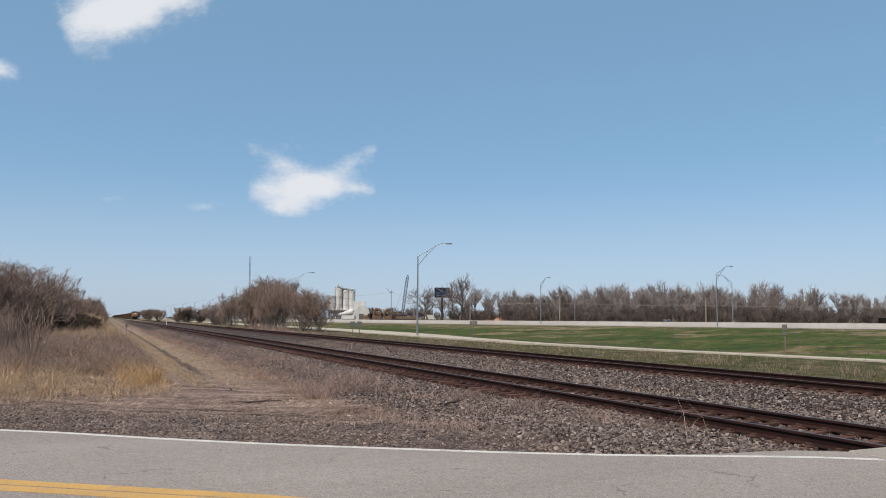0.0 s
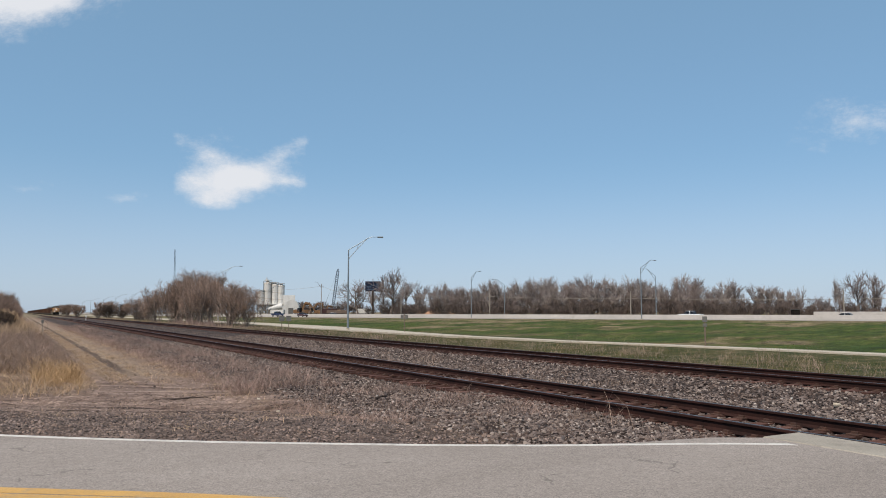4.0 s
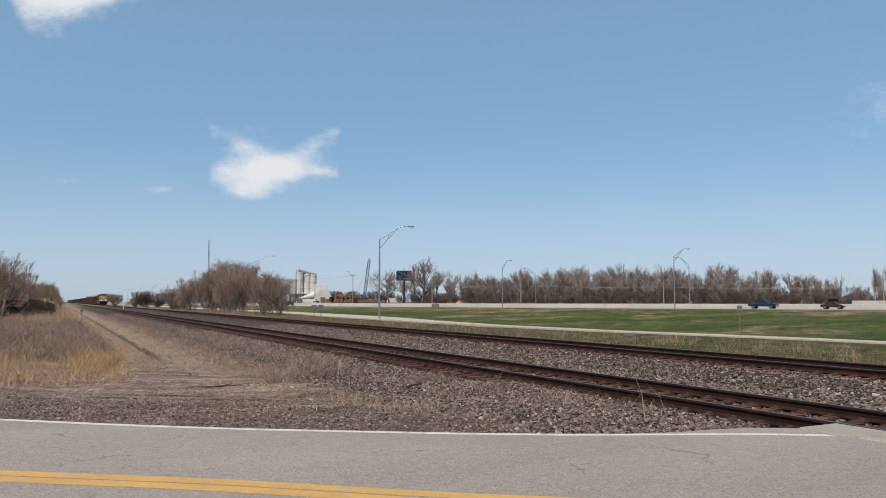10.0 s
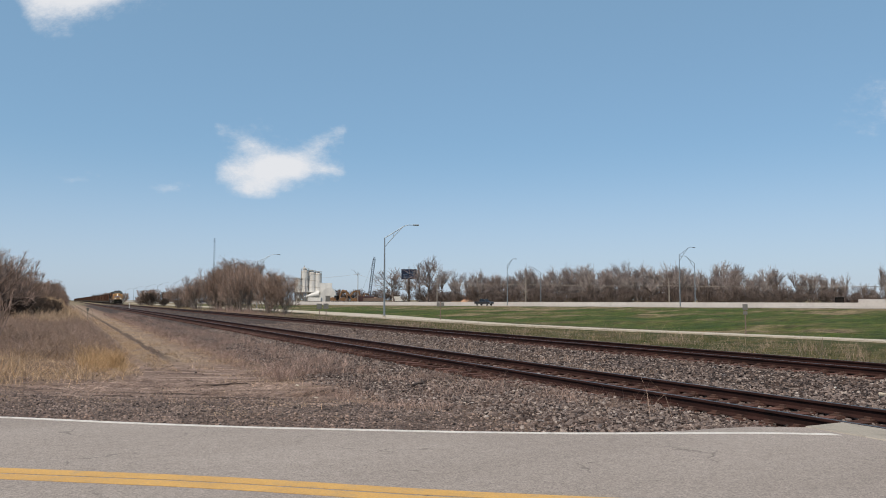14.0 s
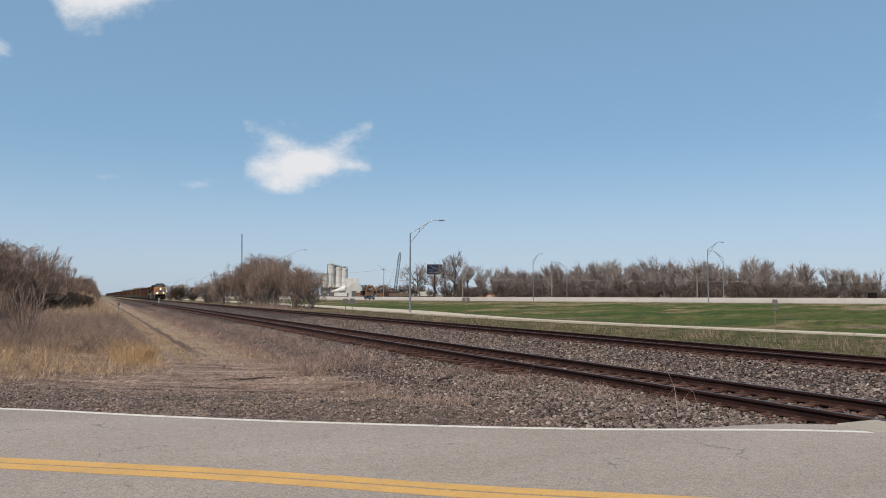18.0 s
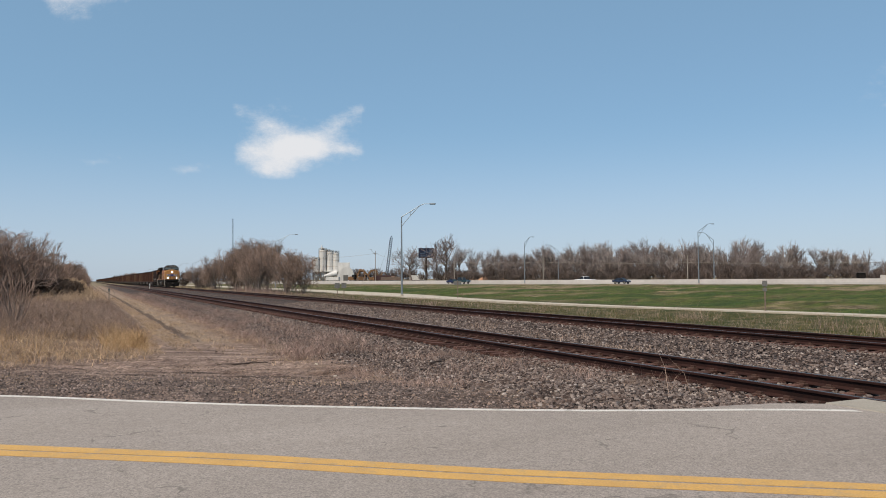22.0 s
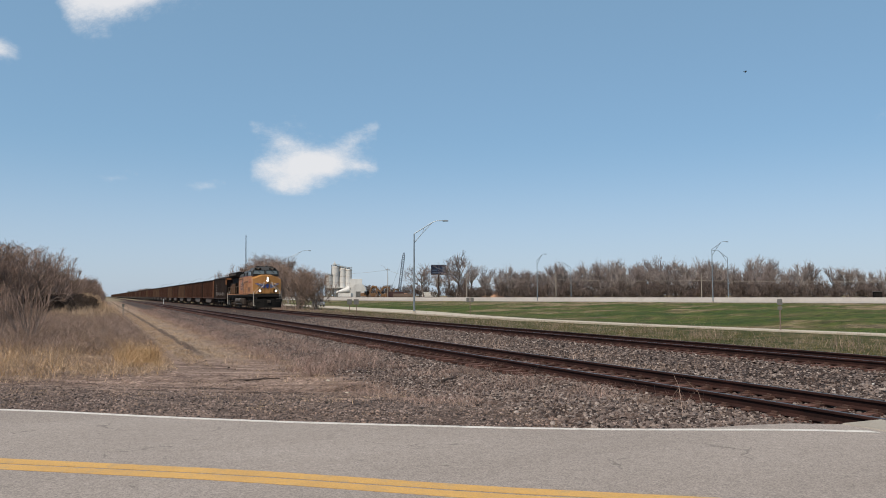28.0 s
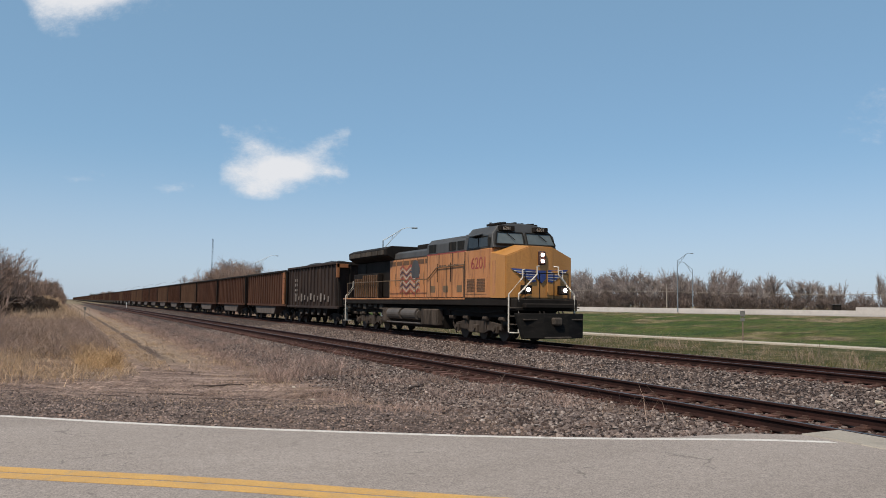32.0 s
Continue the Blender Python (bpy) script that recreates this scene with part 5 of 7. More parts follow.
def woods():
    rng = random.Random(11)
    kinds = [bare_tree(s, 12.0, "tall bare tree of the wood behind the highway", WOOD_TWIG if s % 2 else WOOD_PALE, 0.022, (9, 7, 7), 0.54 + 0.06 * (s % 4), 0.4 + 0.1 * (s % 3)) for s in range(7)]
    low = [shrub(40 + s, 6.0, 7.5, "bare brown undergrowth at the edge of the wood", WOOD_DARK, 20, (5, 5), 0.03, "undergrowth") for s in range(3)]
    used = set()

    def put(src, x, y, size, group, tall=1.0):
        if src.name in used:
            return plant_again(src, x, y, rng.uniform(0, 360), size, group, tall, 0.05)
        used.add(src.name)
        return set_down(src, x, y, rng.uniform(0, 360), size, group, tall)
    for row, (off, step_m, hgt) in enumerate(((38, 4.6, 0.8), (46, 4.2, 0.9), (54, 3.8, 0.98), (63, 3.6, 1.03), (74, 3.6, 1.08), (88, 4.0, 1.12))):
        y = 62.0
        while y < 262:
            x = float(hwy_x(y)) + off + rng.uniform(-4, 4)
            lowland = 1 - float(smooth01(y, 122, 182))
            size = hgt * rng.uniform(0.74, 1.16) * (1 - 0.55 * lowland)
            if rng.random() > 0.12 + 0.45 * lowland:
                put(rng.choice(kinds), x, y, size, "trees of the wood", rng.uniform(0.9, 1.15))
            y += step_m * rng.uniform(0.7, 1.3) * (1 + 0.3 * (off > 60))
    # tall slim trees standing behind the low end of the wood
    y = 128.0
    while y < 215:
        put(kinds[rng.choice((0, 2, 4, 6))], float(hwy_x(y)) + rng.uniform(84, 104), y, rng.uniform(0.42, 0.62), "trees of the wood", rng.uniform(1.5, 1.9))
        y += rng.uniform(2.5, 5.5)
    for off in (32, 37, 43, 52):
        y = 60.0
        while y < 275:
            x = float(hwy_x(y)) + off + rng.uniform(-2.5, 2.5)
            put(rng.choice(low), x, y, rng.uniform(0.62, 1.0) * (1 - 0.38 * (1 - float(smooth01(y, 105, 160)))), "undergrowth of the wood", rng.uniform(0.8, 1.2))
            y += 4.2 * rng.uniform(0.7, 1.3)
    for k, (x, y) in enumerate(((132.06, 302.43), (132.98, 291.06), (137.32, 280.16), (146.24, 290.24), (142.54, 275.29), (151.61, 284.07), (147.23, 268.25), (155.86, 277.18), (152.59, 264.08), (160.78, 270.88))):
        put(kinds[k % 7], x, y, rng.uniform(0.95, 1.2), "trees of the wood", rng.uniform(0.9, 1.1))
    # single trees standing clear of the wood
    big = bare_tree(21, 15.5, "large spreading bare tree beside a billboard", WOOD_TWIG, 0.03, (8, 7, 8), 0.75, 0.6)
    set_down(big, 122.6, 263.0, 20, 1.6, tall=0.74)
    plant_again(big, 114.6, 277.3, 140, 1.3, tall=0.72, z=0.05)
    for k in range(11):
        plant_again(low[k % 3], 119 + 3.6 * k, 384 - 1.4 * k, k * 77, 1.0 + 0.12 * (k % 3), "undergrowth of the wood", 1.05, 0.05)
    plant_again(big, 180, 116, 70, 0.7, "trees of the wood", 1.1, 0.05)
    plant_again(big, 190, 118, 200, 0.7, "trees of the wood", 1.1, 0.05)
    # clumps far down the line
    far = [shrub(60 + s, 6.0, 8.0, "distant bare thicket beside the line", TWIG_DARK if s else TWIG, 30, (4, 5), 0.05, "distant_thicket") for s in range(2)]
    for i, (x, y, s) in enumerate(((36, 395, 1.35), (31, 330, 1.0), (28, 470, 1.2), (38, 300, 0.45), (42, 315, 0.5), (46, 262, 0.4), (30, 610, 1.5), (25, 720, 1.3), (36, 800, 1.6), (44, 950, 1.6), (60, 520, 1.3), (75, 450, 1.2), (90, 400, 1.0), (70, 640, 1.5), (31, 232, 0.4), (34, 246, 0.36), (33, 262, 0.42), (40, 236, 0.3), (37, 282, 0.5), (33, 305, 0.55), (29, 352, 0.7))):
        src = far[i % 2]
        if i < 2:
            set_down(src, x, y, i * 50, s, "distant thickets")
        else:
            plant_again(src, x, y, i * 47, s, "distant thickets")
    thin = bare_tree(23, 8.0, "thin bare tree beside the line", TWIG_PALE, 0.035, (4, 4, 5), 0.5, 0.3)
    set_down(thin, 37, 268, 0)


def hedges():
    rng = random.Random(5)
    kinds = [shrub(80 + s, 7.0, 9.0, "large bare multi-stemmed shrub beside the track", (TWIG, TWIG_PALE, TWIG)[s], 20, (6, 5, 5), 0.0135, low=0.42) for s in range(3)]
    first = set()

    def put(k, x, y, size, tall=1.0, group="shrubs beyond the far track"):
        src = kinds[k]
        turn = rng.uniform(0, 360)
        if k in first:
            return plant_again(src, x, y, turn, size, group, tall)
        first.add(k)
        return set_down(src, x, y, turn, size, group, tall)
    # thicket past the far track
    for k, x, y, s, h in ((0, 30.5, 128, 0.8, 1.4), (1, 28.3, 141, 0.9, 1.5), (2, 29.0, 152, 1.0, 1.6), (0, 28.0, 163, 1.0, 1.5), (2, 30.0, 175, 1.0, 1.35), (1, 28, 188, 0.95, 1.3), (0, 29, 202, 0.9, 1.2), (1, 28, 222, 0.9, 1.1),
                          (2, 31.8, 123, 0.7, 1.4), (1, 31.5, 134, 0.8, 1.4), (0, 31, 147, 0.95, 1.55), (1, 31.5, 158, 1.0, 1.55), (2, 31.5, 169, 0.95, 1.45)):
        put(k, x, y, s, h)
    # hedge on the camera's side of the line
    for k, x, y, s, h in ((1, -5.6, 74, 0.88, 1.02), (0, -9.0, 73, 0.95, 1.06), (2, -7.4, 79, 0.95, 1.1), (0, -4.6, 82, 0.75, 1.0), (2, -12.5, 76, 1.0, 1.05),
                          (2, -2.9, 100, 0.6, 1.0), (0, -2.7, 108, 0.62, 1.02), (1, -2.9, 117, 0.66, 1.0), (2, -5.0, 110, 0.75, 1.0), (0, -2.7, 128, 0.64, 1.0), (1, -3.0, 140, 0.66, 1.0), (2, -2.9, 154, 0.66, 1.0), (0, -2.8, 170, 0.66, 1.0), (1, -3, 190, 0.66, 1.0), (2, -3, 215, 0.7, 0.95), (0, -3, 245, 0.7, 0.95), (1, -3.2, 285, 0.75, 0.9), (2, -3.2, 340, 0.8, 0.9), (0, -3.2, 420, 0.9, 0.9),
                          (1, -1.5, 138, 0.45, 1.0), (2, -1.3, 165, 0.47, 1.0), (0, -1.1, 200, 0.5, 1.0), (1, -0.8, 250, 0.5, 1.0), (2, -0.5, 320, 0.55, 1.0)):
        put(k, x, y, s, h, "hedge beside the dirt lane")
    # low brush in much darker twigs: the hedge's shaded underside put into colour
    dark = shrub(95, 2.2, 4.6, "dense dead brush under the hedge, coloured dark as its shade", TWIG_DARK, 60, (5, 6), 0.02, "dead_brush", 0.6)
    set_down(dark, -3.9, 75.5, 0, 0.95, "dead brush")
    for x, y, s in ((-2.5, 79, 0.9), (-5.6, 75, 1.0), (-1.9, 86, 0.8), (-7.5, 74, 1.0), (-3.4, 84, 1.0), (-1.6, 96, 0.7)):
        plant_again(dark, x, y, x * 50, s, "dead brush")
    pale = shrub(96, 2.7, 4.0, "pale straw-coloured brush at the hedge", STRAW, 34, (5, 5), 0.02, "dead_brush", 0.6)
    set_down(pale, -1.6, 90, 0, 0.85, "dead brush")
    thin = shrub(97, 3.0, 2.6, "thin bare sapling clump in dry grass", TWIG, 13, (4, 4), 0.007, "sapling_clump", 0.6, True)
    set_down(thin, -2.6, 34.5, 0, 0.9, "sapling clumps")
    for x, y, s in ((-3.9, 37.5, 0.7), (-3.5, 43, 0.6), (-5.0, 44, 0.95), (-5.6, 54, 0.9), (-7.6, 56, 1.1), (-7.0, 47, 1.0)):
        plant_again(thin, x, y, x * 70, s, "sapling clumps")


woods()
hedges()


# ---- grass, weeds and stones ----
def patchy(rng, xs, ys, size, keep):
    """Keeps the places in drifts."""
    v = bumps(xs + 3, ys - 5, size) + 0.6 * bumps(ys, xs + 11, size * 0.37) + rng.normal(0, 0.35, len(xs))
    return v > keep


def ground_cover():
    rng = np.random.default_rng(3)

    def lay(name, n, area, power, height, width, lean, material, label, size=2.0, keep=-9.0, cut=None):
        xs, ys = spread(rng, n, *area, power)
        ok = patchy(rng, xs, ys, size, keep)
        if cut is not None:
            ok &= cut(xs, ys)
        xs, ys = xs[ok], ys[ok]
        blades(name, xs, ys, ground_z(xs, ys) - 0.02, height, width, lean, rng, material, label)
    front = lambda x, y: y > 20.3 + 0.5 * np.clip(x + 1, -4, 3) + rng.normal(0, 0.7, len(x))
    lay("dry_grass", 56000, (-12, 1.2, 19, 62), 1.5, 0.38, 0.008, 2.2, STRAW, "bleached dry grass beside the dirt lane", 1.6, -0.5, front)
    lay("dry_grass", 5200, (0.45, 1.65, 23.8, 29), 1.0, 0.62, 0.007, 1.6, GOLD, "golden dry bunch grass", 0.6, -0.2, front)
    lay("dry_grass", 7000, (-6, 1.4, 21, 31), 1.3, 0.42, 0.008, 1.2, GOLD, "golden dry grass in bleached grass", 1.1, 0.3, front)
    lay("dead_weeds", 60000, (-5.0, 1.75, 28.5, 72), 1.2, 0.62, 0.007, 2.2, GREY_WEED, "dense grey-brown dead weeds", 0.9, -0.7, front)
    lay("dead_weeds", 9000, (-5.0, 1.7, 27, 70), 1.2, 0.8, 0.006, 1.3, BROWN_WEED, "taller brown dead weeds in tufts", 0.7, 0.2, front)
    lay("dry_grass", 4000, (-5.0, 1.75, 28, 70), 1.2, 0.6, 0.008, 1.6, STRAW, "bleached stalks among dead weeds", 0.8, 0.2, front)
    lay("dead_weeds", 7000, (-2.0, 1.7, 60, 120), 1.0, 1.0, 0.02, 0.7, STRAW, "pale tall weeds beside the lane", 2.0, -0.2)
    lay("dead_weeds", 16000, (-5, 0.6, 62, 200), 1.6, 0.85, 0.03, 0.5, STRAW, "tall pale weeds along the hedge", 3, -0.2)
    lay("dead_weeds", 40000, (4.7, 7.5, 19, 120), 1.5, 0.4, 0.0075, 2.0, RED_WEED, "reddish dead weeds on the ballast shoulder", 0.9, 0.0)
    lay("dead_weeds", 9000, (4.6, 8.4, 10.8, 17.5), 1.0, 0.24, 0.005, 1.5, RED_WEED, "reddish dead weeds on gravel", 0.9, 0.2)
    lay("dry_grass", 20000, (2.35, 3.05, 22, 100), 1.5, 0.13, 0.009, 1.8, STRAW, "short dry grass between wheel ruts", 0.7, -0.3, lambda x, y: y > 23 + 14 * rng.random(len(x)) ** 2)
    lay("dry_grass", 18000, (1.1, 2.0, 22, 105), 2.0, 0.16, 0.009, 1.7, STRAW, "short dry grass at the edge of the lane", 0.9, -0.25, lambda x, y: y > 22.5 + 9 * rng.random(len(x)) ** 2)
    lay("straw_litter", 16000, (-5, 8.6, 9.3, 20), 1.0, 0.045, 0.008, 4.0, STRAW, "bits of straw lying on gravel and bare earth", 1.3, -0.1, lambda x, y: road_so(x, y)[1] > 3.9)
    lay("dry_grass", 24000, (3.5, 5.1, 15, 95), 1.5, 0.15, 0.009, 2.0, STRAW, "short dry grass along the lane", 0.7, -0.1, lambda x, y: y > 15 + 12 * rng.random(len(x)) ** 1.5 + 2.0 * (5.1 - x))
    lay("dry_grass", 1500, (-4, 8.0, 9.6, 16), 1.0, 0.09, 0.006, 1.2, STRAW, "sparse dry grass in gravel", 1.0, 0.3, lambda x, y: road_so(x, y)[1] > 4.3)
    lay("dead_weeds", 9000, (12.4, 15.2, 16, 160), 1.5, 0.2, 0.012, 0.9, BROWN_WEED, "low dead weeds between the tracks", 1.6, 0.0)
    lay("verge_grass", 42000, (20.6, 34.5, 8, 110), 1.3, 0.2, 0.015, 1.0, OLIVE, "olive and straw-coloured verge grass", 2.5, -0.5)
    lay("dead_weeds", 38000, (20.6, 35.0, 8, 125), 1.3, 0.32, 0.009, 1.2, BROWN_WEED, "pale dead weeds past the far track", 1.8, -0.25)
    lay("dead_weeds", 5000, (20.6, 34.6, 8, 120), 1.3, 0.34, 0.008, 0.9, STRAW, "tall pale dead weeds past the far track", 2.3, 0.4)
    lay("dead_weeds", 7000, (20.5, 30, 55, 150), 1.0, 0.55, 0.02, 0.8, RED_WEED, "reddish weeds past the far track", 3.5, 0.1)
    lay("dry_grass", 5000, (24.0, 28.5, 118, 150), 1.0, 1.3, 0.035, 0.4, RED_WEED, "tall brown grass at a thicket", 3.0, 0.1)
    lay("dry_grass", 12000, (20.5, 33, 110, 320), 1.2, 0.5, 0.04, 0.7, STRAW, "pale dry grass beyond the tracks", 5.0, -0.1)
    lay("lawn_tufts", 22000, (42, 125, 15, 150), 1.2, 0.07, 0.05, 1.0, OLIVE, "olive tufts in the green verge", 6.0, 0.1, lambda x, y: x < hwy_x(y) - 15)
    # single dry stalks
    xs, ys = np.array([8.5, 8.35, 8.62, 8.2, 7.9, 8.05, 6.9, 6.4, 8.45, 8.3] * 5) + rng.normal(0, 0.13, 50), np.array([10.2, 10.4, 9.9, 10.1, 9.4, 9.0, 11.5, 12.3, 9.6, 10.7] * 5) + rng.normal(0, 0.2, 50)
    blades("dead_weeds", xs, ys, ground_z(xs, ys), 0.42, 0.006, 0.9, rng, BROWN_WEED, "dry stalks beside the rail")
    xs, ys = spread(rng, 150, 24, 34, 24, 75)
    ok = patchy(rng, xs, ys, 3.0, 0.3)
    for cx, cy, n in ((31.0, 39.3, 46), (31.0, 37.6, 60), (30.6, 36.2, 40), (30.9, 34.4, 70), (30.6, 33.4, 50), (30.2, 32.0, 40), (31.5, 45, 40), (30, 48, 30), (28, 52, 40), (29, 22.5, 60), (30, 24.6, 50), (28, 20, 50)):
        px_, py_ = cx + rng.normal(0, 0.3, n), cy + rng.normal(0, 0.3, n)
        blades("dead_weeds", px_, py_, ground_z(px_, py_), 1.0, 0.008, 0.7, rng, BROWN_WEED, "clump of tall pale dead stalks")
    blades("dead_weeds", xs[ok], ys[ok], ground_z(xs[ok], ys[ok]), 1.1, 0.018, 0.4, rng, BROWN_WEED, "tall pale dead stalks past the far track")


STICK = surface("dark_dead_wood", (0.04, 0.027, 0.021), (0.075, 0.05, 0.039), 0.95, scale=3, fine=30, relief=0.003)
POLE_GREY = surface("weathered_pale_wire", (0.22, 0.18, 0.15), (0.3, 0.25, 0.21), 0.7, scale=3, fine=30, relief=0.001)
LITTER = ((4.93, 17.82, 0.05), (4.57, 15.07, 0.06), (3.56, 12.8, 0.04), (13.34, 15.85, 0.05), (10.3, 23.82, 0.04))
BRANCHES = ((6.11, 45.45, 1.6, 30.0), (4.88, 16.34, 0.5, -20.0), (3.4, 18.9, 1.15, -14.0), (7.2, 15.9, 0.6, 35.0))
HOOP = (2.28, 94.97)


def ballast():
    rng = np.random.default_rng(8)

    def lay(n, area, power, size, label, cut=None, lift=0.0, material=None):
        xs, ys = spread(rng, n, *area, power)
        ok = road_so(xs, ys)[1] > np.interp(road_so(xs, ys)[0], EDGE_S, EDGE_O) + 0.1 + 0.42 * smooth01(road_so(xs, ys)[0], 1.9, 3.6) + rng.uniform(0, 0.12, n)
        if cut is not None:
            ok &= cut(xs, ys)
        xs, ys = xs[ok], ys[ok]
        stones("ballast_stones", xs, ys, ground_z(xs, ys) + lift + size * rng.uniform(-0.7, 0.8, len(xs)), size, rng, material or STONE, label)
    lay(58000, (5.2, 8.62, 6, 50), 1.9, 0.031, "grey crushed stone ballast on the shoulder", lambda x, y: x > 5.3 + 2.2 * rng.random(len(x)) ** 2)
    lay(2600, (8.5, 9.15, 6, 15), 1.0, 0.032, "crushed stone ballast heaped against the ties", lift=0.02)
    lay(20000, (9.2, 11.9, 3, 50), 1.5, 0.04, "crushed stone ballast between the rails", lift=-0.012)
    lay(56000, (11.2, 16.8, 1, 62), 1.5, 0.038, "crushed stone ballast between the tracks")
    lay(14000, (16.8, 20.6, -2, 70), 1.3, 0.046, "crushed stone ballast under the far track")
    lay(62000, (-7, 8.6, 6, 18), 1.0, 0.0165, "small dark gravel beside the road", lambda x, y: 0.584 * x + 0.8115 * y < 11.0 + np.abs(rng.normal(0, 1.5, len(x))) + 0.25 * np.clip(x, 0, 6), material=GRAVEL)
    lay(3600, (-7, 8.6, 6, 18), 1.0, 0.03, "coarse dark lumps of gravel beside the road", lambda x, y: patchy(rng, x, y, 0.8, -0.1) & (0.584 * x + 0.8115 * y < 11.2 + np.abs(rng.normal(0, 1.6, len(x)))), material=GRAVEL)
    lay(26000, (-6, 8.0, 7, 22), 1.0, 0.013, "fine gravel and grit on bare earth", lambda x, y: 0.584 * x + 0.8115 * y < 16.0 + rng.normal(0, 2.2, len(x)), material=GRAVEL)
    lay(16000, (-6, 5.6, 8, 40), 1.6, 0.027, "small clods of dry earth on the lane", lambda x, y: patchy(rng, x, y, 0.7, 0.0), material=CLOD)
    one = stones("pale_stone", np.array([15.0]), np.array([11.3]), np.array([-0.3]), 0.06, rng, WHITE_MARK, "white painted stone lying on ballast")
    one["kind"], one["category"] = "thing", "stone"
    two = stones("pale_stone", np.array([14.75]), np.array([10.05]), np.array([-0.3]), 0.12, rng, CONCRETE, "pale broken rock lying on ballast")
    two["kind"], two["category"] = "thing", "stone"
    for x, y, s in LITTER:
        bit = stones("pale_stone", np.array([x]), np.array([y]), ground_z(np.array([x]), np.array([y])) + 0.01, s, rng, CONCRETE, "small pale stone lying on gravel")
        bit["kind"], bit["category"] = "thing", "stone"
    for x, y, length, turn in BRANCHES:
        b = thing("fallen_branch", "dark fallen branch lying on stones", "branch")
        rnd = random.Random(int(x * 100))
        bm = bmesh.new()
        pts = [Vector((length * (k / 5 - 0.5), rnd.gauss(0, 0.03), 0.03 + 0.008 * k)) for k in range(6)]
        rod(bm, pts, 0.03, 6, 0.012)
        rod(bm, [pts[3], pts[3] + Vector((0.12, 0.1, 0.02)), pts[3] + Vector((0.25, 0.16, 0.03))], 0.014, 5, 0.006)
        part("limb", bm, STICK, b)
        b.matrix_basis = pose(x, y, float(ground_z(x, y)), 0, 0, turn)
    h = thing("wire_hoop", "bent pale wire hoop standing in weeds beside the lane", "hoop")
    bm = bmesh.new()
    rod(bm, [(0.55 * math.sin(k * 0.2618), 0.06 * math.sin(k), 0.62 - 0.55 * math.cos(k * 0.2618)) for k in range(25)], 0.022, 5)
    part("loop", bm, POLE_GREY, h)
    h.matrix_basis = pose(*HOOP, float(ground_z(*HOOP)), 0, 0, 15)


ground_cover()
ballast()


# ---- lamps, poles, signs ----
GALV = surface("galvanised_steel", (0.2, 0.225, 0.245), (0.26, 0.29, 0.31), 0.55, 0.5, scale=1, fine=20, relief=0.0005, grain=0.1)
POLE_WOOD = surface("grey_pole_wood", (0.26, 0.22, 0.18), (0.34, 0.3, 0.25), 0.95, scale=1, fine=20, relief=0.003)
SIGN_GREY = surface("sign_back_aluminium", (0.13, 0.122, 0.11), (0.18, 0.17, 0.155), 0.5, 0.3, scale=2, fine=20, relief=0.0005)
SIGN_WHITE = surface("white_sign_face", (0.7, 0.7, 0.68), (0.78, 0.78, 0.76), 0.5, scale=2, fine=20, relief=0)
BOARD_BLUE = surface("navy_billboard_print", (0.007, 0.012, 0.03), (0.011, 0.018, 0.045), 0.95, scale=0.3, fine=4, relief=0)
BOARD_ART = surface("pale_billboard_print", (0.04, 0.065, 0.11), (0.07, 0.1, 0.15), 0.95, scale=0.6, fine=4, relief=0)
RUST_POST = surface("rusty_steel_post", (0.12, 0.085, 0.065), (0.17, 0.12, 0.09), 0.8, scale=2, fine=20, relief=0.001)
WHITE_METAL = surface("white_painted_steel", (0.54, 0.52, 0.485), (0.65, 0.63, 0.59), 0.6, scale=0.3, fine=6, relief=0, dirt=(0.45, 0.42, 0.38), amount=0.4, stretch=(1, 1, 0.2))
CAT_YELLOW = surface("orange_machine_paint", (0.15, 0.075, 0.03), (0.21, 0.11, 0.045), 0.6, scale=0.5, fine=6, relief=0, dirt=(0.18, 0.09, 0.04), amount=0.6)
CRANE_PAINT = surface("blue_grey_crane_paint", (0.05, 0.07, 0.1), (0.08, 0.1, 0.13), 0.6, scale=0.5, fine=6, relief=0)
PILE = surface("orange_sand", (0.42, 0.24, 0.15), (0.52, 0.34, 0.23), 0.95, scale=0.3, fine=3, relief=0.02)


def street_lamp(x, y, z, height, reach, turn, label):
    """A tall tapered pole with an upswept truss arm."""
    s = thing("street_lamp", label, "street lamp", group="highway lamps")
    bm = bmesh.new()
    rod(bm, [(0, 0, 0), (0, 0, height * 0.5), (0, 0, height * 0.86)], 0.13, 8, 0.07)
    pole = part("pole", bm, GALV, s)
    bm = bmesh.new()
    drum(bm, (0, 0, 0.12), "z", 0.2, 0.24, 12, 0.03)
    part("base", bm, CONCRETE, s)
    top, knee = height * 0.86, height * 0.76
    bm = bmesh.new()
    rod(bm, [(0, 0, top), (reach * 0.35, 0, top + height * 0.065), (reach * 0.65, 0, height * 0.985), (reach * 0.8, 0, height), (reach, 0, height)], 0.055, 6, 0.04)
    rod(bm, [(0, 0, knee), (reach * 0.3, 0, top + height * 0.01), (reach * 0.65, 0, height * 0.985)], 0.05, 6, 0.035)
    rod(bm, [(reach * 0.3, 0, top + height * 0.01), (reach * 0.33, 0, top + height * 0.06)], 0.03, 5)
    arm = part("arm", bm, GALV, s)
    bm = bmesh.new()
    box(bm, reach * 0.98, reach * 0.98 + 0.75, -0.16, 0.16, height - 0.1, height + 0.07, 0.05)
    part("lamp_head", bm, GALV, arm)
    s.matrix_basis = pose(x, y, z, 0, 0, turn)
    return s


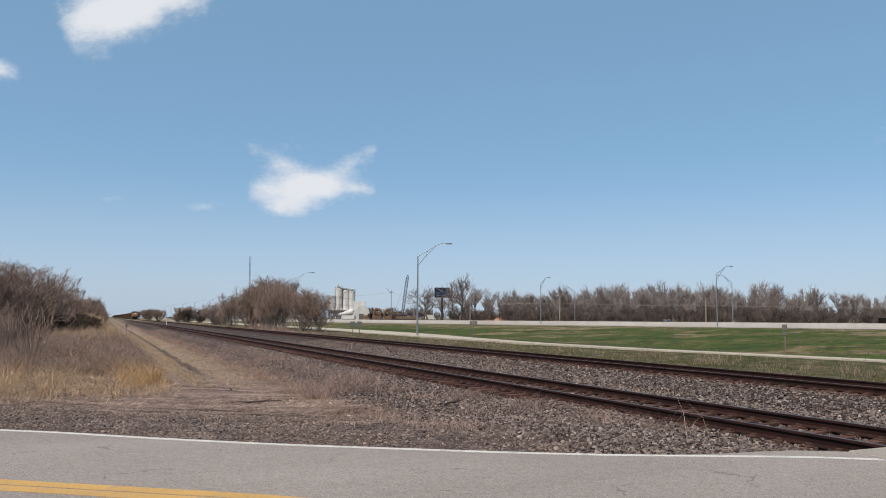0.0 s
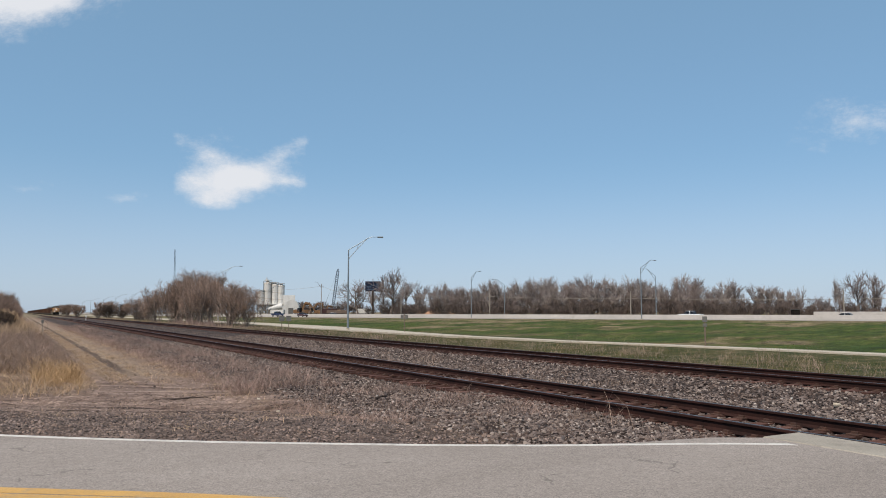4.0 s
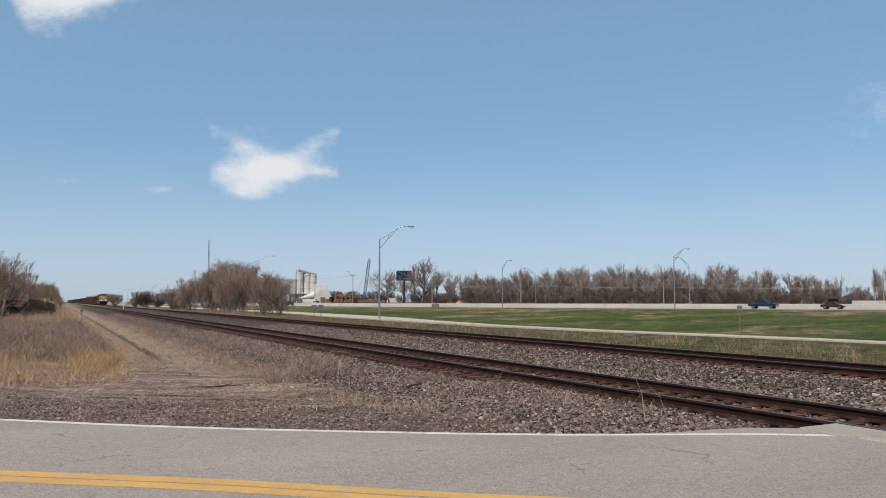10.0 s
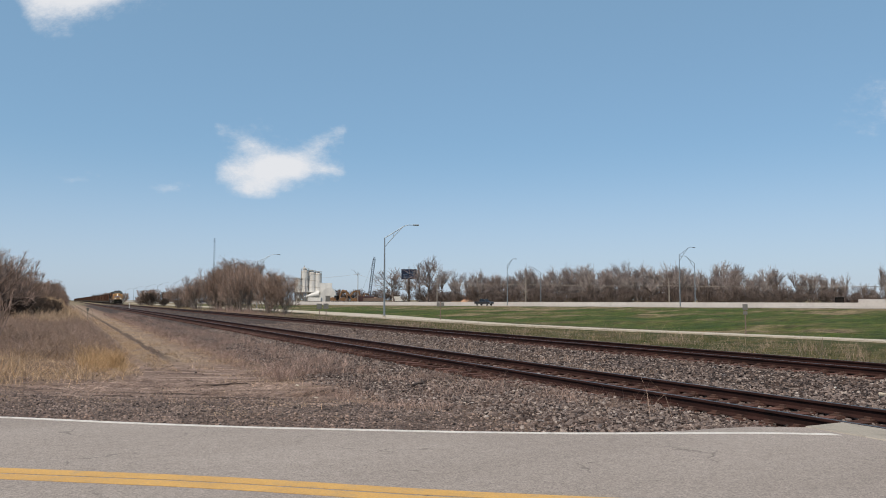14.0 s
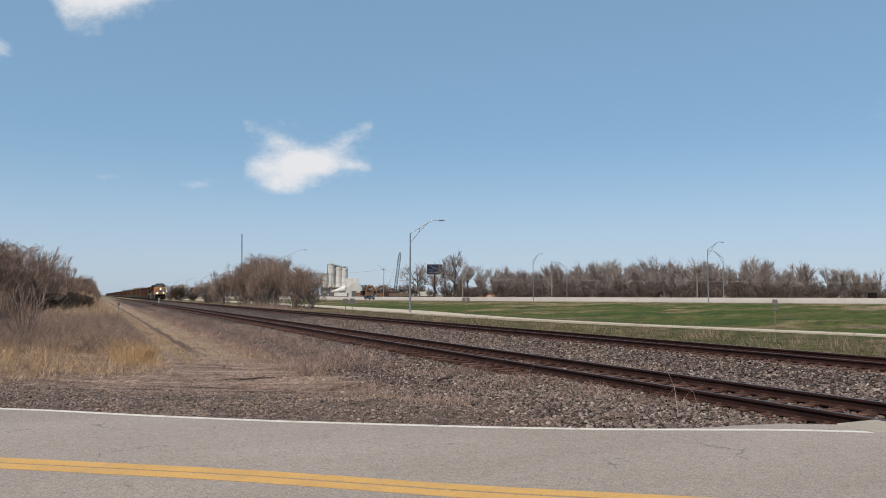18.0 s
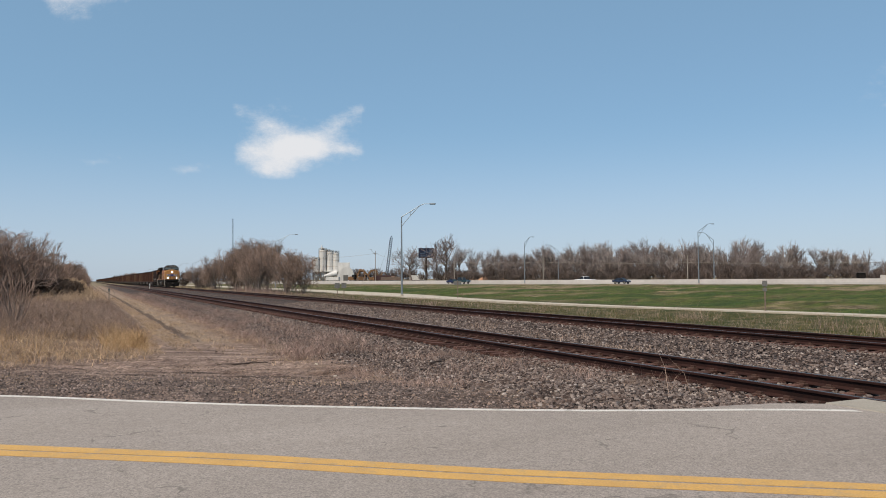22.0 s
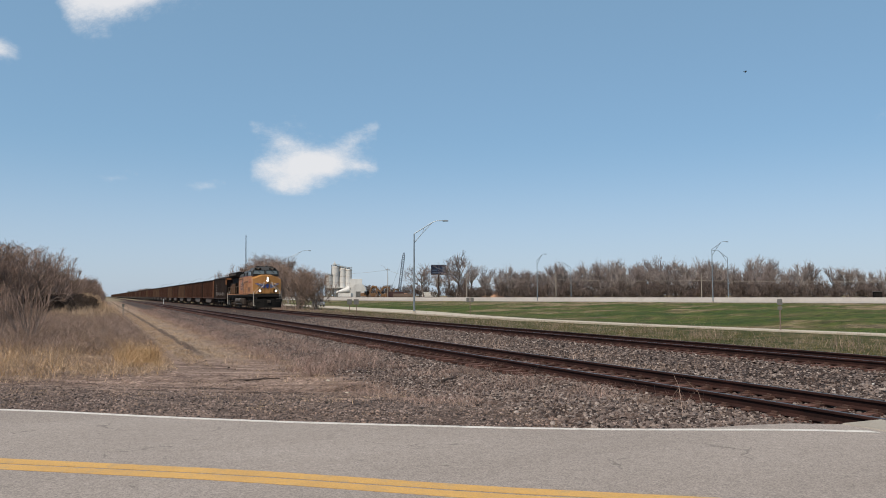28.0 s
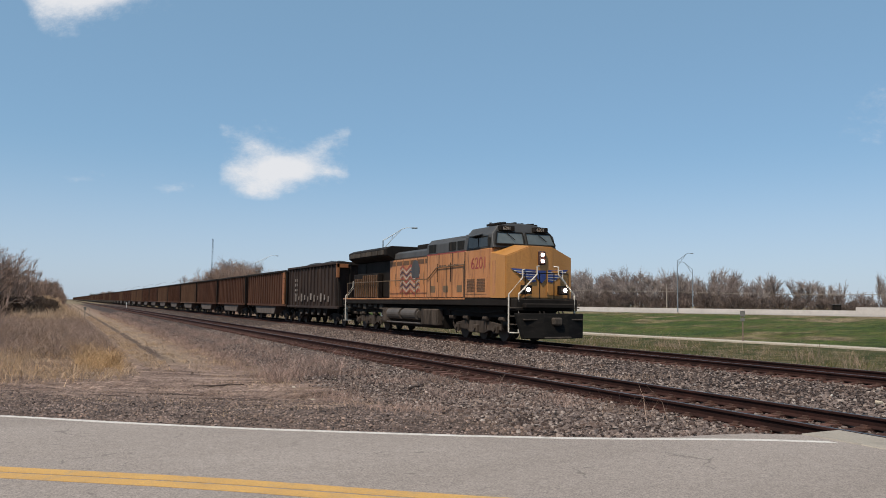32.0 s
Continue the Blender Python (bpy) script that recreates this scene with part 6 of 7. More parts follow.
street_lamp(35.5, 88.8, -0.6, 11.5, 3.6, -26, "tall grey street lamp beside the trail")
for x, y, h, r, a in ((105.3, 175.7, 12.4, 3.3, 20), (120.0, 127.4, 13.0, 5.0, 10), (129.4, 196.2, 11.3, 3.3, 160), (143.5, 147.0, 12.4, 3.7, 175)):
    street_lamp(x, y, -0.12, h + 0.3, r, a, "tall grey street lamp at the highway edge")
street_lamp(43.44, 195.2, -0.7, 13.85, 5.0, -13, "tall grey street lamp behind bare shrubs")
for x, y, h, a in ((47, 292, 12, 0), (49, 352, 12, 0), (50, 420, 12, 5), (49.5, 490, 12, 5), (49, 560, 12, 5), (48, 650, 12, 5), (48, 740, 12, 5), (86, 300, 12, 30)):
    street_lamp(x, y, 0.0, h, 5.5, a, "distant grey street lamp along the highway")


def utility_pole(x, y, h, cross=False):
    p = thing("utility_pole", "slim weathered utility pole carrying wires", "utility pole", group="utility poles")
    bm = bmesh.new()
    rod(bm, [(0, 0, 0), (0, 0, h)], 0.17, 7, 0.11)
    part("pole", bm, POLE_WOOD, p)
    bm = bmesh.new()
    if cross:
        box(bm, -1.2, 1.2, -0.06, 0.06, h - 0.9, h - 0.75, 0.02)
        rod(bm, [(0, 0, h - 1.6), (-2.2, 0, h + 0.6), (-3.4, 0, h + 0.7)], 0.05, 5)
    else:
        box(bm, -0.12, 0.12, -0.12, 0.12, h - 2.1, h - 1.9, 0.03)
    part("bracket", bm, POLE_WOOD, p)
    p.matrix_basis = pose(x, y, 0.1, 0, 0, 20)
    return p


POLES = [(112.8, 234.3, 8.9), (128.3, 202.9, 8.3), (145.0, 158.0, 7.2), (163, 108.5, 6.4), (178, 62, 7.2), (104.5, 262, 8.5)]
for px_, py_, ph_ in POLES:
    utility_pole(px_, py_, ph_)
utility_pole(103.5, 287, 12.5, True)


def wire(a, b, sag, r=0.035):
    bm = bmesh.new()
    rod(bm, [Vector(a).lerp(Vector(b), k / 12) - Vector((0, 0, sag * 4 * (k / 12) * (1 - k / 12))) for k in range(13)], r, 4)
    w = part("overhead_wire", bm, POLE_WOOD)
    tagged(w, "pale overhead wire strung between utility poles", "wire", group="overhead wires")


line = [POLES[5], POLES[0], POLES[1], POLES[2], POLES[3], POLES[4]]
for a, b in zip(line, line[1:]):
    wire((a[0], a[1], a[2] - 1.9), (b[0], b[1], b[2] - 1.9), 0.3, 0.05)
wire((103.5, 287, 11.7), (104.5, 262, 8.2), 0.3, 0.03)
wire((103.5, 287, 11.7), (80, 345, 12), 1.2, 0.03)


def billboard():
    b = thing("billboard", "dark blue billboard on a single steel post", "billboard")
    bm = bmesh.new()
    rod(bm, [(0, 0, 0), (0, 0, 9.4)], 0.35, 10)
    part("post", bm, STICK, b)
    bm = bmesh.new()
    box(bm, -3.0, 3.0, -0.25, 0.25, 9.2, 13.0, 0.04)
    panel = part("panel", bm, BOARD_BLUE, b)
    bm = bmesh.new()
    box(bm, -3.08, 3.08, -0.3, 0.3, 9.05, 9.2, 0.02)
    part("catwalk", bm, RUST_POST, b)
    for x0, x1, z0, z1 in ((-2.4, -0.6, 10.6, 11.1), (-0.9, 0.9, 11.2, 11.8), (1.2, 2.4, 10.3, 12.2), (-2.4, 0.6, 9.7, 10.1)):
        bm = bmesh.new()
        box(bm, x0, x1, -0.27, -0.255, z0, z1)
        part("print_bar", bm, BOARD_ART, panel)
    b.matrix_basis = pose(120.2, 274.9, 0.5, 0, 0, -24)


billboard()


def sign(x, y, h, turn, plates, posts=(0.0,), label="", mt=None):
    s = thing("road_sign", label, "sign", group="trailside signs")
    for p in posts:
        bm = bmesh.new()
        prism(bm, [(p - 0.04, -0.02), (p + 0.04, -0.02), (p + 0.04, 0.02), (p + 0.015, 0.035), (p - 0.015, 0.035), (p - 0.04, 0.02)], "z", 0, h)
        part("post", bm, RUST_POST, s)
    for a, b, z0, z1 in plates:
        bm = bmesh.new()
        box(bm, a, b, -0.045, -0.025, z0, z1, 0.004)
        part("plate", bm, SIGN_GREY, s)
    z = float(ground_z(x, y))
    s.matrix_basis = pose(x, y, z, 0, 0, turn)


sign(38.2, 34.9, 1.95, -50, [(-0.15, 0.15, 1.6, 1.95), (-0.13, 0.13, 1.3, 1.5)], (0.0,), "grey sign seen from behind on a slim post")
sign(36.75, 75.5, 2.0, -30, [(-0.4, -0.06, 1.5, 1.95), (0.06, 0.4, 1.5, 1.95)], (0.0,), "pale double sign on a brown post beside the trail")
sign(28.5, 91.7, 1.9, -26, [(-0.75, -0.1, 1.25, 1.9), (0.1, 0.72, 1.25, 1.9)], (-0.42, 0.42), "two pale signs on brown posts beside the trail")
for x, y in ((2.2, 92), (14.2, 205)):
    m = thing("marker_post", "short pale marker post beside the track", "post", group="marker posts")
    bm = bmesh.new()
    box(bm, -0.07, 0.07, -0.03, 0.03, 0, 1.25, 0.01)
    part("post", bm, POLE_WOOD if x < 5 else SIGN_WHITE, m)
    bm = bmesh.new()
    box(bm, -0.12, 0.12, -0.05, -0.03, 0.9, 1.25, 0.01)
    part("plate", bm, SIGN_GREY if x < 5 else SIGN_WHITE, m)
    m.matrix_basis = pose(x, y, float(ground_z(x, y)))


def mast():
    m = thing("radio_mast", "thin distant lattice radio mast", "mast")
    for a in range(3):
        bm = bmesh.new()
        c, s = math.cos(a * 2.0944) * 0.35, math.sin(a * 2.0944) * 0.35
        rod(bm, [(c, s, 0), (c, s, 34)], 0.08, 4)
        part("leg", bm, CRANE_PAINT, m)
    bm = bmesh.new()
    for k in range(34):
        a, b = k % 3, (k + 1) % 3
        rod(bm, [(math.cos(a * 2.0944) * 0.35, math.sin(a * 2.0944) * 0.35, k), (math.cos(b * 2.0944) * 0.35, math.sin(b * 2.0944) * 0.35, k + 1)], 0.04, 3)
    part("bracing", bm, CRANE_PAINT, m)
    m.matrix_basis = pose(69.5, 414.2, 0)


mast()


# ---- concrete works and yard beyond the highway ----
def works():
    w = thing("concrete_plant", "white concrete plant with tall silos", "industrial building")
    for k, (x, y, r, h) in enumerate(((-4.6, 0, 1.7, 11.0), (-1.4, 0.5, 1.9, 15.5), (2.1, 0, 1.7, 14.6), (4.9, -0.4, 1.6, 14.2), (0.4, 3.5, 1.8, 15.0))):
        bm = bmesh.new()
        drum(bm, (x, y, 2.5 + (h - 2.5) / 2), "z", r, h - 2.5, 16)
        bmesh.ops.create_cone(bm, cap_ends=True, segments=16, radius1=r * 0.3, radius2=r, depth=2.0, matrix=Matrix.Translation((x, y, 1.5)))
        bmesh.ops.create_cone(bm, cap_ends=True, segments=16, radius1=r, radius2=r * 0.25, depth=0.9, matrix=Matrix.Translation((x, y, h + 0.45)))
        silo = part("silo", bm, WHITE_METAL, w)
        bm = bmesh.new()
        rod(bm, [(x - r - 0.1, y - 0.6, 0), (x - r - 0.1, y - 0.6, h + 1)], 0.12, 5)
        for j in range(8):
            box(bm, x - r - 0.3, x - r + 0.1, y - 0.9, y - 0.3, 2 + j * (h - 2) / 8, 2.15 + j * (h - 2) / 8)
        part("ladder", bm, SIGN_GREY, silo)
        bm = bmesh.new()
        for j in range(4):
            drum(bm, (x, y, 4.5 + j * (h - 5) / 3), "z", r + 0.07, 0.16, 16)
        part("hoop", bm, CONCRETE, silo)
        bm = bmesh.new()
        for j in range(10):
            a = 0.6283 * j
            rod(bm, [(x + r * math.cos(a), y + r * math.sin(a), h), (x + r * math.cos(a), y + r * math.sin(a), h + 1.1)], 0.05, 3)
        drum(bm, (x, y, h + 1.1), "z", r + 0.04, 0.09, 16)
        part("guard_rail", bm, CONCRETE, silo)
    for x, y in ((-6, -2), (-2.5, -2.3), (1, -2.3), (4.5, -2.3)):
        bm = bmesh.new()
        rod(bm, [(x, y, 0), (x, y, 5.2)], 0.2, 6)
        part("support_leg", bm, SIGN_GREY, w)
    bm = bmesh.new()
    box(bm, -6.2, 5.8, -2.6, 2.4, 5.1, 5.5, 0.04)
    part("platform", bm, WHITE_METAL, w)
    bm = bmesh.new()
    box(bm, 5.6, 11.5, -2, 3, 0, 9.6, 0.05)
    part("mixer_house", bm, WHITE_METAL, w)
    bm = bmesh.new()
    rod(bm, [(-2.0, -3.2, 16.0), (-2.0, -3.2, 18.0)], 0.25, 6)
    box(bm, -2.6, -1.2, -1, 1, 16.2, 17.2, 0.03)
    part("dust_filter", bm, WHITE_METAL, w)
    w.matrix_basis = pose(106, 365, 0.1, 0, 0, -15)
    shed = thing("storage_shed", "white curved-roof storage shed", "shed")
    bm = bmesh.new()
    prism(bm, [(-5.5, 0), (5.5, 0), (5.5, 3.6), (4.6, 6.0), (3.0, 7.6), (1.0, 8.2), (-2.0, 7.6), (-4.6, 5.0), (-5.5, 3.0)], "y", -6, 6, 0.05)
    part("hall", bm, WHITE_METAL, shed)
    bm = bmesh.new()
    box(bm, -1.6, 1.6, -6.06, -5.98, 0, 3.8, 0.02)
    part("door", bm, SIGN_GREY, shed)
    shed.matrix_basis = pose(113.4, 356, 0.1, 0, 0, -20)
    shed.scale = (0.72, 0.72, 0.9)
    tank = thing("mixer_drum", "white horizontal drum beside silos", "tank")
    bm = bmesh.new()
    bmesh.ops.create_cone(bm, cap_ends=True, segments=18, radius1=0.5, radius2=1.9, depth=9, matrix=Matrix.LocRotScale((0, 0, 3.8), Euler((0, radians(80), 0)), None))
    part("drum", bm, WHITE_METAL, tank)
    for x in (-2.5, 2.5):
        bm = bmesh.new()
        box(bm, x - 0.2, x + 0.2, -1, 1, 0, 3.4, 0.03)
        part("saddle", bm, SIGN_GREY, tank)
    tank.matrix_basis = pose(102.2, 346, 0.1, 0, 0, -10)
    tank.scale = (0.75, 0.8, 0.9)


works()


def excavator(x, y, turn, s, label):
    e = thing("excavator", label, "excavator", group="yard machines")
    for sx in (-1, 1):
        bm = bmesh.new()
        prism(bm, [(-2.0, 0.3), (-1.7, 0), (1.7, 0), (2.0, 0.3), (2.0, 0.6), (1.7, 0.9), (-1.7, 0.9), (-2.0, 0.6)], "x", sx * 1.0, sx * 1.5, 0.04)
        part("crawler", bm, LOCO_DARK, e)
    bm = bmesh.new()
    prism(bm, [(-1.3, 1.0), (2.4, 1.0), (2.5, 2.2), (1.0, 2.5), (-1.3, 2.2)], "x", -1.4, 1.4, 0.08)
    part("house", bm, CAT_YELLOW, e)
    bm = bmesh.new()
    box(bm, -1.4, -0.3, -1.6, 0.0, 1.4, 3.1, 0.08)
    part("cab", bm, GLASS_DARK, e)
    bm = bmesh.new()
    prism(bm, [(-1.0, 1.6), (-0.6, 2.0), (-3.2, 5.4), (-5.8, 5.0), (-5.9, 4.5), (-3.5, 4.6)], "x", -0.1, 0.4, 0.05)
    part("boom", bm, CAT_YELLOW, e)
    bm = bmesh.new()
    prism(bm, [(-5.6, 5.3), (-5.2, 4.8), (-6.2, 1.8), (-6.6, 1.9)], "x", -0.05, 0.35, 0.04)
    part("stick", bm, CAT_YELLOW, e)
    bm = bmesh.new()
    prism(bm, [(-6.7, 2.0), (-6.0, 1.9), (-5.4, 1.0), (-6.0, 0.6), (-6.8, 1.0)], "x", -0.4, 0.7, 0.05)
    part("bucket", bm, RUST_POST, e)
    e.matrix_basis = pose(x, y, 0.1, 0, 0, turn)
    e.scale = (s, s, s)


for x, y, a, s in ((104.5, 304.5, 70, 1.0), (107.5, 302.5, 250, 0.95), (101.5, 307, 20, 1.05), (109.5, 300.5, 110, 0.8)):
    excavator(x, y, a, s, "orange-yellow excavator parked in a works yard")


def crane():
    c = thing("lattice_crane", "blue-grey crawler crane with a raised lattice boom", "crane")
    bm = bmesh.new()
    box(bm, -2.2, 2.2, -2.5, 2.5, 0, 1.0, 0.08)
    part("crawler", bm, LOCO_DARK, c)
    bm = bmesh.new()
    box(bm, -1.6, 1.6, -2.0, 3.0, 1.0, 3.2, 0.08)
    part("house", bm, CRANE_PAINT, c)
    foot, tip = Vector((0.4, 0, 1.8)), Vector((2.7, 0, 19.8))
    off = [Vector((-0.5, -0.5, 0)), Vector((0.5, -0.5, 0)), Vector((0.5, 0.5, 0)), Vector((-0.5, 0.5, 0))]
    bm = bmesh.new()
    for o in off:
        rod(bm, [foot + o * 0.4, foot.lerp(tip, 0.1) + o, foot.lerp(tip, 0.9) + o, tip + o * 0.3], 0.14, 4)
    boom = part("boom", bm, CRANE_PAINT, c)
    bm = bmesh.new()
    for k in range(20):
        a, b = foot.lerp(tip, 0.05 + k * 0.045), foot.lerp(tip, 0.05 + (k + 1) * 0.045)
        for i in range(4):
            rod(bm, [a + off[(i + k) % 4], b + off[(i + k + 1) % 4]], 0.08, 3)
    part("lacing", bm, CRANE_PAINT, boom)
    bm = bmesh.new()
    rod(bm, [tip, (-2.5, 0, 5), (-1.5, 0, 3.2)], 0.05, 4)
    part("pendant", bm, LOCO_DARK, c)
    c.matrix_basis = pose(115.8, 308.5, 0.1, 0, 0, -24)


crane()


def yard():
    rng = random.Random(9)
    for i, (x, y, l, h, mt, lab) in enumerate(((121, 286, 6, 1.9, WHITE_METAL, "white box trailer parked beyond the highway"), (112, 292, 8, 1.3, RUST_POST, "dark flat trailer in a works yard"),
                                               (124.5, 268, 6, 1.8, WHITE_METAL, "white box trailer parked beyond the highway"), (128, 258, 7, 1.4, SIGN_GREY, "pale stacked pipes on a low trailer"), (99, 330, 6, 1.6, WHITE_METAL, "white low trailer at the plant"), (110, 296, 7, 2.0, LAMP_BROWN, "dark red box trailer in a works yard"))):
        t = thing("trailer", lab, "trailer", group="parked trailers")
        bm = bmesh.new()
        box(bm, -l / 2, l / 2, -1.2, 1.2, 0.9, 0.9 + h, 0.06)
        part("box", bm, mt, t)
        for sx in (-l / 2 + 1, l / 2 - 2, l / 2 - 0.9):
            for sy in (-1.1, 1.1):
                bm = bmesh.new()
                drum(bm, (sx, sy, 0.48), "y", 0.48, 0.25, 14, 0.03)
                part("wheel", bm, LOCO_DARK, t)
        bm = bmesh.new()
        box(bm, -l / 2, l / 2, -0.5, 0.5, 0.6, 0.9, 0.03)
        part("chassis", bm, LOCO_DARK, t)
        t.matrix_basis = pose(x, y, 0.1, 0, 0, -24 + rng.uniform(-10, 10))
    for x, y, r, h in ((131.5, 246, 5, 2.3), (134, 241, 4, 2.0), (128.5, 250, 3.5, 1.8), (116, 300, 4, 2.4)):
        s = thing("sand_heap", "orange heap of sand beyond the highway", "heap")
        bm = bmesh.new()
        bmesh.ops.create_cone(bm, cap_ends=True, segments=24, radius1=r, radius2=0.4, depth=h, matrix=Matrix.Translation((0, 0, h / 2)))
        bmesh.ops.subdivide_edges(bm, edges=bm.edges[:], cuts=2)
        for v in bm.verts:
            v.co += Vector((rng.gauss(0, 0.15), rng.gauss(0, 0.15), rng.gauss(0, 0.08)))
        part("sand", bm, PILE, s)
        s.matrix_basis = pose(x, y, 0.05)
    # tall concrete parapet where the highway rises, and a small sign box behind it
    p = tagged(new("parapet"), "tall pale concrete parapet along the highway", "barrier", kind="structure")
    for k in range(14):
        y = 110.5 - k * 5
        a, b = Vector((float(hwy_x(y)) + 14.2, y, 0)), Vector((float(hwy_x(y - 4.95)) + 14.2, y - 4.95, 0))
        n = (b - a).normalized().cross(Vector((0, 0, 1))) * 0.2
        bm = bmesh.new()
        prism(bm, [(a + n).xy, (b + n).xy, (b - n).xy, (a - n).xy], "z", -0.2, 1.62, 0.02)
        part("panel", bm, BARRIER, p)
    c = thing("sign_cabinet", "small dark cabinet beyond the highway", "cabinet")
    bm = bmesh.new()
    box(bm, -0.8, 0.8, -0.5, 0.5, 0, 2.2, 0.04)
    part("housing", bm, LOCO_DARK, c)
    bm = bmesh.new()
    box(bm, -0.9, 0.9, -0.6, 0.6, 2.2, 2.3, 0.02)
    part("roof", bm, SIGN_GREY, c)
    c.matrix_basis = pose(158.1, 117.3, -0.1, 0, 0, -24)


yard()


# ---- road vehicles ----
def car_paint(name, c):
    m = coat(name, c, tuple(v * 1.2 for v in c), 0.3, tuple(v * 0.6 + 0.02 for v in c), 0.25)
    m.node_tree.nodes["Principled BSDF"].inputs["Coat Weight"].default_value = 0.6
    return m


TYRE = surface("black_tyre_rubber", (0.015, 0.015, 0.015), (0.025, 0.025, 0.024), 0.9, scale=3, fine=20, relief=0.001)
LAMP_RED = surface("red_lamp_lens", (0.25, 0.01, 0.01), (0.3, 0.015, 0.012), 0.2, scale=3, fine=20, relief=0)
LAMP_CLEAR = surface("clear_lamp_lens", (0.6, 0.6, 0.6), (0.7, 0.7, 0.7), 0.15, scale=3, fine=20, relief=0)
SHAPES = {  # side outline of the body, of the cabin, wheel places, width
    "pickup": ([(-2.9, 0.45), (-2.9, 0.95), (-2.75, 1.05), (-1.3, 1.15), (-1.2, 1.15), (2.9, 1.12), (2.92, 0.5)], [(-1.35, 1.14), (-0.6, 1.82), (1.0, 1.84), (1.2, 1.14)], (-1.85, 1.85), 1.95),
    "sedan": ([(-2.35, 0.35), (-2.35, 0.72), (-2.15, 0.82), (-1.1, 0.95), (1.6, 0.98), (2.3, 0.92), (2.38, 0.4)], [(-1.2, 0.94), (-0.45, 1.42), (0.95, 1.42), (1.75, 0.97)], (-1.42, 1.4), 1.8),
    "suv": ([(-2.35, 0.4), (-2.35, 0.9), (-2.2, 1.0), (-1.15, 1.08), (2.2, 1.1), (2.32, 0.95), (2.35, 0.45)], [(-1.2, 1.07), (-0.55, 1.68), (1.85, 1.7), (2.2, 1.09)], (-1.4, 1.4), 1.88),
}


BLACK_TRIM = surface("black_window_trim", (0.01, 0.01, 0.011), (0.014, 0.014, 0.015), 0.4, relief=0)


def vehicle(kind, paint, label):
    """Front towards -x of its own space."""
    hull, cabin, axles, width = SHAPES[kind]
    long = 0.98 if kind == "pickup" else 0.9
    hull, cabin, axles = [(x * long, z) for x, z in hull], [(x * long, z) for x, z in cabin], [x * long for x in axles]
    v = thing(kind if kind != "suv" else "sport_utility_car", label, "pickup truck" if kind == "pickup" else "car", group="road traffic")
    w = width / 2
    bm = bmesh.new()
    prism(bm, hull, "y", -w, w, 0.07)
    body = part("body", bm, paint, v)
    bm = bmesh.new()
    prism(bm, cabin, "y", -w + 0.1, w - 0.1, 0.05)
    for q in bm.verts:
        if q.co.z > 1.3:
            q.co.y *= 0.86
    glass = part("greenhouse", bm, BLACK_TRIM, v, "dark window frames and pillars")
    c0, c1, c2, c3 = cabin[0], cabin[1], cabin[2], cabin[3]
    for sy in (-1, 1):
        mid = (c1[0] + c2[0]) / 2
        for lo0, lo1, hi0, hi1 in ((c0[0] + 0.16, mid - 0.06, c1[0] + 0.1, mid - 0.06), (mid + 0.06, c3[0] - 0.16, mid + 0.06, c2[0] - 0.1)):
            bm = bmesh.new()
            ring = [(lo0, w - 0.105, c0[1] + 0.05), (lo1, w - 0.105, c0[1] + 0.05), (hi1, (w - 0.1) * 0.87, c1[1] - 0.08), (hi0, (w - 0.1) * 0.87, c1[1] - 0.08)]
            f = bm.faces.new([bm.verts.new((x, sy * (y + 0.012), zz)) for x, y, zz in ring])
            r = bmesh.ops.extrude_face_region(bm, geom=[f])
            bmesh.ops.translate(bm, verts=[q for q in r["geom"] if isinstance(q, bmesh.types.BMVert)], vec=(0, -sy * 0.02, 0))
            part("side_window", bm, GLASS_DARK, glass)
    z = max(c[1] for c in cabin)
    bm = bmesh.new()
    box(bm, cabin[1][0] + 0.02, cabin[2][0] - 0.02, -w * 0.77, w * 0.77, z - 0.06, z + 0.02, 0.03)
    part("roof", bm, paint, v)
    for sy in (-1, 1):
        bm = bmesh.new()
        mid = (cabin[1][0] + cabin[2][0]) / 2
        rod(bm, [(mid, sy * (w - 0.09), cabin[0][1]), (mid, sy * (w - 0.22), z - 0.03)], 0.05, 4)
        part("pillar", bm, paint, glass)
        for x in axles:
            bm = bmesh.new()
            drum(bm, (x, sy * (w - 0.1), 0.34), "y", 0.35, 0.24, 16, 0.03)
            wheel = part("wheel", bm, TYRE, v)
            bm = bmesh.new()
            drum(bm, (x, sy * (w + 0.015), 0.34), "y", 0.21, 0.03, 12)
            part("rim", bm, SIGN_GREY, wheel)
        x0, x1 = hull[0][0], hull[-1][0]
        bm = bmesh.new()
        box(bm, x0 - 0.02, x0 + 0.12, sy * (w - 0.45), sy * (w - 0.08), 0.66, 0.8, 0.02)
        part("headlamp", bm, LAMP_CLEAR, body)
        bm = bmesh.new()
        box(bm, x1 - 0.1, x1 + 0.02, sy * (w - 0.3), sy * (w - 0.06), 0.7, 0.9, 0.02)
        part("tail_lamp", bm, LAMP_RED, body)
    if kind == "pickup":
        bm = bmesh.new()
        box(bm, 1.15, 2.5, -w + 0.15, w - 0.15, 1.1, 1.125)
        part("cargo_bed", bm, LOCO_DARK, body)
    return v


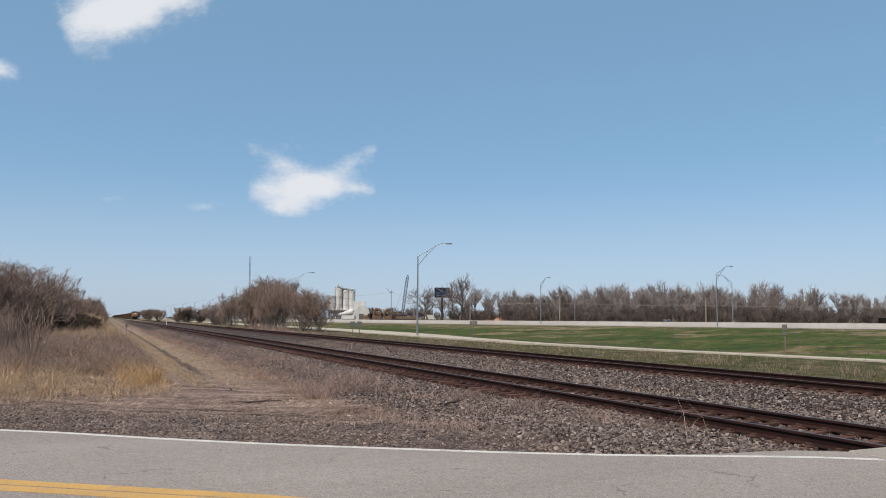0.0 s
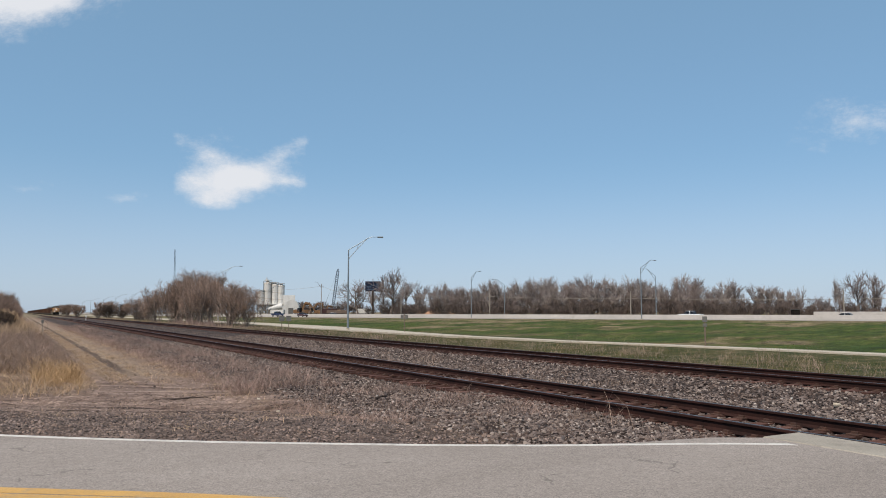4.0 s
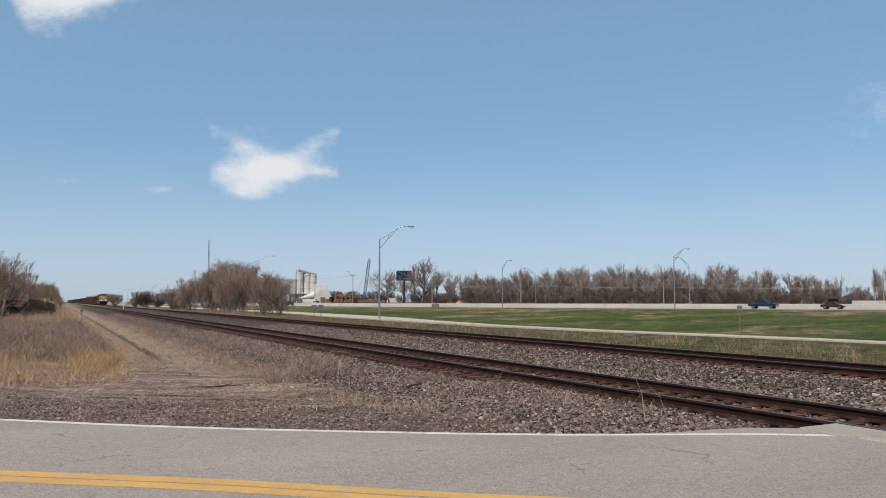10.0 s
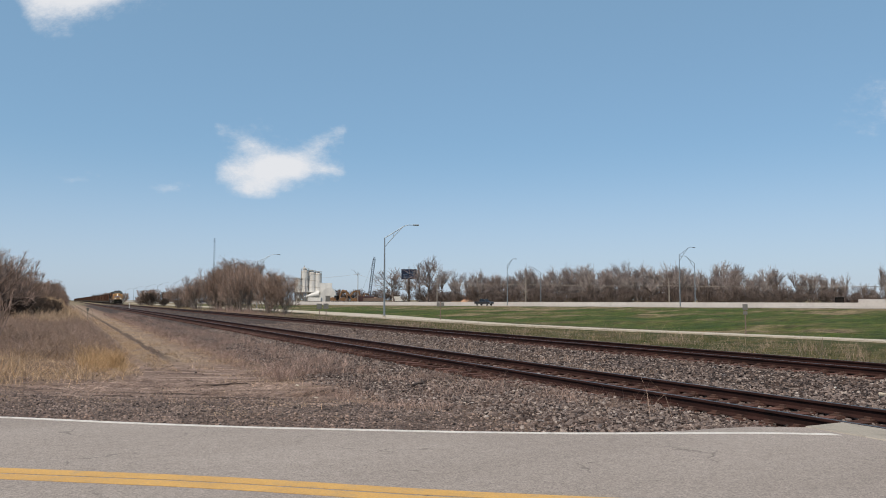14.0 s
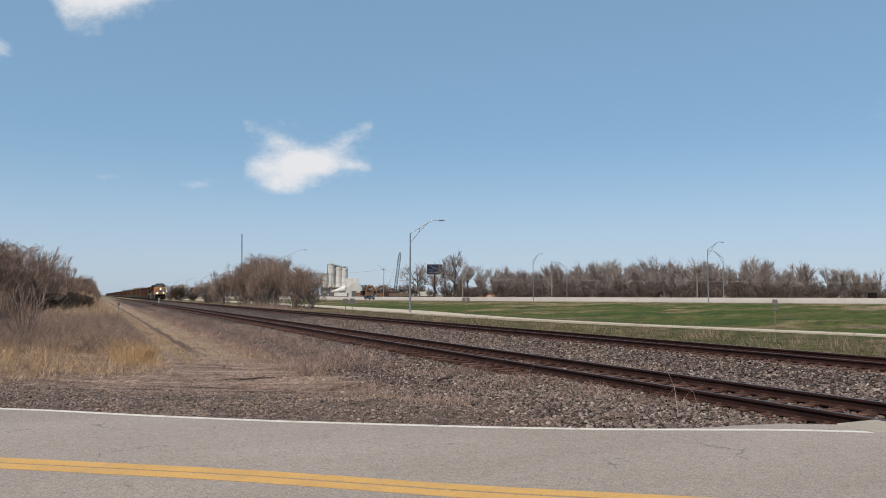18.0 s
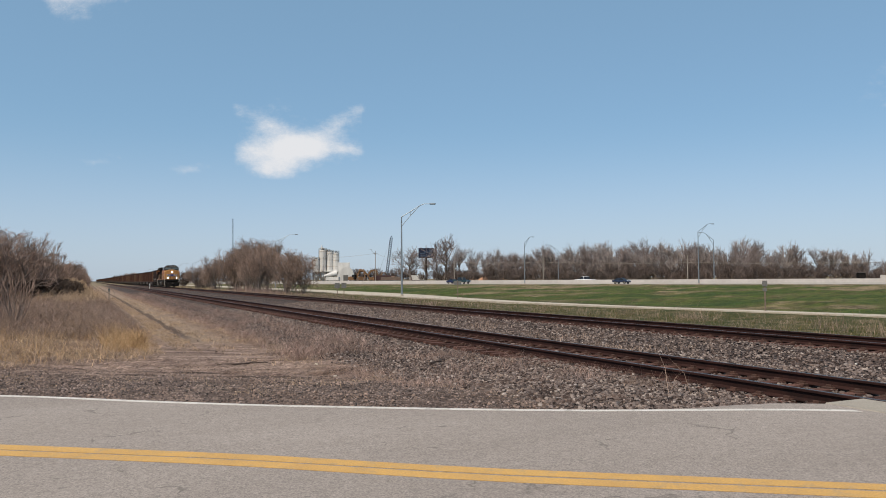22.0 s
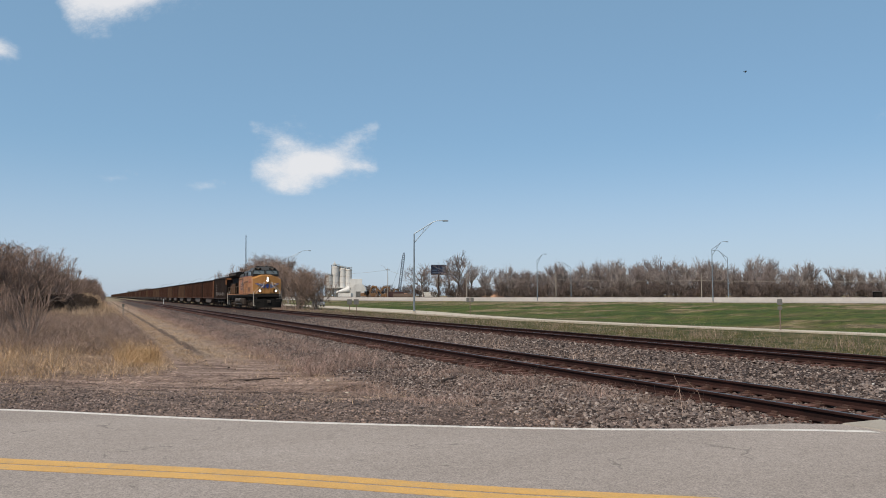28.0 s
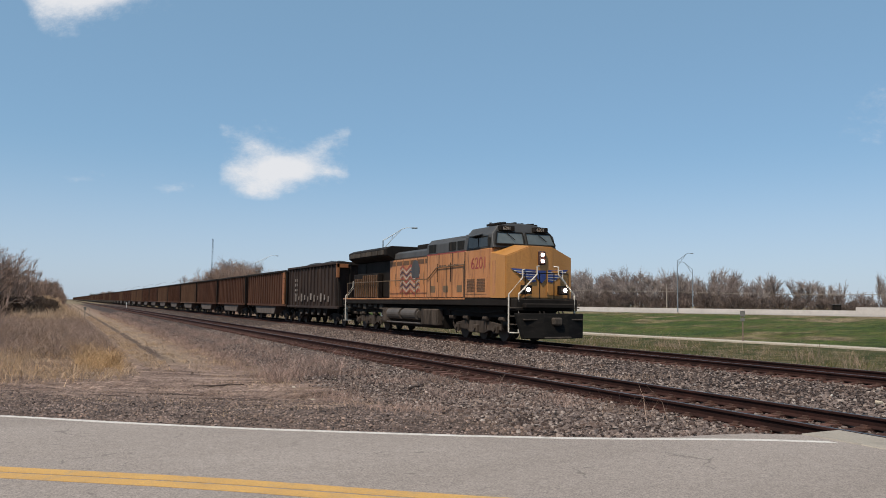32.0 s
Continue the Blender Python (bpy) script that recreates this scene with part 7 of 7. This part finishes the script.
BLUE, RED, BLACK, NAVY, TEAL, WHITE, SILVER = (car_paint(n, c) for n, c in (
    ("blue_car_paint", (0.005, 0.014, 0.06)), ("dark_red_car_paint", (0.04, 0.008, 0.01)), ("black_car_paint", (0.012, 0.013, 0.015)), ("navy_car_paint", (0.012, 0.022, 0.05)),
    ("dark_teal_car_paint", (0.014, 0.035, 0.042)), ("white_car_paint", (0.7, 0.7, 0.7)), ("silver_car_paint", (0.2, 0.21, 0.22))))
# vehicle, lane off the median, places along the road as (seconds, metres)
TRAFFIC = [
    (vehicle("pickup", BLUE, "bright blue pickup truck driving on the highway"), -8.0, ((6, 217.5), (7, 192.6), (8, 167.6), (9, 142.3), (10, 113.9))),
    (vehicle("sedan", RED, "dark red sedan driving on the highway"), -8.0, ((6, 203.5), (7, 179.5), (8, 154.6), (9, 129.1), (10, 101.3))),
    (vehicle("pickup", BLACK, "black pickup truck driving on the highway"), -8.0, ((13, 211.1), (14, 186.9), (17, 108.4))),
    (vehicle("sedan", NAVY, "dark blue sedan driving on the highway"), -8.0, ((20, 200.2), (21, 175.7), (22, 151.0), (23, 123.9), (24, 96.0))),
    (vehicle("pickup", TEAL, "dark teal pickup truck driving on the highway"), -8.0, ((21, 224.6), (22, 201.6), (23, 177.7), (24, 153.5), (25, 128.3))),
    (vehicle("sedan", BLUE, "dark blue sedan overtaking a pickup on the highway"), -4.6, ((21, 235.0), (22, 209.2), (23, 183.0), (24, 156.5), (25, 127.6))),
    (vehicle("pickup", WHITE, "white pickup truck driving behind the median barrier"), 5.0, ((3, 104.5), (4, 130.7))),
    (vehicle("sedan", WHITE, "white sedan driving behind the median barrier"), 5.0, ((0, 155.0), (1, 180.0))),
    (vehicle("sedan", WHITE, "white sedan driving behind the median barrier"), 5.0, ((6, 144.2), (7, 166.4), (8, 187.3))),
    (vehicle("pickup", WHITE, "white pickup truck driving behind the median barrier"), 5.0, ((20, 118.4), (21, 146.2), (22, 173.0))),
]
TRAIL_CAR = vehicle("suv", SILVER, "silver sport utility car driving along the gravel road")


def bird(label):
    b = thing("bird", label, "bird")
    bm = bmesh.new()
    bmesh.ops.create_uvsphere(bm, u_segments=10, v_segments=6, radius=0.06, matrix=Matrix.Diagonal((2.2, 0.8, 0.75, 1)))
    body = part("body", bm, LOCO_DARK, b)
    bm = bmesh.new()
    prism(bm, [(0.1, -0.03), (0.24, -0.06), (0.24, 0.06), (0.1, 0.03)], "z", -0.005, 0.01)
    part("tail", bm, LOCO_DARK, b)
    wings = []
    for sy in (-1, 1):
        bm = bmesh.new()
        prism(bm, [(-0.07, 0), (0.07, 0), (0.1, sy * 0.16), (0.05, sy * 0.3), (-0.01, sy * 0.17)], "z", -0.006, 0.006)
        wings.append(part("wing", bm, LOCO_DARK, b))
    return b, wings


BIRDS = [bird("small dark bird in flight"), bird("small dark bird in flight")]


# ---- clouds ----
def cloud_material():
    m, nt, p, vec = start("thin_cloud")
    uv = nt.nodes.new("ShaderNodeTexCoord").outputs["UV"]
    shape = nt.nodes.new("ShaderNodeAttribute")
    shape.attribute_name = "thickness"
    wisp = noise_of(nt, uv, 2.6, 10, 0.72, (1.0, 1.6, 1.0))
    d = calc(nt, "ADD", shape.outputs["Fac"], calc(nt, "MULTIPLY_ADD", wisp, 1.7, -0.98))
    alpha = calc(nt, "MULTIPLY", step(nt, d, -0.05, 1.05), 0.95)
    e = nt.nodes.new("ShaderNodeEmission")
    e.inputs[0].default_value, e.inputs[1].default_value = (0.93, 0.94, 0.97, 1), 0.86
    t = nt.nodes.new("ShaderNodeBsdfTransparent")
    mx = nt.nodes.new("ShaderNodeMixShader")
    nt.links.new(alpha, mx.inputs[0])
    nt.links.new(t.outputs[0], mx.inputs[1])
    nt.links.new(e.outputs[0], mx.inputs[2])
    nt.links.new(mx.outputs[0], nt.nodes["Material Output"].inputs[0])
    return m


CLOUD = cloud_material()


def cloud(az, el, wide, high, blobs, label, tilt=0.0):
    """A thin sheet of cloud far off: az, el, wide and high in degrees, blobs as (u, v, ru, rv, weight)."""
    R, n = 3000.0, 40
    V, U, A = [], [], []
    for j in range(n + 1):
        for i in range(n + 1):
            u, v = i / n, j / n
            du, dv = (u - 0.5) * wide, (v - 0.5) * high
            c, s = math.cos(tilt), math.sin(tilt)
            a, e = radians(az + (du * c - dv * s)), radians(el + (du * s + dv * c))
            V.append((R * math.sin(a) * math.cos(e), R * math.cos(a) * math.cos(e), R * math.sin(e)))
            U.append((u * wide / 8, v * high / 8))
            k = sum(w * math.exp(-((u - x) / p) ** 2 - ((v - y) / q) ** 2) for x, y, p, q, w in blobs)
            edge = min(u, 1 - u, v, 1 - v)
            A.append(k - max(0, 0.12 - edge) * 9)
    F = [(j * (n + 1) + i, j * (n + 1) + i + 1, (j + 1) * (n + 1) + i + 1, (j + 1) * (n + 1) + i) for j in range(n) for i in range(n)]
    ob = sheet("cloud", V, F, CLOUD)
    me = ob.data
    uv = me.uv_layers.new(name="UVMap")
    idx = np.empty(len(me.loops), np.int32)
    me.loops.foreach_get("vertex_index", idx)
    uv.data.foreach_set("uv", np.array(U, np.float32)[idx].ravel())
    at = me.attributes.new("thickness", "FLOAT", "POINT")
    at.data.foreach_set("value", np.array(A, np.float32))
    ob.visible_shadow = False
    return tagged(ob, label, "cloud", kind="structure")


CLOUDS = [
    cloud(14.2, 10.3, 12.0, 7.6, [(0.38, 0.38, 0.2, 0.17, 1.0), (0.36, 0.2, 0.13, 0.09, 0.7), (0.54, 0.45, 0.18, 0.13, 0.8), (0.2, 0.36, 0.1, 0.1, 0.45), (0.12, 0.79, 0.08, 0.035, 0.36), (0.2, 0.73, 0.1, 0.05, 0.4), (0.3, 0.63, 0.12, 0.07, 0.5), (0.85, 0.78, 0.07, 0.06, 0.4), (0.77, 0.7, 0.09, 0.06, 0.45), (0.68, 0.6, 0.1, 0.08, 0.5), (0.85, 0.4, 0.1, 0.05, 0.36), (0.73, 0.42, 0.12, 0.09, 0.5)], "small ragged white cloud in a clear sky"),
    cloud(2.2, 21.55, 15.0, 8.0, [(0.25, 0.45, 0.2, 0.2, 0.9), (0.5, 0.52, 0.28, 0.2, 1.0), (0.8, 0.55, 0.25, 0.18, 0.9)], "long white cloud in a clear sky", 0.42),
    cloud(-6.9, 15.9, 5.0, 3.6, [(0.5, 0.5, 0.24, 0.2, 0.8)], "small white cloud tuft"),
    cloud(57.2, 12.4, 10.0, 6.0, [(0.5, 0.5, 0.3, 0.25, 0.42)], "faint wisp of cloud"),
    cloud(6.3, 7.85, 4.0, 2.2, [(0.5, 0.5, 0.25, 0.16, 0.5)], "faint wisp of cloud"),
    cloud(0.4, 8.1, 4.0, 2.0, [(0.5, 0.5, 0.25, 0.14, 0.36)], "faint wisp of cloud"),
]


# ---- ties and tie plates, the smallest pieces last ----
def ties():
    rng = random.Random(2)
    meshes = []
    for k in range(5):
        bm = bmesh.new()
        box(bm, -1.3, 1.3, -0.115, 0.115, -0.18, 0.0)
        bmesh.ops.subdivide_edges(bm, edges=[e for e in bm.edges if abs(e.verts[0].co.x - e.verts[1].co.x) > 1], cuts=2)
        for v in bm.verts:
            v.co += Vector((rng.gauss(0, 0.012), rng.gauss(0, 0.008), rng.gauss(0, 0.005)))
        me = bpy.data.meshes.new("tie")
        bm.to_mesh(me)
        bm.free()
        me.materials.append(TIE)
        meshes.append(me)
    for (r0, r1), track_ob, y0 in ((NEAR_RAILS, NEAR_TRACK, 3.0), (FAR_RAILS, FAR_TRACK, -6.0)):
        c = (r0 + r1) / 2
        y = y0
        plates = bmesh.new()
        n = 0
        far = []
        while y < 420:
            s, o = road_so(c, y)
            if o > 4.6 or o < -4.6:
                m = pose(c + rng.gauss(0, 0.03), y + rng.gauss(0, 0.015), -0.176, 0, 0, rng.gauss(0, 0.5))
                if n < 290:
                    t = new("tie", rng.choice(meshes))
                    t.parent = track_ob
                    t.matrix_basis = m
                else:
                    far.append(m)
                if y < 60:
                    for x in (r0, r1):
                        box(plates, x - 0.18, x + 0.18, y - 0.09, y + 0.09, -0.176, -0.158)
                        for dx in (-0.1, 0.1):
                            box(plates, x + dx - 0.02, x + dx + 0.02, y - 0.05, y + 0.05, -0.16, -0.125)
                n += 1
            y += 0.5
        p = part("tie_plates", plates, STEEL_RUST, track_ob)
        tagged(p, "rusty tie plates and spikes under the rails", kind="stuff")
        cube = np.array([(x, yy, z) for z in (-0.18, 0) for yy in (-0.115, 0.115) for x in (-1.3, 1.3)])
        V = np.concatenate([cube + np.array(m.translation) for m in far])
        f = np.array([(4, 5, 7, 6), (0, 1, 5, 4), (2, 6, 7, 3), (0, 4, 6, 2), (1, 3, 7, 5)])
        F = ((np.arange(len(far)) * 8)[:, None, None] + f[None]).reshape(-1, 4)
        q = mesh_np("ties", V, F, TIE_FAR, track_ob)
        tagged(q, "weathered wooden ties far down the track", kind="stuff")


ties()


# ---- what moves ----
def on_road(fx, off, y, z, back):
    x = float(fx(y))
    slope = (float(fx(y + 6)) - float(fx(y - 6))) / 12
    turn = math.degrees(math.atan2(1, slope))            # heading of the road towards +y
    return pose(x + off, y, z, 0, 0, turn + (180 if back else 0))


def along_way(places, t):
    """Where a vehicle is at t: between its places evenly, before and after them at the speed of the first and last stretch."""
    ts, ys = [p[0] for p in places], [p[1] for p in places]
    if t < ts[0]:
        return ys[0] + (ys[1] - ys[0]) / (ts[1] - ts[0]) * (t - ts[0])
    if t > ts[-1]:
        return ys[-1] + (ys[-1] - ys[-2]) / (ts[-1] - ts[-2]) * (t - ts[-1])
    return float(np.interp(t, ts, ys))


def motions():
    for ob, back in TRAIN:
        walk(ob, [(t, pose(TRAIN_X, 26.35 + back + TRAIN_SPEED * (32 - t), 0)) for t in (0, 8, 16, 24, 32)])
    for ob, off, places in TRAFFIC:
        walk(ob, [(t, on_road(hwy_x, off, along_way(places, t), -0.05, places[-1][1] > places[0][1])) for t in range(33)])
    TRAIL_CAR.scale = (0.9, 0.9, 0.9)
    walk(TRAIL_CAR, [(t, on_road(trail_x, -1.5, 147.2 - 21.4 * (t - 28), -0.56, False)) for t in range(33)])
    a, b = Vector((16.97, 23.45, 9.5)), Vector((20.77, 20.18, 9.53))
    v = (b - a) / 0.5
    (one, wings), (two, other) = BIRDS
    heading = math.degrees(math.atan2(-v.y, -v.x))
    early = [(0, (-290, 62, 17.0)), (12, (-150, 61, 17.2)), (24.8, (-2.76, 59.9, 17.4)), (25.0, (-0.37, 60.0, 17.5)), (25.4, (4.45, 59.0, 17.5))]
    walk(one, [(t, pose(*q, 0, 0, heading)) for t, q in early] + [(t, pose(*(a + v * (t - 27.5)), 0, 0, heading)) for t in (27.3, 27.5, 28, 32)])
    for k, w in enumerate(wings):
        walk(w, [(i / 5, pose(0, 0, 0.01, (1 if k else -1) * 28 * math.sin(i * 2.1))) for i in range(161)])
    # a bird that starts up from the gravel and darts across
    p = [(0, (-1.5, 14.0, -0.2)), (22.4, (-1.5, 14.0, -0.2)), (22.7, (0.4, 11.5, 0.4)), (23.0, (6.33, 9.97, 3.79)), (23.1, (8.71, 8.35, 5.15)), (23.4, (15.5, 3.4, 9.2)), (24.4, (38, -14, 20)), (32, (150, -110, 60))]
    one.scale = (0.35, 0.35, 0.35)
    two.scale = (0.22, 0.22, 0.22)
    walk(two, [(t, pose(*q, 0, 0, 145)) for t, q in p])
    for k, w in enumerate(other):
        walk(w, [(i / 5, pose(0, 0, 0.01, (1 if k else -1) * 28 * math.sin(i * 2.3))) for i in range(161)])
    for ob in CLOUDS:
        walk(ob, [(t, pose(0, 0, 0, 0, 0, 0.3 - 0.6 * t / 32)) for t in (0, 16, 32)])


motions()
